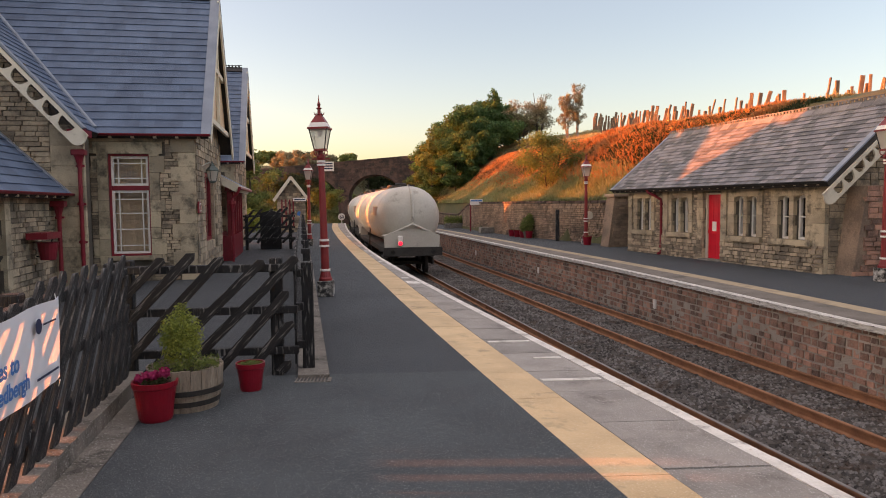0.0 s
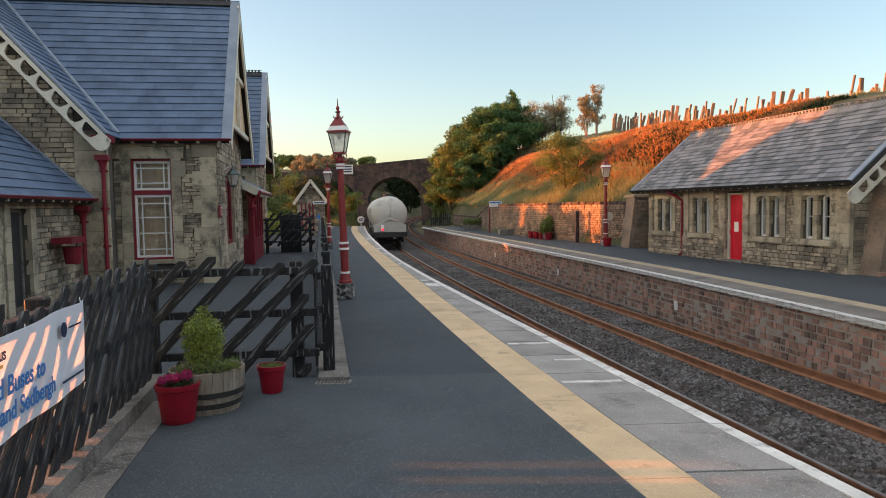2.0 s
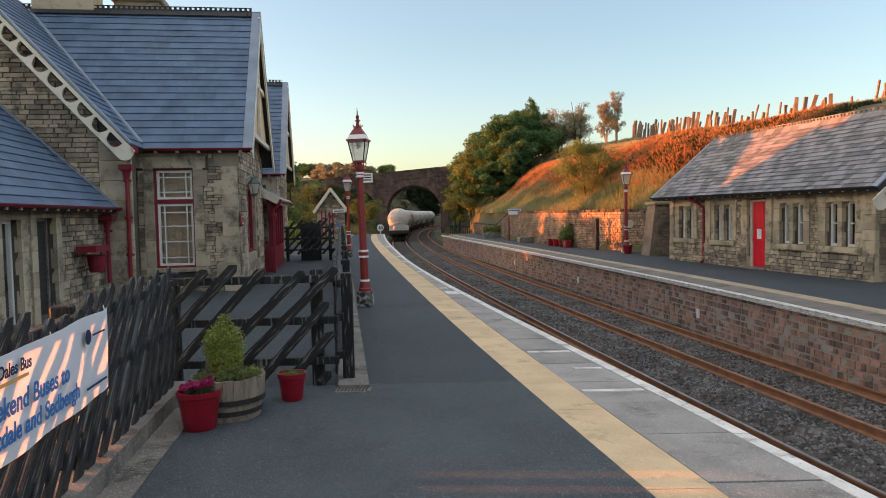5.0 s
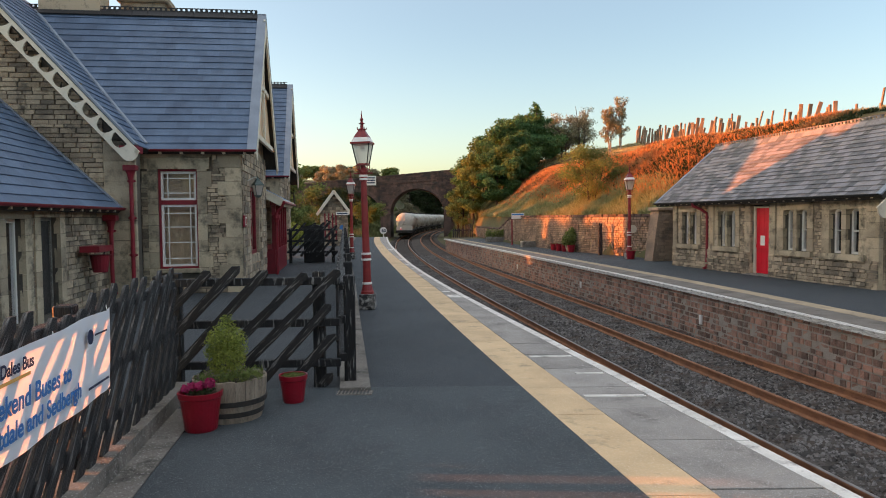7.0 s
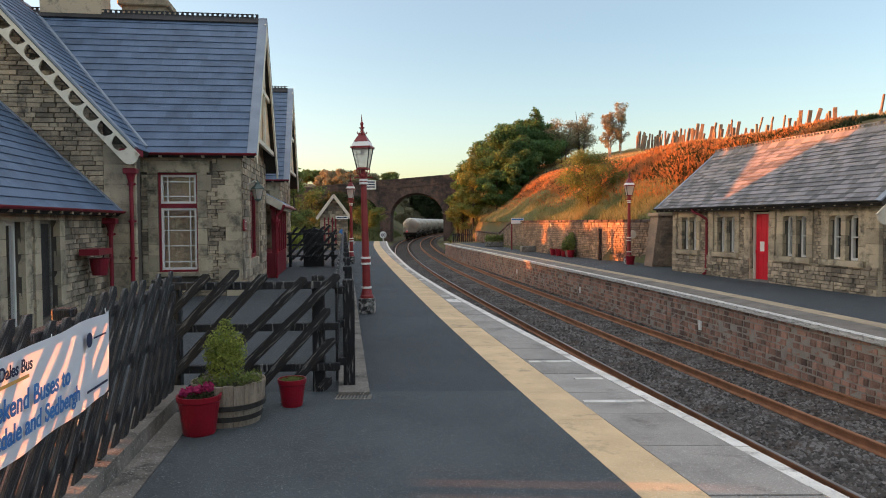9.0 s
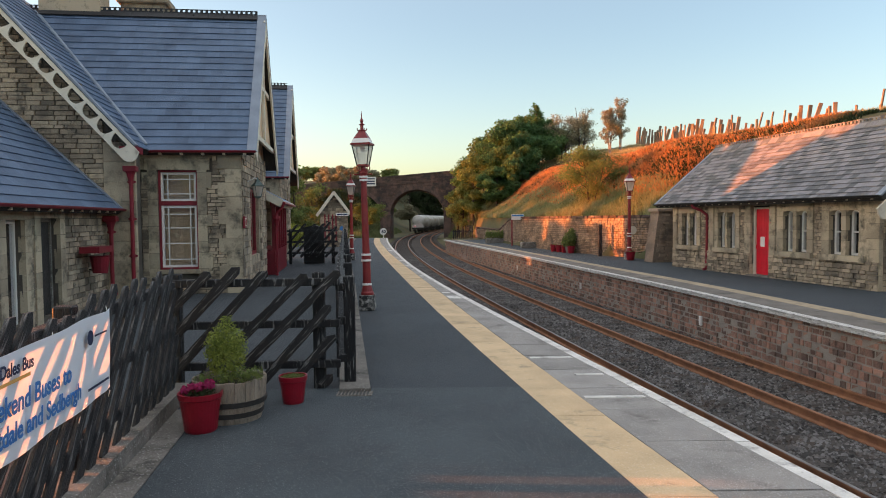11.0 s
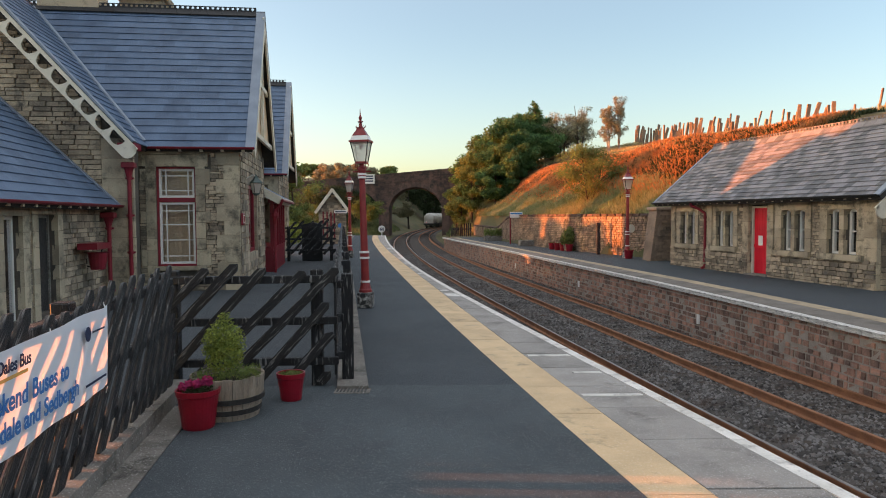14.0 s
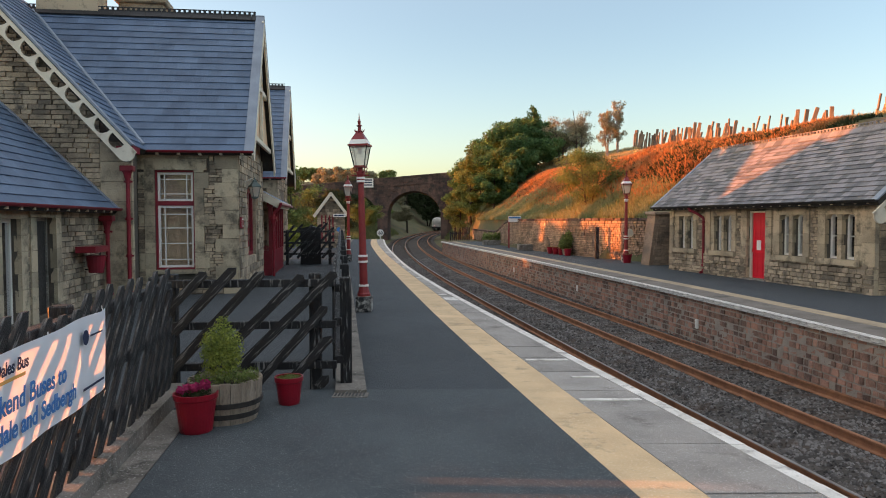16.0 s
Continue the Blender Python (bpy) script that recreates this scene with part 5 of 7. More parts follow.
# ---- station lamps ----
def station_lamp(m, base=True, scale=1.0):
    lamp = thing("platform_lamp", m, "tall maroon cast-iron platform lamp with white bands and glazed lantern", "street lamp", "platform lamps")
    part("plinth", bm_box(-0.17, 0.17, -0.17, 0.17, 0, 0.34, bevel=0.015), PLINTH, lamp, "peeling black and white painted block")
    prof = [(0.145, 0.34), (0.145, 0.39), (0.125, 0.42), (0.1, 0.53), (0.09, 0.56), (0.086, 1.06), (0.1, 1.08), (0.1, 1.24), (0.08, 1.26), (0.072, 2.1), (0.064, 2.8), (0.085, 2.82), (0.085, 2.94), (0.07, 2.96), (0.09, 3.0), (0.09, 3.05), (0.055, 3.09), (0.05, 3.16)]
    part("post", lathe(bmesh.new(), prof, 16), LAMP_RED, lamp, smooth=False)
    for z, r in ((0.55, 0.106), (1.075, 0.106), (1.2, 0.106), (2.83, 0.09), (2.9, 0.09)):
        part("white_band", lathe(bmesh.new(), [(r, z), (r + 0.003, z + 0.01), (r + 0.003, z + 0.035), (r, z + 0.045)], 16), WHITE, lamp)
    # ladder bar
    part("ladder_bar", tube(bmesh.new(), [(-0.2, 0, 2.98), (0.2, 0, 2.98)], 0.016, 6), LAMP_RED, lamp)
    # lantern
    lan = new("lantern")
    lan.parent = lamp
    lan.matrix_basis = Matrix.Translation((0, 0, 3.17)) @ Matrix.Rotation(radians(45 + 38), 4, "Z")
    b, t, h = 0.11, 0.19, 0.45
    for k in range(4):
        rot = Matrix.Rotation(radians(90 * k), 4, "Z")
        bm = bmesh.new()
        v = [bm.verts.new(p) for p in ((-b + 0.02, -b, 0.03), (b - 0.02, -b, 0.03), (t - 0.02, -t, h - 0.01), (-t + 0.02, -t, h - 0.01))]
        bm.faces.new(v)
        bmesh.ops.solidify(bm, geom=bm.faces[:], thickness=0.004)
        pane = part("pane", bm, LAMP_GLASS, lan, m=rot)
        pane.visible_shadow = False
        part("corner_bar", tube(bmesh.new(), [(-b, -b, 0), (-t, -t, h)], 0.014, 6), BLACK, lan, m=rot)
        part("scroll", tube(bmesh.new(), [(0.04, 0.04, -0.14), (0.11, 0.11, -0.1), (0.12, 0.12, -0.03), (b, b, 0.0)], 0.012, 6), LAMP_RED, lan, m=rot)
    part("base_ring", bm_box(-b - 0.012, b + 0.012, -b - 0.012, b + 0.012, -0.02, 0.025), LAMP_RED, lan)
    part("top_ring", bm_box(-t - 0.03, t + 0.03, -t - 0.03, t + 0.03, h - 0.01, h + 0.03), LAMP_RED, lan)
    part("bulb", lathe(bmesh.new(), [(0.03, h - 0.16), (0.05, h - 0.1), (0.045, h - 0.02)], 10), WHITE, lan)

    def frustum(z0, z1, r0, r1, material, name):
        bm = bmesh.new()
        lo = [bm.verts.new((sx * r0, sy * r0, z0)) for sx, sy in ((-1, -1), (1, -1), (1, 1), (-1, 1))]
        hi = [bm.verts.new((sx * r1, sy * r1, z1)) for sx, sy in ((-1, -1), (1, -1), (1, 1), (-1, 1))]
        bm.faces.new(lo[::-1])
        bm.faces.new(hi)
        for i in range(4):
            bm.faces.new((lo[i], lo[(i + 1) % 4], hi[(i + 1) % 4], hi[i]))
        part(name, bm, material, lan)
    frustum(h + 0.03, h + 0.13, 0.2, 0.16, WHITE, "roof_skirt")
    frustum(h + 0.13, h + 0.3, 0.16, 0.06, LAMP_RED, "roof_cone")
    for k in range(8):
        a = math.pi * k / 4
        part("crown_leaf", tube(bmesh.new(), [(0.05, 0, h + 0.3), (0.095, 0, h + 0.31), (0.115, 0, h + 0.36)], 0.018, 5, 0.003), LAMP_RED, lan, m=Matrix.Rotation(a, 4, "Z"))
    part("finial", lathe(bmesh.new(), [(0.07, h + 0.29), (0.075, h + 0.31), (0.04, h + 0.34), (0.035, h + 0.42), (0.07, h + 0.44), (0.025, h + 0.47), (0.04, h + 0.53), (0.015, h + 0.58), (0.004, h + 0.73)], 8), LAMP_RED, lan)
    return lamp


LAMP_RED = mat("lamp_red", (0.27, 0.03, 0.03), (0.19, 0.02, 0.022), 0.4, scale=5, fine=50, bump=0.06)
PLINTH = mat("peeling_paint", (0.6, 0.58, 0.54), (0.45, 0.43, 0.4), 0.7, scale=3, fine=30, bump=0.3, c=(0.02, 0.02, 0.02), amount_c=0.75)
lamp_one = station_lamp(pose(-1.68, 15.55, 0, 0, -1.1, 0))
copy_thing(lamp_one, pose(-4.5, 34.7, 0, 0, 0, 5))
copy_thing(lamp_one, pose(8.62, 32.9, 0, 0, 0, 10))
copy_thing(lamp_one, pose(11.6, 16.4, 0, 0, 0, 10))

# ---- fences of slanting tarred boards ----
def board_mesh(length, seed):
    r = random.Random(seed)
    bm = bmesh.new()
    w, t = 0.056, 0.012
    outline = [(-w, 0.0), (w, 0.03), (w, length - 0.05), (w * 0.1, length), (-w, length - 0.07)]
    prism(bm, [(x + r.uniform(-0.004, 0.004), z + r.uniform(-0.02, 0.02)) for x, z in outline], -t, t)
    me = bpy.data.meshes.new("pale")
    bmesh.ops.recalc_face_normals(bm, faces=bm.faces)
    bm.to_mesh(me)
    bm.free()
    me.materials.append(TARRED)
    return me


def slant_fence(name, p, q, height, spacing, label, posts, side=-1, z0=0.08, rails=(0.28, 0.72, 1.14), angle=45, group="", seed=1, thick=0.045):
    """A fence from p to q on the ground; its boards lean towards q; side: on which side of the rails they are."""
    p, q = Vector((*p, 0)), Vector((*q, 0))
    d = q - p
    length = d.length
    ang = math.atan2(d.y, d.x)
    fence = thing(name, Matrix.Translation(p) @ Matrix.Rotation(ang, 4, "Z"), label, "fence", group)
    rnd = random.Random(seed)
    for z in rails:
        part("rail", bm_box(-0.05, length + 0.05, -thick, thick, z - 0.045, z + 0.045, bevel=0.008), TARRED, fence)
    for x in posts:
        part("post", bm_box(x - 0.07, x + 0.07, -0.07 + 0.09 * -side, 0.07 + 0.09 * -side, -0.05, height + 0.02, bevel=0.012), TARRED, fence)
    L = height / math.sin(radians(angle))
    run = height / math.tan(radians(angle))
    meshes = {}
    x = -run + 0.12
    while x < length - 0.06:
        # boards are cut off at the ends of the fence
        t0 = max(0.0, (-x) / run) if x < 0 else 0.0
        t1 = min(1.0, (length - x) / run)
        if t1 - t0 > 0.12:
            cut = round((t1 - t0) * L, 1)
            key = (cut, rnd.randint(0, 2))
            if key not in meshes:
                meshes[key] = board_mesh(cut, seed * 31 + len(meshes))
            tilt = 90 - angle + rnd.uniform(-2.5, 2.5)
            m = Matrix.Translation((x + run * t0, side * (thick + 0.014), z0 + height * t0 + rnd.uniform(-0.03, 0.03))) @ Matrix.Rotation(radians(tilt), 4, "Y")
            share("pale", meshes[key], fence, m)
        x += spacing * rnd.uniform(0.95, 1.05)
    return fence


slant_fence("paling_fence", (-1.95, -0.6), (-3.08, 7.95), 1.36, 0.27, "weathered black paling fence with slanting boards beside the platform", [0.5, 3.2, 5.9, 8.55], side=-1, seed=3, z0=0.1, rails=(0.36, 0.78, 1.27))
slant_fence("paling_fence", (-3.2, 8.2), (-1.28, 8.33), 1.36, 0.365, "weathered black fence panel with slanting boards and wide gaps", [0.05, 1.72], side=-1, seed=4, z0=0.06, rails=(0.3, 0.78, 1.27), angle=46)
slant_fence("paling_fence", (-1.22, 8.4), (-7.1, 50.5), 1.3, 0.36, "long dark paling fence along the platform kerb", steps(0.1, 42.0, 2.6), side=1, seed=5, z0=0.06, rails=(0.35, 0.8, 1.2), angle=60)
slant_fence("paling_fence", (-7.0, 31.9), (-4.85, 32.2), 1.55, 0.36, "black fence panel with slanting boards beside the station house", [0.1, 2.0], side=-1, seed=6, z0=0.3, rails=(0.5, 1.0, 1.5), angle=48)
cab = thing("black_bin", pose(-5.95, 32.6, 0, 0, 0, 6), "black cabinet with a pitched lid by the fence", "cabinet")
part("body", bm_box(-0.46, 0.46, -0.25, 0.25, 0, 1.55, bevel=0.02), BLACK, cab)
part("lid", prism(bmesh.new(), [(-0.54, 1.55), (0.54, 1.55), (0.5, 1.63), (0, 1.75), (-0.5, 1.63)], -0.32, 0.32), BLACK, cab)

# low kerb under the paling fence
kerb2 = tagged(part("kerb_low", strip(bmesh.new(), lambda y: -2.02 - 0.132 * y - 0.22, lambda y: -2.02 - 0.132 * y + 0.16, steps(-1, 8.0, 0.5), -0.1, 0.16), CONCRETE), "worn stone kerb beneath the paling fence", "kerb", kind="structure")
gutter_strip = tagged(part("pavement_channel", strip(bmesh.new(), lambda y: -2.02 - 0.132 * y + 0.165, lambda y: -2.02 - 0.132 * y + 0.42, steps(-1, 7.4, 0.8), -0.1, 0.012), CONCRETE), "shallow concrete channel beside the kerb", "channel", kind="structure")
# drain grating
drain = thing("drain_grating", pose(-1.03, 8.02, 0.004), "rusty slotted drain grating set in the platform", "drain")
part("frame", bm_box(-0.2, 0.2, -0.1, 0.1, 0, 0.012), CONCRETE, drain)
for k in range(9):
    part("slot", bm_box(-0.18 + k * 0.04, -0.16 + k * 0.04, -0.07, 0.07, 0.012, 0.016), BLACK, drain)


# ---- banner on the fence ----
CLOTH = leafy("banner_cloth", (0.84, 0.87, 0.92), (0.8, 0.82, 0.87), (0.82, 0.85, 0.9), 0.22)
BLUE_INK = mat("blue_ink", (0.05, 0.2, 0.5), (0.04, 0.16, 0.42), 0.7, bump=0)
NAVY_INK = mat("navy_ink", (0.02, 0.03, 0.08), (0.02, 0.03, 0.07), 0.7, bump=0)
YELLOW_INK = mat("amber_ink", (0.7, 0.4, 0.12), (0.65, 0.36, 0.1), 0.7, bump=0)
fd = Vector((-3.08 + 1.95, 7.95 + 0.6, 0)).normalized()
# local x runs along the fence away from the viewer's left, z up, face towards the platform (-y)
BN = Matrix.Translation((-1.95, -0.6, 0)) @ Matrix.Rotation(math.atan2(fd.y, fd.x), 4, "Z")
BL, BR = 3.0, 6.25
banner = thing("cloth_banner", BN, "white cloth banner with blue lettering tied to the fence", "banner")


def sag(x):
    u = (x - BL) / (BR - BL)
    return 0.012 * math.sin(9 * u) - 0.015 * math.sin(math.pi * u)


bm = bmesh.new()
n = 40
grid = []
for i in range(n + 1):
    x = BL + (BR - BL) * i / n
    col = []
    for j in range(9):
        v = j / 8
        z = 0.66 + 0.63 * v + sag(x) * (0.3 + 0.7 * v) + (0.02 if i == n else 0)
        y = -0.095 - 0.012 * math.sin(7 * x + 2 * v)
        col.append(bm.verts.new((x, y, z)))
    grid.append(col)
for i in range(n):
    for j in range(8):
        bm.faces.new((grid[i][j], grid[i + 1][j], grid[i + 1][j + 1], grid[i][j + 1]))
part("cloth", bm, CLOTH, banner, smooth=True)


def word(text, size, material, parent, name="lettering", shear=0.0):
    """One word in the built-in font as a flat mesh; gives the object and its width."""
    cu = bpy.data.curves.new(name, "FONT")
    cu.body, cu.size, cu.extrude, cu.shear, cu.offset = text, size, 0.001, shear, size * 0.022
    tmp = bpy.data.objects.new(name, cu)
    scene.collection.objects.link(tmp)
    dg = bpy.context.evaluated_depsgraph_get()
    me = bpy.data.meshes.new_from_object(tmp.evaluated_get(dg))
    bpy.data.objects.remove(tmp)
    me.materials.clear()
    me.materials.append(material)
    ob = new(name, me)
    ob.parent = parent
    return ob, max(v.co.x for v in me.vertices)


def writing(text, x_end, z, size, material, parent, shear=0.0, y=-0.118, name="lettering"):
    """A line of words that ends at x_end."""
    x = x_end
    for w in reversed(text.split()):
        ob, width = word(w, size, material, parent, name, shear)
        x -= width
        ob.matrix_basis = Matrix.Translation((x, y, z)) @ Matrix.Rotation(radians(90), 4, "X")
        x -= size * 0.28


writing("Weekend Buses to", 5.42, 0.92, 0.165, BLUE_INK, banner, 0.1)
writing("Dentdale and Sedbergh", 5.58, 0.765, 0.155, BLUE_INK, banner, 0.1)
writing("Western Dales Bus", 4.85, 1.14, 0.105, NAVY_INK, banner, 0.1)
part("underline", bm_box(4.2, 4.8, -0.12, -0.117, 1.095, 1.115), YELLOW_INK, banner)
part("web_line_bar", bm_box(5.72, 6.15, -0.12, -0.117, 0.77, 0.787), NAVY_INK, banner)
part("round_mark", lathe(bmesh.new(), [(0.055, 0), (0.055, 0.004)], 20, Matrix.Translation((5.8, -0.113, 1.15)) @ Matrix.Rotation(radians(90), 4, "X")), NAVY_INK, banner)
part("name_bar", bm_box(5.88, 6.14, -0.12, -0.117, 1.145, 1.158), NAVY_INK, banner)
for x, z in ((BR - 0.02, 1.27), (BR - 0.02, 0.66), (5.6, 0.62), (5.2, 1.22)):
    part("tie", tube(bmesh.new(), [(x, -0.1, z), (x + 0.05, -0.07, z + (0.06 if z > 0.8 else -0.06))], 0.004, 5), WHITE, banner)


# ---- pots and planters ----
def leaf_cloud(name, centers, count, size, material, seed, parent, squash=0.6, label="", out=0.0, m=None):
    """Small leaves scattered through blobs of (x, y, z, radius across, radius up)."""
    r = np.random.RandomState(seed)
    cs = np.array(centers, float)
    wts = cs[:, 3] ** 2 * cs[:, 4]
    pick = r.choice(len(cs), count, p=wts / wts.sum())
    d = r.normal(size=(count, 3))
    d /= np.linalg.norm(d, axis=1)[:, None]
    rad = r.uniform(out, 1, count) ** 0.45
    pos = cs[pick, :3] + d * rad[:, None] * cs[pick][:, [3, 3, 4]]
    nrm = d + r.normal(size=(count, 3)) * 0.7
    nrm /= np.linalg.norm(nrm, axis=1)[:, None]
    a = np.cross(nrm, r.normal(size=(count, 3)))
    a /= np.linalg.norm(a, axis=1)[:, None] + 1e-9
    b = np.cross(nrm, a)
    sz = size * r.uniform(0.55, 1.25, count)[:, None]
    V = np.stack([pos - a * sz, pos - b * sz * squash, pos + a * sz, pos + b * sz * squash], 1).reshape(-1, 3)
    F = np.arange(count * 4).reshape(-1, 4)
    me = bpy.data.meshes.new(name)
    me.vertices.add(len(V))
    me.vertices.foreach_set("co", V.astype(np.float32).ravel())
    me.loops.add(len(V))
    me.loops.foreach_set("vertex_index", F.ravel().astype(np.int32))
    me.polygons.add(count)
    me.polygons.foreach_set("loop_start", np.arange(0, count * 4, 4, dtype=np.int32))
    me.update(calc_edges=True)
    me.materials.append(material)
    ob = new(name, me)
    if m is not None:
        ob.matrix_basis = m
    if parent:
        ob.parent = parent
    if label:
        ob["label"] = label
    return ob


def barrel_tub(m, r=0.365, h=0.41):
    tub = thing("barrel_planter", m, "half-barrel oak planter with a dwarf conifer and ferns", "planter")
    k = 22
    for i in range(k):
        bm = bmesh.new()
        a0, a1 = 2 * math.pi * i / k, 2 * math.pi * (i + 0.95) / k
        ring = []
        for z, rr in ((0, r * 0.84), (h * 0.5, r * 0.96), (h, r)):
            ring.append([bm.verts.new((q * math.cos(a), q * math.sin(a), z + (0.006 * ((i * 7) % 3) if z == h else 0))) for q, a in ((rr, a0), (rr, a1), (rr - 0.03, a1), (rr - 0.03, a0))])
        for p, q in zip(ring, ring[1:]):
            for j in range(4):
                bm.faces.new((p[j], p[(j + 1) % 4], q[(j + 1) % 4], q[j]))
        bm.faces.new(ring[0][::-1])
        bm.faces.new(ring[-1])
        part("stave", bm, BARREL, tub)
    for z, rr in ((0.06, r * 0.865), (h * 0.42, r * 0.955)):
        bm = bmesh.new()
        lathe(bm, [(rr, z), (rr + 0.012, z), (rr + 0.02, z + 0.05), (rr + 0.006, z + 0.05)], 30)
        part("hoop", bm, UNDERFRAME, tub)
    part("soil", lathe(bmesh.new(), [(r - 0.04, h - 0.1), (r - 0.035, h - 0.05)], 20), SOIL, tub)
    cen = [(-0.04, 0.02, h + 0.18, 0.2, 0.24), (-0.05, 0.02, h + 0.36, 0.17, 0.2), (-0.02, 0.0, h + 0.52, 0.09, 0.12), (-0.12, -0.03, h + 0.3, 0.13, 0.2), (0.07, 0.02, h + 0.3, 0.12, 0.2)]
    leaf_cloud("conifer", cen, 5200, 0.016, CONIFER, 5, tub, 0.45, "yellow-green dwarf conifer", 0.25)
    leaf_cloud("low_plant", [(0.16, -0.12, h + 0.04, 0.14, 0.09), (-0.2, -0.15, h + 0.02, 0.12, 0.07), (0.02, -0.24, h + 0.03, 0.1, 0.09), (0.24, 0.05, h + 0.03, 0.1, 0.08)], 700, 0.022, GREEN, 6, tub, 0.35)
    # fern fronds
    rnd = random.Random(9)
    for i in range(9):
        a = rnd.uniform(-1.0, 1.0) - 0.2
        bm = bmesh.new()
        for t in steps(0.1, 0.9, 0.06):
            for sd in (-1, 1):
                x, z = 0.16 * t, 0.14 * t - 0.16 * t * t
                w = 0.04 * (1 - t)
                v = [bm.verts.new(c) for c in ((x, 0, z), (x + 0.012, sd * w * 0.5, z + 0.006), (x + 0.02, sd * w, z + 0.0), (x + 0.004, sd * w * 0.5, z))]
                bm.faces.new(v)
        part("fern_frond", bm, GREEN, tub, m=Matrix.Translation((0.18, -0.14, h + 0.02)) @ Matrix.Rotation(a, 4, "Z") @ Matrix.Diagonal((1.2, 1.2, 1.3, 1)))
    return tub


def red_pot(m, r, h, flowers, label):
    pot = thing("flower_pot", m, label, "flower pot")
    bm = lathe(bmesh.new(), [(r * 0.72, 0.0), (r * 0.76, 0.02), (r * 0.86, h * 0.5), (r * 0.96, h - 0.06), (r * 1.02, h - 0.05), (r * 1.04, h), (r * 0.95, h), (r * 0.92, h - 0.06), (r * 0.9, h - 0.08)], 32)
    part("pot", bm, POT_RED, pot, smooth=False)
    part("soil", lathe(bmesh.new(), [(r * 0.9, h - 0.085), (r * 0.9, h - 0.05)], 18), SOIL, pot)
    if flowers:
        leaf_cloud("foliage", [(0, 0, h - 0.01, r * 0.8, 0.06)], 500, 0.016, DARK_LEAF, 3, pot, 0.5)
        leaf_cloud("blossom", [(r * 0.5, -0.03, h + 0.08, 0.06, 0.05), (-r * 0.3, 0.0, h + 0.04, 0.07, 0.04), (0.02, -0.06, h + 0.06, 0.06, 0.04), (-r * 0.6, -0.05, h + 0.03, 0.05, 0.04)], 520, 0.018, PINK, 4, pot, 0.8)
    else:
        leaf_cloud("foliage", [(0, 0, h - 0.02, r * 0.92, 0.035)], 1500, 0.012, GREEN, 7, pot, 0.4)
    return pot


barrel_tub(pose(-2.18, 7.12, 0.005))
red_pot(pose(-2.33, 6.68, 0.005), 0.2, 0.37, True, "red glazed pot with pink flowers on the platform")
red_pot(pose(-1.66, 7.68, 0.005), 0.15, 0.3, False, "small red pot with low green moss")
# pots on the far platform
far_pot = red_pot(pose(8.55, 32.4, 0.005), 0.22, 0.4, False, "red pot of greenery at the foot of a lamp")
for i, (x, y) in enumerate(((ret_x(y) - 0.55, y) for y in (41.6, 40.8, 40.0, 39.2))):
    copy_thing(far_pot, pose(x, y, 0.005))
bush = thing("potted_bush", pose(ret_x(39.7) - 0.4, 39.7, 0.005), "leafy green bush in a pot against the wall", "plant")
part("pot", lathe(bmesh.new(), [(0.2, 0), (0.28, 0.35), (0.3, 0.36), (0.27, 0.3)], 20), CONCRETE, bush)
leaf_cloud("foliage", [(0, 0, 0.75, 0.4, 0.45), (0.1, 0, 1.1, 0.25, 0.3), (-0.2, 0, 0.6, 0.3, 0.3)], 2200, 0.05, GREEN, 8, bush, 0.5)
for x, y, w in ((ret_x(46.5) - 0.5, 46.5, 1.0), (ret_x(56.5) - 0.7, 56.5, 1.6)):
    tr = thing("stone_trough", pose(x, y, 0.005, 0, 0, 12), "low stone trough planter beside the retaining wall", "planter", "troughs")
    part("trough", bm_box(-w / 2, w / 2, -0.25, 0.25, 0, 0.38, bevel=0.03), CONCRETE, tr)
    if w > 1.2:
        leaf_cloud("shrub", [(k, 0, 0.65, 0.3, 0.4) for k in (-0.6, -0.2, 0.2, 0.6)], 2200, 0.05, GREEN, 9, tr, 0.5)
post = thing("bollard_post", pose(7.95, 36.0, 0), "tall dark timber post on the far platform", "post")
part("shaft", bm_box(-0.09, 0.09, -0.09, 0.09, 0, 1.62, bevel=0.02), TARRED, post)
sign = thing("platform_sign", pose(5.25, 50.2, 0, 0, 0, 10), "blue and white notice board on two maroon posts", "sign")
for x in (-0.42, 0.42):
    part("post", bm_box(x - 0.04, x + 0.04, -0.04, 0.04, 0, 2.2), RED_PAINT, sign)
part("board", bm_box(-0.46, 0.46, -0.07, -0.042, 1.85, 2.25), WHITE, sign)
part("blue_panel", bm_box(-0.42, 0.42, -0.078, -0.0715, 2.1, 2.2), BLUE_INK, sign)
roundel = thing("round_sign", pose(9.05, 33.9, 1.35, 0, 0, 20), "round cream sign on the retaining wall", "sign")
part("disc", lathe(bmesh.new(), [(0.2, 0), (0.2, 0.03)], 24, Matrix.Rotation(radians(90), 4, "X")), CREAM, roundel)
part("bracket", bm_box(-0.03, 0.03, 0.0, 0.5, -0.03, 0.03), BLACK, roundel)
for y in (18.3, 28.0, 38.5):
    mk = thing("marker_plate", Matrix.Translation((cop_x(y) + 0.03, y, -0.72)) @ Matrix.Rotation(radians(-83), 4, "Z"), "small white marker plate on the platform wall", "marker", "wall markers")
    part("plate", bm_box(-0.06, 0.06, -0.012, 0.03, -0.12, 0.12), WHITE, mk)
pier = thing("wall_pier", pose(9.55, 30.75, 0, 0, 0, 11), "dark battered stone pier at the end of the retaining wall", "wall")
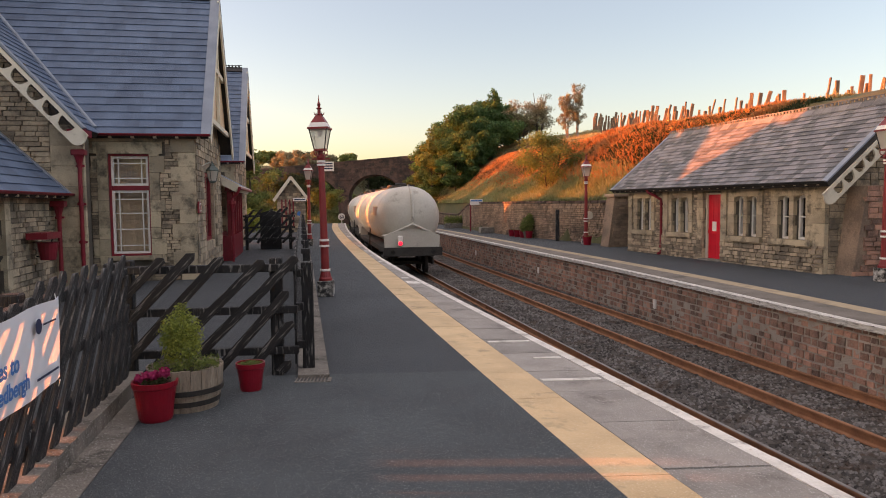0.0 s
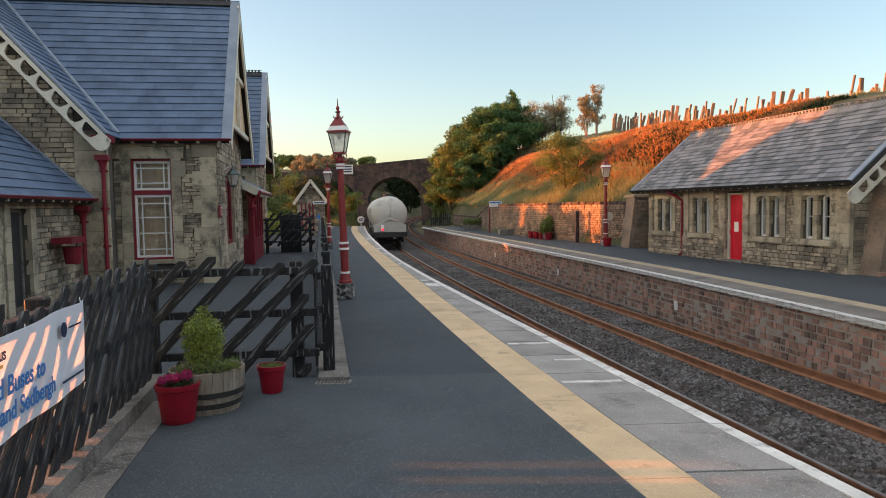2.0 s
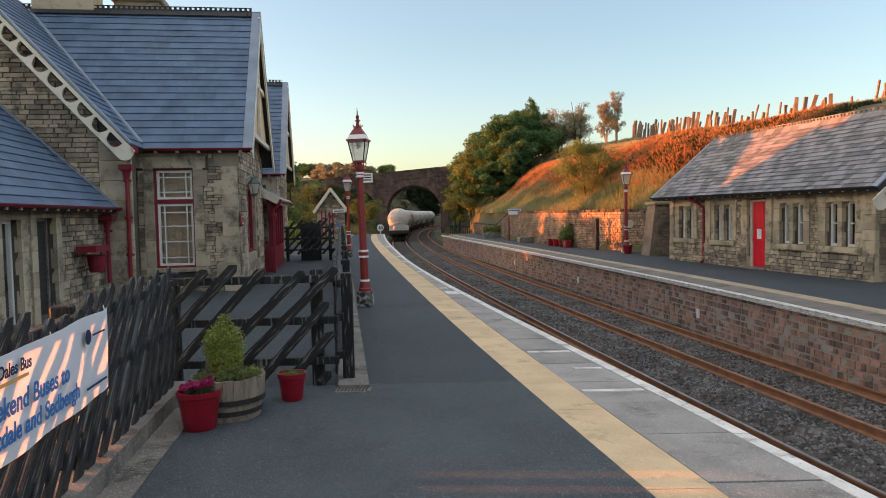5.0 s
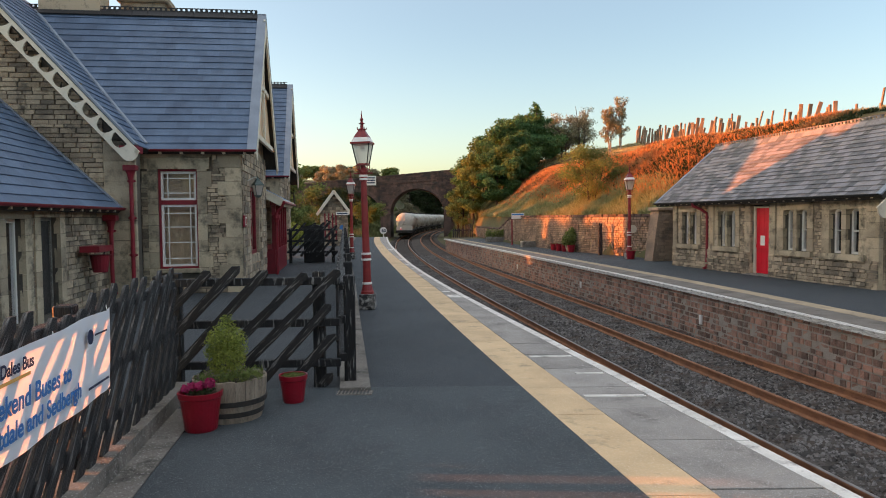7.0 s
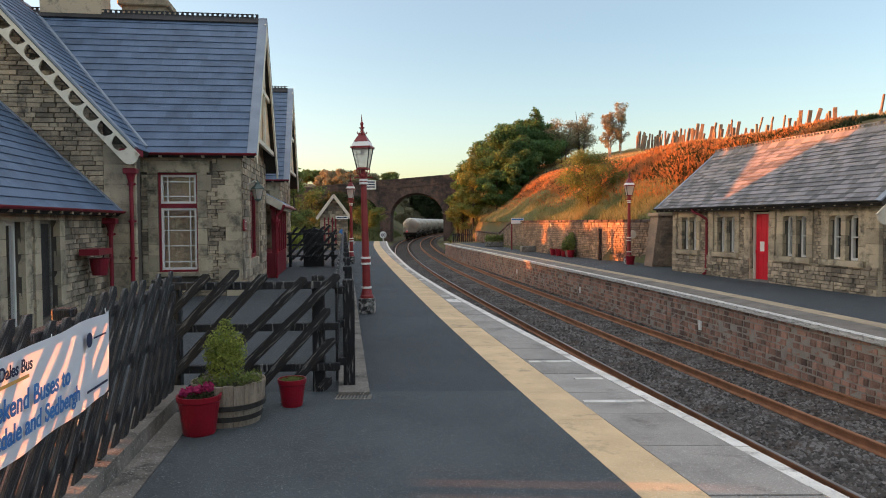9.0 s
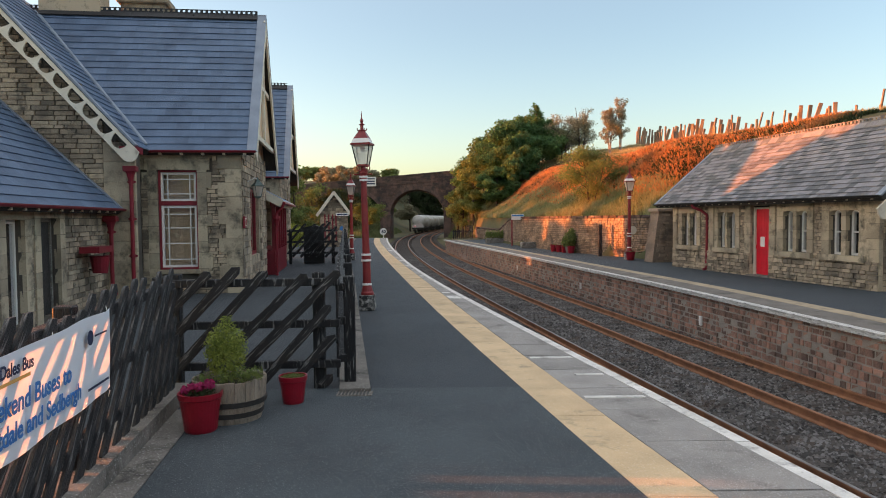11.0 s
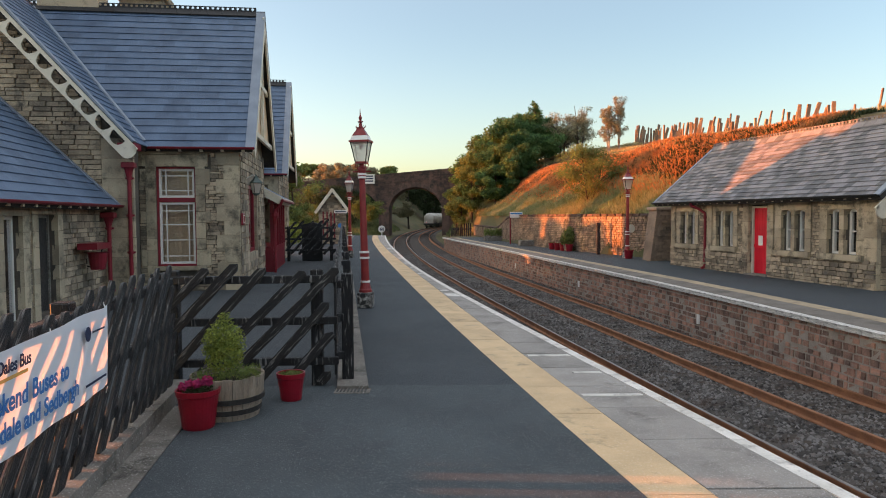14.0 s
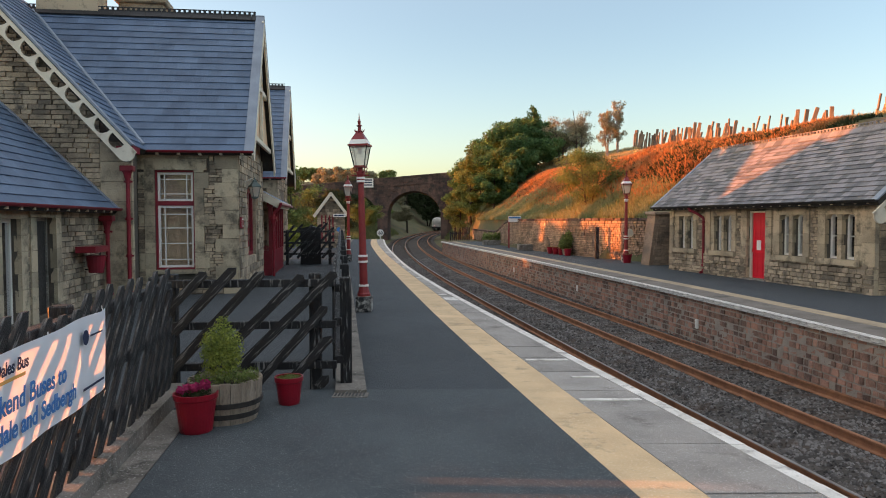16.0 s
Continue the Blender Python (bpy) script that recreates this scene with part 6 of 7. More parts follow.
pcore = part("core", prism(bmesh.new(), [(-0.5, 0), (1.2, 0), (1.2, 2.2), (-0.2, 2.2)], 0.06, 0.8), RET_STONE, pier)
pieces(pcore, "stone", [m for m in course(-0.5, 1.2, 0, 2.2, (0.08, 0.15), (0.15, 0.4), [], random.Random(18), y=0.06) if m.translation.x > -0.34 + 0.14 * m.translation.z], STONE_V, RET_STONE, 300)
part("cap_stone", bm_box(-0.3, 1.25, -0.06, 0.85, 2.2, 2.34, bevel=0.02), RET_STONE, pier)
# red basket on the extension's wall
buttress = thing("stone_buttress", pose(12.1, 17.7, 0, 0, 0, 11), "brown stone wall end with a battered face beside the waiting room", "wall")
bcore = part("core", prism(bmesh.new(), [(-0.45, 0), (1.6, 0), (1.6, 2.4), (-0.05, 2.35)], 0.06, 0.9), RET_STONE, buttress)
pieces(bcore, "stone", [m for m in course(-0.45, 1.6, 0, 2.35, (0.1, 0.18), (0.2, 0.45), [], random.Random(8), y=0.06) if m.translation.x > -0.3 + 0.17 * m.translation.z], STONE_V, RED_STONE, 300)
bk = thing("hanging_basket", ST @ Matrix.Translation((EX + 0.3, -3.0, 0)), "maroon window-box shelf on the station wall", "planter")
part("shelf", bm_box(-0.22, 0.2, -0.45, 0.45, 1.3, 1.44), RED_PAINT, bk)
part("tub", lathe(bmesh.new(), [(0.16, 0.82), (0.22, 1.2), (0.24, 1.22)], 16, Matrix.Translation((0, 0.2, 0))), RED_PAINT, bk)
part("bracket", tube(bmesh.new(), [(-0.24, 0.2, 0.9), (0.0, 0.2, 0.86), (0.1, 0.2, 1.3)], 0.015, 6), BLACK, bk)
# speed sign and end fence
sp = thing("speed_sign", pose(-6.95, 82.0, -1.45), "round white speed board on a post beyond the platform", "sign")
part("post", bm_box(-0.05, 0.05, 0, 0.1, 0, 2.0), WHITE, sp)
part("disc", lathe(bmesh.new(), [(0.4, 0), (0.4, 0.04)], 28, Matrix.Translation((0, -0.01, 2.0)) @ Matrix.Rotation(radians(90), 4, "X")), WHITE, sp)
writing("60", 0.28, 1.82, 0.5, NAVY_INK, sp, 0, -0.056, "numerals")
gate = thing("end_gate", pose(0.9, 67.5, 0, 0, 0, 8), "dark timber gate and fence at the platform end", "gate")
for k in range(10):
    part("picket", bm_box(k * 0.2, k * 0.2 + 0.12, 0, 0.03, 0.05, 1.3 if k > 5 else 0.9), TARRED, gate)
part("rail", bm_box(-0.05, 2.0, 0.03, 0.08, 0.7, 0.8), TARRED, gate)
bsign = thing("bridge_plate", pose(-11.7, BY - 0.2, 7.3), "white plate with worn dark lettering on the bridge", "sign")
part("plate", bm_box(-0.9, 0.9, 0, 0.06, 0.0, 1.5), WHITE, bsign)
for k in range(3):
    part("text_bar", bm_box(-0.7, 0.7, -0.02, 0.0, 0.3 + 0.4 * k, 0.5 + 0.4 * k), NAVY_INK, bsign)
# sign on hut
part("name_board", bm_box(0.15, 1.3, -0.46, -0.42, 2.32, 2.55), WHITE, hut)
part("name_bar", bm_box(0.25, 1.2, -0.465, -0.461, 2.39, 2.47), NAVY_INK, hut)
part("round_badge", lathe(bmesh.new(), [(0.22, 0), (0.22, 0.03)], 20, Matrix.Translation((0.7, -0.02, 1.35)) @ Matrix.Rotation(radians(90), 4, "X")), BLUE_INK, hut)
# wall lantern and bracket on the station's corner
wl = thing("wall_lantern", ST @ Matrix.Translation((0.35, 0.9, 2.68)) @ Matrix.Scale(0.72, 4), "green-grey wall lantern on a scrolled bracket", "lantern")
part("bracket", tube(bmesh.new(), [(-0.38, 0, 0.6), (-0.1, 0, 0.75), (0.0, 0, 0.68)], 0.02, 6), WHITE, wl)
VERDIGRIS = mat("green_grey_metal", (0.1, 0.14, 0.13), (0.06, 0.085, 0.08), 0.5, scale=6, fine=40, bump=0.1)
for k in range(4):
    rot = Matrix.Rotation(radians(90 * k + 30), 4, "Z")
    bm = bmesh.new()
    bm.faces.new([bm.verts.new(v) for v in ((-0.09, -0.1, 0.02), (0.09, -0.1, 0.02), (0.16, -0.17, 0.4), (-0.16, -0.17, 0.4))])
    bmesh.ops.solidify(bm, geom=bm.faces[:], thickness=0.004)
    part("pane", bm, LAMP_GLASS, wl, m=rot)
    part("corner_bar", tube(bmesh.new(), [(-0.1, -0.1, 0.0), (-0.17, -0.17, 0.42)], 0.014, 6), VERDIGRIS, wl, m=rot)
turned = Matrix.Rotation(radians(75), 4, "Z")
part("base", lathe(bmesh.new(), [(0.04, -0.08), (0.15, -0.02), (0.15, 0.02)], 4, turned), VERDIGRIS, wl)
part("hood", lathe(bmesh.new(), [(0.27, 0.41), (0.27, 0.44), (0.1, 0.6), (0.1, 0.64), (0.03, 0.7), (0.015, 0.78)], 4, turned), VERDIGRIS, wl)
plaque = thing("wall_plaque", ST @ Matrix.Translation((0.05, 0.12, 1.95)), "small maroon plaque with a white border on the stone corner", "sign")
part("plate", bm_box(0, 0.05, -0.2, 0.2, -0.16, 0.16, bevel=0.01), RED_PAINT, plaque)
part("border", bm_box(0.051, 0.056, -0.15, 0.15, -0.11, 0.11), WHITE, plaque)
part("field", bm_box(0.0565, 0.06, -0.12, 0.12, -0.08, 0.08), RED_PAINT, plaque)

# ---- row of old sleepers set upright on the hill ----
OLD_WOOD = mat("old_sleeper_wood", (0.3, 0.2, 0.13), (0.16, 0.11, 0.08), 0.9, scale=2, fine=20, bump=0.5, vary=0.6)
rnd = random.Random(14)
line_pts = [(38.5, 39), (30, 45), (25.5, 50), (24, 58), (23.4, 66), (23.2, 74), (23.5, 82), (24.5, 90)]
seg = [(Vector((*a, 0)), Vector((*b, 0))) for a, b in zip(line_pts, line_pts[1:])]
total = sum((b - a).length for a, b in seg)
u = 0.0
while u < total:
    k, w = 0, u
    while k < len(seg) - 1 and w > (seg[k][1] - seg[k][0]).length:
        w -= (seg[k][1] - seg[k][0]).length
        k += 1
    a, b = seg[k]
    p = a + (b - a).normalized() * w
    h = rnd.uniform(1.5, 2.5) + max(0.0, 48 - p.y) * 0.015
    z = ground_z(p.x, p.y)
    st = thing("upright_sleeper", Matrix.Translation((p.x, p.y, z - 0.15)) @ Matrix.Rotation(rnd.uniform(-0.5, 0.5), 4, "Z") @ Matrix.Rotation(rnd.uniform(0.02, 0.28), 4, "Y"), "weathered old railway sleeper standing on the hilltop", "post", "snow fence of old sleepers")
    wd = rnd.choice((0.06, 0.09, 0.13, 0.14))
    part("timber", bm_box(-wd, wd, -0.07, 0.07, 0, h + 0.15, bevel=0.02), OLD_WOOD, st)
    u += rnd.choice((0.3, 0.34, 0.38, 0.44, 0.5, 0.7, 1.3))
# wire fence posts below
for y in steps(36, 60, 3.0):
    x = ret_x(y) + 13.5
    fp = thing("fence_post", Matrix.Translation((x, y, ground_z(x, y) - 0.1)), "thin weathered fence post on the hillside", "post", "hillside fence posts")
    part("stake", bm_box(-0.06, 0.06, -0.06, 0.06, 0, 1.0), OLD_WOOD, fp)

# ---- trees and undergrowth ----
def tree(x, y, top_z, spread, leaf, seed, label, leaves=5000, size=0.11, trunk=BARK, style="round", z=None, trunk_r=None, stems=1):
    r = random.Random(seed)
    z = ground_z(x, y) - 0.1 if z is None else z
    h = max(top_z - z, 2.5)
    t = thing("tree", Matrix.Translation((x, y, z)), label, "tree")
    tr = trunk_r or h * 0.02
    blobs = []
    bm = bmesh.new()
    for sidx in range(stems):
        bx, by = (r.uniform(-0.4, 0.4) * spread, r.uniform(-0.3, 0.3) * spread) if stems > 1 else (0, 0)
        top = Vector((bx * 1.6 + r.uniform(-0.2, 0.2), by * 1.6, h * r.uniform(0.85, 0.97)))
        path = [Vector((bx * 0.3, by * 0.3, 0)).lerp(top, k / 5) + Vector((r.uniform(-0.1, 0.1), r.uniform(-0.1, 0.1), 0)) * (h / 8) for k in range(6)]
        tube(bm, path, tr, 7, tr * 0.2)
        n = {"slim": 9, "spire": 34, "bush": 16}.get(style, 13)
        for k in range(n):
            f = 0.25 + 0.72 * k / n if style == "spire" else r.uniform(0.08 if style in ("bush", "spire") else 0.22, 0.95) if style != "pine" else r.uniform(0.3, 0.97)
            i = min(int(f * 5), 4)
            base = path[i].lerp(path[i + 1], f * 5 - i)
            a = r.uniform(0, 6.28)
            if style == "pine":
                reach = spread * (1.12 - 0.75 * f) * r.uniform(0.7, 1.1)
                rise = 0.12 * reach
            elif style == "spire":
                reach = spread * (1.12 - f) * r.uniform(0.8, 1.1)
                rise = 0.1 * reach
            elif style == "slim":
                reach, rise = spread * r.uniform(0.5, 1.0) * (1.1 - f * 0.6), spread * 0.9
            else:
                reach = spread * math.sin(math.pi * (0.18 + 0.74 * f)) * r.uniform(0.7, 1.05)
                rise = reach * 0.45
            end = base + Vector((math.cos(a) * reach, math.sin(a) * reach, rise))
            mid = base.lerp(end, 0.5) + Vector((0, 0, reach * 0.08))
            tube(bm, [base, mid, end], tr * 0.4, 5, tr * 0.07)
            for q, rad in ((end, 0.3), (mid, 0.34), (base.lerp(end, 0.78) + Vector((r.uniform(-0.3, 0.3), r.uniform(-0.3, 0.3), 0.2)), 0.28)):
                rr = spread * rad * r.uniform(0.7, 1.25)
                if style == "pine":
                    blobs.append((q.x, q.y, q.z, rr * 1.15, rr * 0.42))
                elif style == "spire":
                    blobs.append((q.x, q.y, q.z, 0.3 + 0.15 * reach, 0.28))
                elif style == "slim":
                    blobs.append((q.x, q.y, q.z, rr * 0.8, rr * 0.9))
                else:
                    blobs.append((q.x, q.y, q.z, rr, rr * 0.72))
    part("trunk", bm, trunk, t)
    leaf_cloud("crown", blobs, leaves, size, leaf, seed + 100, t, 0.5)
    return t


PINE_L = "dense dark green Scots pine on the railway bank"
for i, (x, y, h, s) in enumerate(((5.4, 86, 11.9, 3.5), (7.6, 82, 13.2, 3.6), (9.6, 87, 14.1, 3.6), (11.4, 84, 13.0, 3.2), (4.0, 92, 9.8, 3.2), (8.5, 80, 10.8, 3.4), (12.9, 86, 12.0, 2.9), (6.2, 80, 9.6, 3.0), (10.4, 79, 10.4, 3.0))):
    tree(x, y, h, s, PINE, 200 + i, PINE_L, 17000, 0.15, style="round")
tree(10.7, 82, 15.3, 1.9, PINE, 231, "slender pointed conifer rising behind the pines", 5500, 0.12, style="spire")
for i, (x, y, h, sp_, lf) in enumerate(((4.6, 80, 9.2, 2.6, GREEN), (6.6, 77, 9.6, 2.6, PINE), (8.4, 77, 10.6, 2.4, PINE), (5.6, 75, 7.6, 2.1, PINE), (7.4, 74.5, 8.2, 1.9, PINE))):
    tree(x, y, h, sp_, lf, 280 + i, ("dark green pine low on the railway bank", "light green birch among the pines")[lf is GREEN], 13000, 0.13, style="bush")
tree(3.4, 79, 7.6, 2.0, GREEN, 210, "light green birch at the foot of the bank", 9000, 0.1)
tree(2.3, 84, 6.0, 2.0, GREEN, 211, "light green young tree beside the line", 6000, 0.11)
tree(1.9, 90, 6.8, 2.2, GREEN, 213, "light green young tree near the bridge", 6000, 0.12)
tree(8.8, 42.3, 5.9, 1.75, GREEN, 212, "yellow-green hawthorn bush on the slope", 15000, 0.055, style="bush", stems=3, trunk_r=0.05)
for i, (x, y, h, s, lab, lf, st) in enumerate(((15.6, 80, 14.4, 1.6, "autumn rowan thinning on the hilltop", AUTUMN, "round"), (16.6, 86, 13.8, 1.6, "sparse autumn birch on the hilltop", AUTUMN, "round"), (13.6, 80, 13.2, 1.8, "olive rowan on the hilltop", AUTUMN, "round"), (14.6, 82, 11.8, 1.6, "olive green rowan on the hilltop", GREEN, "round"))):
    tree(x, y, h, s, lf, 220 + i, lab, 3000, 0.085, style=st, stems=3)
for i, (x, y, h, lf) in enumerate(((16.9, 72, 12.6, AUTUMN), (18.0, 72, 13.5, AUTUMN))):
    tree(x, y, h, 1.0, lf, 226 + i, "pale-barked birch with few leaves on the hill", 5200, 0.07, trunk=BIRCH_BARK, style="slim", stems=4, trunk_r=0.06)
# beyond the bridge and the station
rnd = random.Random(77)
for i in range(12):
    x = -31 + i * 2.1 + rnd.uniform(-1, 1)
    tree(x, 140 + (i * 17) % 40, rnd.uniform(12.2, 14.2) - 0.1 * abs(x + 22), 3.2, (AUTUMN, GREEN, AUTUMN)[i % 3], 240 + i, "autumn-tinted broadleaf tree beyond the bridge", 6000, 0.22)
# leaf colour here carries the cutting's shade
for i in range(20):
    s = 150 + (i % 10) * 12 + rnd.uniform(-4, 4)
    d = -10 - rnd.uniform(0, 10) if i < 10 else 12 + rnd.uniform(0, 9)
    p = on_line(s, d)
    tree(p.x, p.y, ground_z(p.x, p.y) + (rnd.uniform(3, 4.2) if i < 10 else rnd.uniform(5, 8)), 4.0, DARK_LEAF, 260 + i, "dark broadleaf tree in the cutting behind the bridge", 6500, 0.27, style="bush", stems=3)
for i in range(14):
    p = on_line(225 + 9 * (i % 4), -26 + i * 2.6)
    if abs(p.x - np.interp(p.y, LY, LX) - 1.5) > 4.5:
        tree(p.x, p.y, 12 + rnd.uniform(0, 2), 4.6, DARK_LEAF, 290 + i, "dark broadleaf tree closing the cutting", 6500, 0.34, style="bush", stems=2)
# trees at x <= -19 are unseen, added to shade wall and pines
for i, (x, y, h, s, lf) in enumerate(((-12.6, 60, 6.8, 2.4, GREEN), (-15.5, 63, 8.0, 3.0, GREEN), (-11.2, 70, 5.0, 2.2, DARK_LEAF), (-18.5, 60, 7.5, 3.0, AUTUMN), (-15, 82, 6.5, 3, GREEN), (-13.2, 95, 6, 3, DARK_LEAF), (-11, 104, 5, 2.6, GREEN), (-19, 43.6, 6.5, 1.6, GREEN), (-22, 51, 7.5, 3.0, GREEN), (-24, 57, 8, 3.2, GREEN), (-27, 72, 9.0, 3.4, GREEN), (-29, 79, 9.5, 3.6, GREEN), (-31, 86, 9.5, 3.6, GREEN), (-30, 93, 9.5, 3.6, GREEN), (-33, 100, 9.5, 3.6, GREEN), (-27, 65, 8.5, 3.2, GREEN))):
    tree(x, y, h, s, lf, 300 + i, "green tree behind the station yard, among seen ones and unseen shade casters", 6500, 0.13, style="bush")
for i, (x, y, r0) in enumerate(((-10.9, 47, 1.0), (-9.9, 46, 0.8), (-12.0, 48, 1.1))):
    sh = thing("shrub", pose(x, y, 0), "rounded yellow-green garden shrub", "shrub")
    part("stem", tube(bmesh.new(), [(0, 0, 0), (0.05, 0, 0.8)], 0.04, 6), BARK, sh)
    leaf_cloud("foliage", [(0, 0, 1.05, r0, 0.75), (r0 * 0.5, 0, 0.8, r0 * 0.7, 0.6), (-r0 * 0.5, 0.1, 0.9, r0 * 0.6, 0.6)], 4000, 0.07, CONIFER, 310 + i, sh, 0.5)


# unseen bushes added behind the house; two gaps let sun onto the far wall
for i, y in enumerate([40.6, 42.2, 43.8, 45.4, 46.3, 49.4] + steps(50.5, 76, 1.7)):
    hd = thing("hedge_bush", pose(-20 + 0.4 * math.sin(i * 2.1), y, -0.1), "tall unseen green bush added behind the house to shade the far wall", "hedge", "yard hedge")
    part("stem", tube(bmesh.new(), [(0, 0, 0), (0.05, 0, 2.2)], 0.06, 6), BARK, hd)
    leaf_cloud("foliage", [(0, 0, 1.0, 1.15, 1.2), (0.1, 0.1, 2.4, 1.1, 1.3)], 2600, 0.14, GREEN, 400 + i, hd, 0.7)


def tufts(name, count, place, height, material, seed, label, width=0.02, blades=5, lean=0.5):
    """Grass or bracken: bent blades in tufts, one object."""
    r = np.random.RandomState(seed)
    V, F = [], []
    k = 0
    for i in range(count):
        x, y = place(r)
        z = ground_z(x, y) - 0.03
        h0 = height * r.uniform(0.5, 1.3)
        for b in range(blades):
            a = r.uniform(0, 6.28)
            ln = r.uniform(0.1, lean) * h0
            ca, sa = math.cos(a), math.sin(a)
            w = width * r.uniform(0.7, 1.6)
            ox, oy = r.uniform(-0.12, 0.12, 2)
            hh = h0 * r.uniform(0.6, 1.1)
            V += [(x + ox - sa * w, y + oy + ca * w, z), (x + ox + sa * w, y + oy - ca * w, z), (x + ox + ca * ln * 0.5 + sa * w * 0.6, y + oy + sa * ln * 0.5 - ca * w * 0.6, z + hh * 0.65), (x + ox + ca * ln, y + oy + sa * ln, z + hh)]
            F += [(k, k + 1, k + 2), (k, k + 2, k + 3)]
            k += 4
    return tagged(new(name, mesh_of(name, V, F, material)), label, "grass", kind="stuff")


def on_slope(l0, l1, y0, y1):
    def f(r):
        y = y0 + (y1 - y0) * r.random_sample() ** 1.3
        return ret_x(min(y, 76)) + r.uniform(l0, l1), y
    return f


tufts("grass_slope", 14000, on_slope(0.55, 3.4, 31, 80), 0.36, BANK_GRASS_SHADED, 1, "tall pale green and straw grass on the lower bank, toned as in shade", 0.013, 6)
tufts("grass_hilltop", 15000, on_slope(5.5, 22, 31, 88), 0.24, GRASS, 2, "dry straw-coloured grass over the hilltop", 0.02, 6)
tufts("bracken_slope", 14000, on_slope(2.4, 7.6, 31, 78), 0.26, BRACKEN, 3, "rust-brown dead bracken on the steep bank", 0.028, 7, 1.1)
tufts("heather_patch", 3500, on_slope(3.2, 6.8, 32, 40), 0.24, DARK_LEAF, 6, "dark heather on the steepest part of the bank", 0.03, 7, 0.9)
tufts("heather_slope", 4500, on_slope(2.0, 7.5, 30, 80), 0.2, DARK_LEAF, 4, "dark patches of heather on the bank", 0.03, 7, 0.9)


def verge(r):
    s, d = r.uniform(76, 150), r.choice((-1, 1)) * r.uniform(0, 9)
    p = on_line(s, d + (-3.4 if d < 0 else 6.7))
    return p.x, p.y


tufts("grass_cutting", 9000, verge, 0.5, VERGE_GRASS, 5, "rough grass in the cutting beside the line", 0.05, 5)
# distant moor
V, F = [], []
n = 40
for i in range(n + 1):
    x = -420 + 330 * i / n
    top = 50 + 6 * math.sin(i * 0.21) + 3 * math.sin(i * 0.6) - 26 * (i / n) ** 3
    V += [(x, 880, -5), (x, 960, top), (x, 1300, -5)]
for i in range(n):
    for j in range(2):
        F.append((3 * i + j, 3 * i + j + 1, 3 * i + j + 4, 3 * i + j + 3))
tagged(new("backdrop_moor", mesh_of("backdrop_moor", V, F, FAR_HILL)), "pale distant moorland ridge", "hill", kind="structure")

# ---- train of tank wagons ----
WAG = 15.2


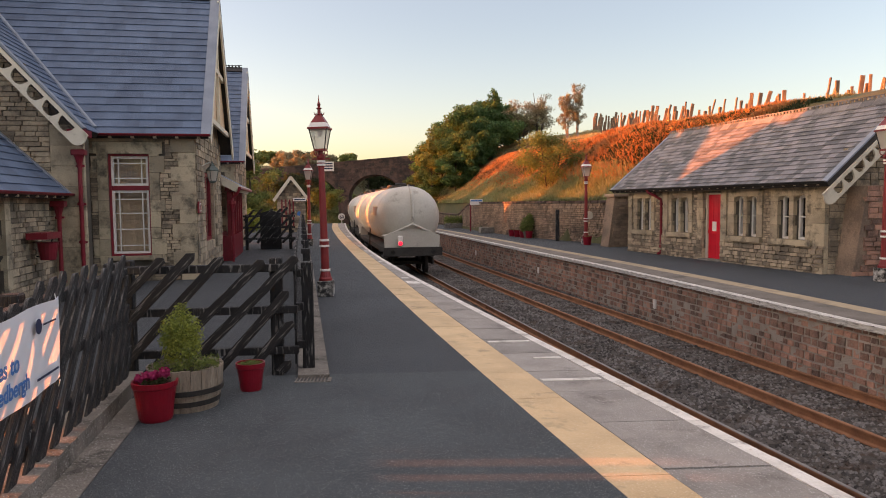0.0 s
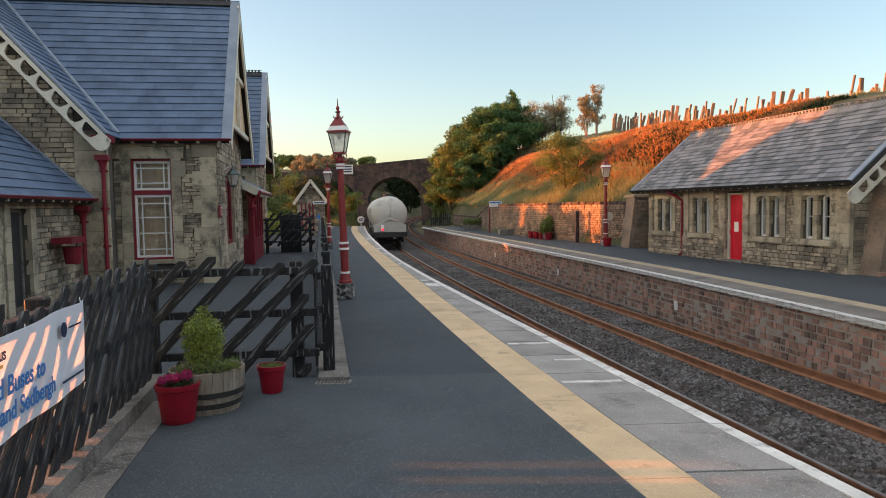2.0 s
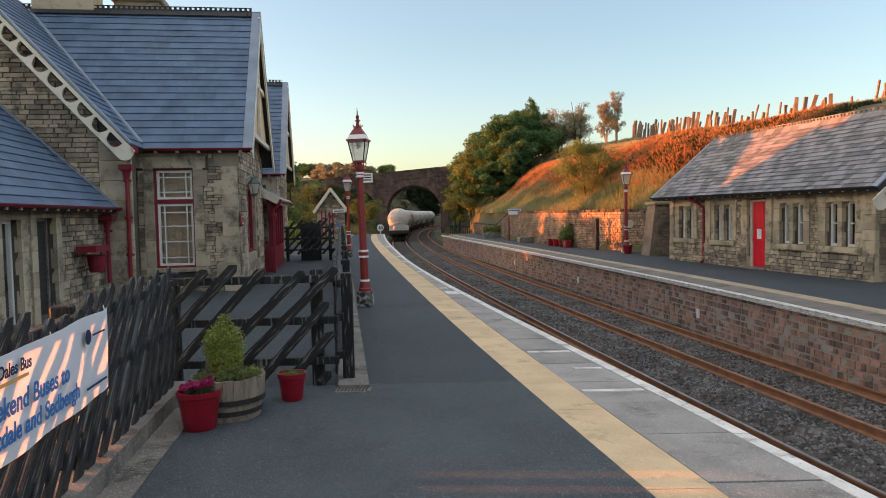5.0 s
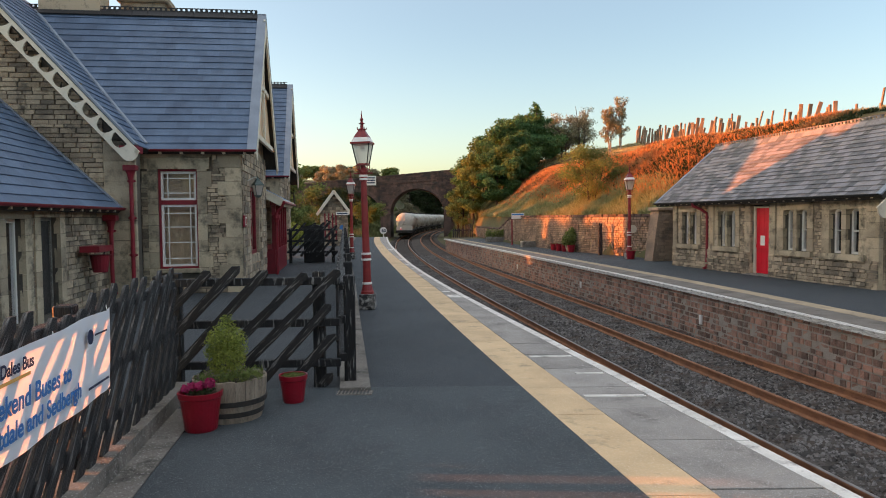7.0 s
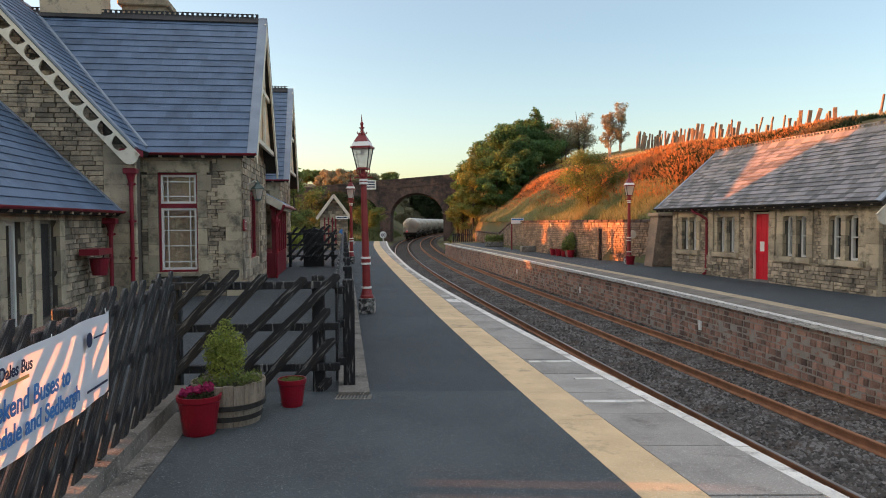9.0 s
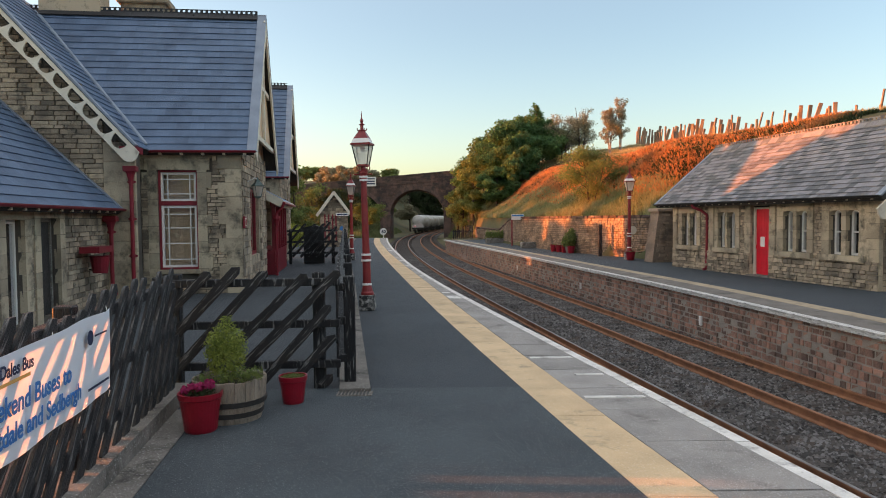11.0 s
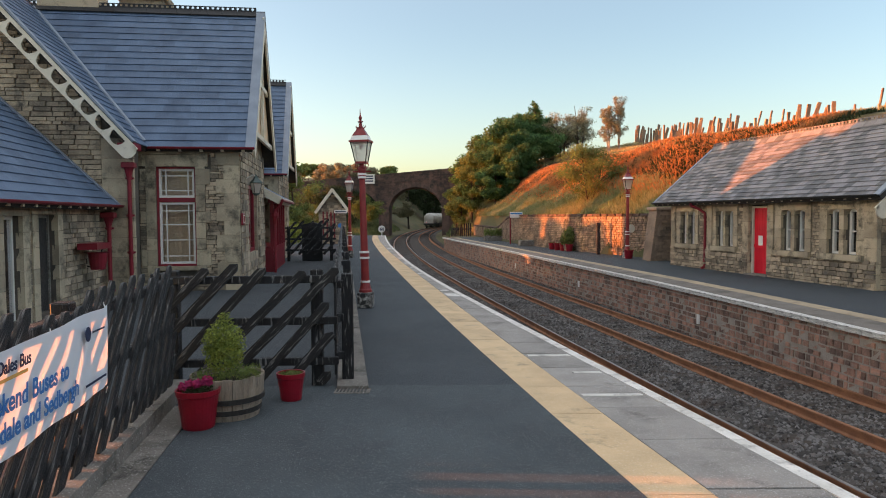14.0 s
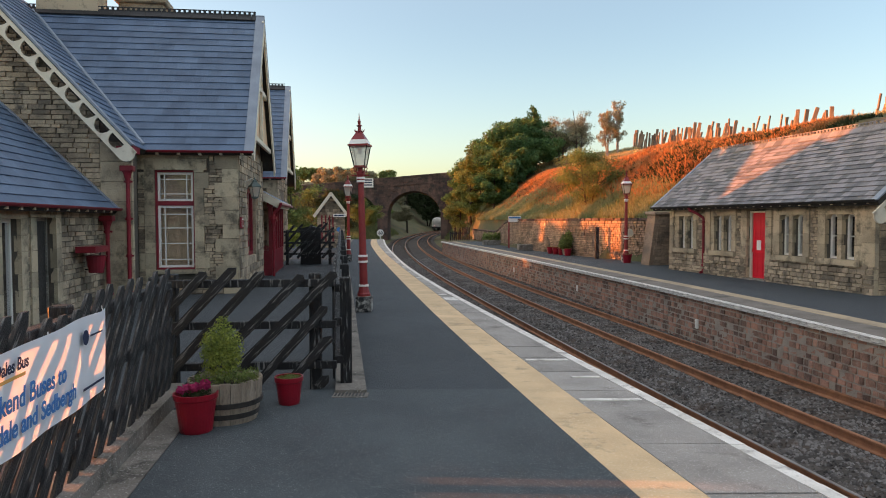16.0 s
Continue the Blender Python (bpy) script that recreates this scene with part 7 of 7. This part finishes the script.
def tank_wagon(tail):
    wg = thing("tank_wagon", pose(0, 0, 0), "pale grey cement tank wagon with a red tail lamp" if tail else "pale grey cement tank wagon on a dark underframe", "tank wagon", "freight train")
    # local y points along the line, z from the rail's top; the tail end is at y = 0
    R = 1.36
    cz = 2.5
    prof = [(0.02, 0.0), (0.5, 0.06), (0.95, 0.22), (1.22, 0.5), (1.33, 0.9), (R, 1.5), (R, 6.6), (1.3, 6.9), (1.3, 7.3), (R, 7.6), (R, 12.6), (1.33, 13.2), (1.22, 13.6), (0.95, 13.88), (0.5, 14.04), (0.02, 14.1)]
    bm = lathe(bmesh.new(), prof, 36, Matrix.Translation((0, 0.35, cz)) @ Matrix.Rotation(radians(-90), 4, "X"))
    part("tank", bm, TANK, wg, smooth=True)
    # ribs on the end: an upright and two arms
    for y, k in ((0.33, -1), (14.47, 1)):
        bm = bmesh.new()
        rr, yy = [q[0] for q in prof[:6]], [q[1] for q in prof[:6]]
        for ex, ez in ((0.0, 1.0), (-0.86, -0.62), (0.86, -0.62)):
            pts = []
            for u in (0, 0.2, 0.4, 0.6, 0.75, 0.88, 1.0):
                x, z = ex * u * R, (-0.22 + (ez + 0.22) * u) * R
                r = min(math.hypot(x, z), R * 0.99)
                pts.append((x, y - k * (float(np.interp(r, rr, yy)) - 0.03), cz + z))
            tube(bm, pts, 0.06, 6)
        part("end_rib", bm, TANK, wg)
    # plated skirts that close the ends below the arms
    for y in (0.42, 14.1):
        part("end_skirt", prism(bmesh.new(), [(-1.17, 1.2), (1.17, 1.2), (1.2, 1.72), (0.62, 1.95), (0, 2.22), (-0.62, 1.95), (-1.2, 1.72)], y, y + 0.28), TANK, wg)
    bm = bmesh.new()
    box(bm, -1.2, 1.2, 0.25, 14.6, 0.98, 1.2)
    box(bm, -1.25, 1.25, 0.18, 0.4, 0.86, 1.22)
    box(bm, -1.25, 1.25, 14.4, 14.62, 0.86, 1.22)
    part("underframe", bm, UNDERFRAME, wg)
    for y in (1.4, 13.4):
        part("saddle", bm_box(-0.8, 0.8, y - 0.3, y + 0.3, 1.2, 1.5), UNDERFRAME, wg)
    for y, k in ((0.18, -1), (14.62, 1)):
        for x in (-0.87, 0.87):
            part("buffer", lathe(bmesh.new(), [(0.1, 0), (0.1, 0.3), (0.23, 0.32), (0.23, 0.37)], 14, Matrix.Translation((x, y, 1.02)) @ Matrix.Rotation(radians(90 * -k * -1 if k == -1 else -90), 4, "X")), BLACK, wg)
    for yb in (2.6, 12.2):
        bg = new("bogie")
        bg.parent = wg
        bg.matrix_basis = Matrix.Translation((0, yb, 0))
        for x in (-1.0, 1.0):
            part("side_frame", bm_box(x - 0.07, x + 0.07, -1.35, 1.35, 0.4, 0.72, bevel=0.04), UNDERFRAME, bg)
        for y in (-0.95, 0.95):
            bm = bmesh.new()
            for x in (-0.75, 0.75):
                lathe(bm, [(0.46, -0.06), (0.46, 0.07), (0.49, 0.075), (0.49, 0.09)], 24, Matrix.Translation((x, y, 0.46)) @ Matrix.Rotation(radians(90 if x < 0 else -90), 4, "Y"))
            tube(bm, [(-0.8, y, 0.46), (0.8, y, 0.46)], 0.08, 8)
            part("wheelset", bm, UNDERFRAME, bg)
    bm = bmesh.new()
    tube(bm, [(0, 0.9, cz + R + 0.02), (0, 13.9, cz + R + 0.02)], 0.03, 6)
    box(bm, -0.3, 0.3, 1.5, 13.2, cz + R - 0.02, cz + R + 0.04)
    part("roof_walkway", bm, UNDERFRAME, wg)
    for y in (4.0, 7.3, 10.6):
        part("hatch", lathe(bmesh.new(), [(0.28, 0), (0.28, 0.14), (0.24, 0.18)], 14, Matrix.Translation((0, y, cz + R))), UNDERFRAME, wg)
    bm = bmesh.new()
    for sx in (-1, 1):
        tube(bm, [(sx * 0.6, 7.1, 0.7), (sx * 1.25, 7.1, 1.0), (sx * 1.2, 7.1, 2.0)], 0.05, 6)
    part("discharge_pipe", bm, UNDERFRAME, wg)
    for sx in (-1, 1):
        part("orange_mark", bm_box(sx * 1.33 - 0.05, sx * 1.33 + 0.05, 2.2, 3.4, 2.55, 2.95), MARK, wg, "faded orange lettering block")
    if tail:
        lampb = part("tail_lamp", bm_box(-0.64, -0.44, 0.2, 0.36, 1.28, 1.72, bevel=0.03), WHITE, wg, "white lamp case with a red lens")
        part("lens", lathe(bmesh.new(), [(0.085, 0), (0.09, 0.02), (0.04, 0.05)], 12, Matrix.Translation((-0.54, 0.2, 1.4)) @ Matrix.Rotation(radians(90), 4, "X")), TAIL_RED, lampb)
    return wg


MARK = mat("faded_orange", (0.55, 0.3, 0.2), (0.48, 0.36, 0.28), 0.5, scale=3, fine=20, bump=0)
TAIL_RED = bpy.data.materials.new("tail_lamp_glow")
TAIL_RED.use_nodes = True
TAIL_RED.node_tree.nodes["Principled BSDF"].inputs["Base Color"].default_value = (0.8, 0.02, 0.03, 1)
TAIL_RED.node_tree.nodes["Principled BSDF"].inputs["Emission Color"].default_value = (1, 0.02, 0.05, 1)
TAIL_RED.node_tree.nodes["Principled BSDF"].inputs["Emission Strength"].default_value = 0.25
wagons = [tank_wagon(True)]
mid_wagon = tank_wagon(False)
wagons.append(mid_wagon)
for k in range(5):
    wagons.append(copy_thing(mid_wagon, Matrix()))

# distance of the train's tail along the line, by time
TAIL = [(0, 30.2), (2, 52.0), (4, 74.0), (7, 106.0), (9, 127.5), (12, 160.0), (16, 203.5)]


def tail_at(t):
    return float(np.interp(t, [a for a, b in TAIL], [b for a, b in TAIL]))


def wagon_pose(s):
    a, b = on_line(s + 2.6, 0, RAIL_Z), on_line(s + 12.2, 0, RAIL_Z)
    d = b - a
    ang = math.atan2(-d.x, d.y)
    m = Matrix.Rotation(ang, 4, "Z")
    return Matrix.Translation(a - m @ Vector((0, 2.6, 0))) @ m


def motions():
    for k, wg in enumerate(wagons):
        walk(wg, [(t, wagon_pose(tail_at(t) + k * WAG)) for t in [i * 0.5 for i in range(33)]])


motions()
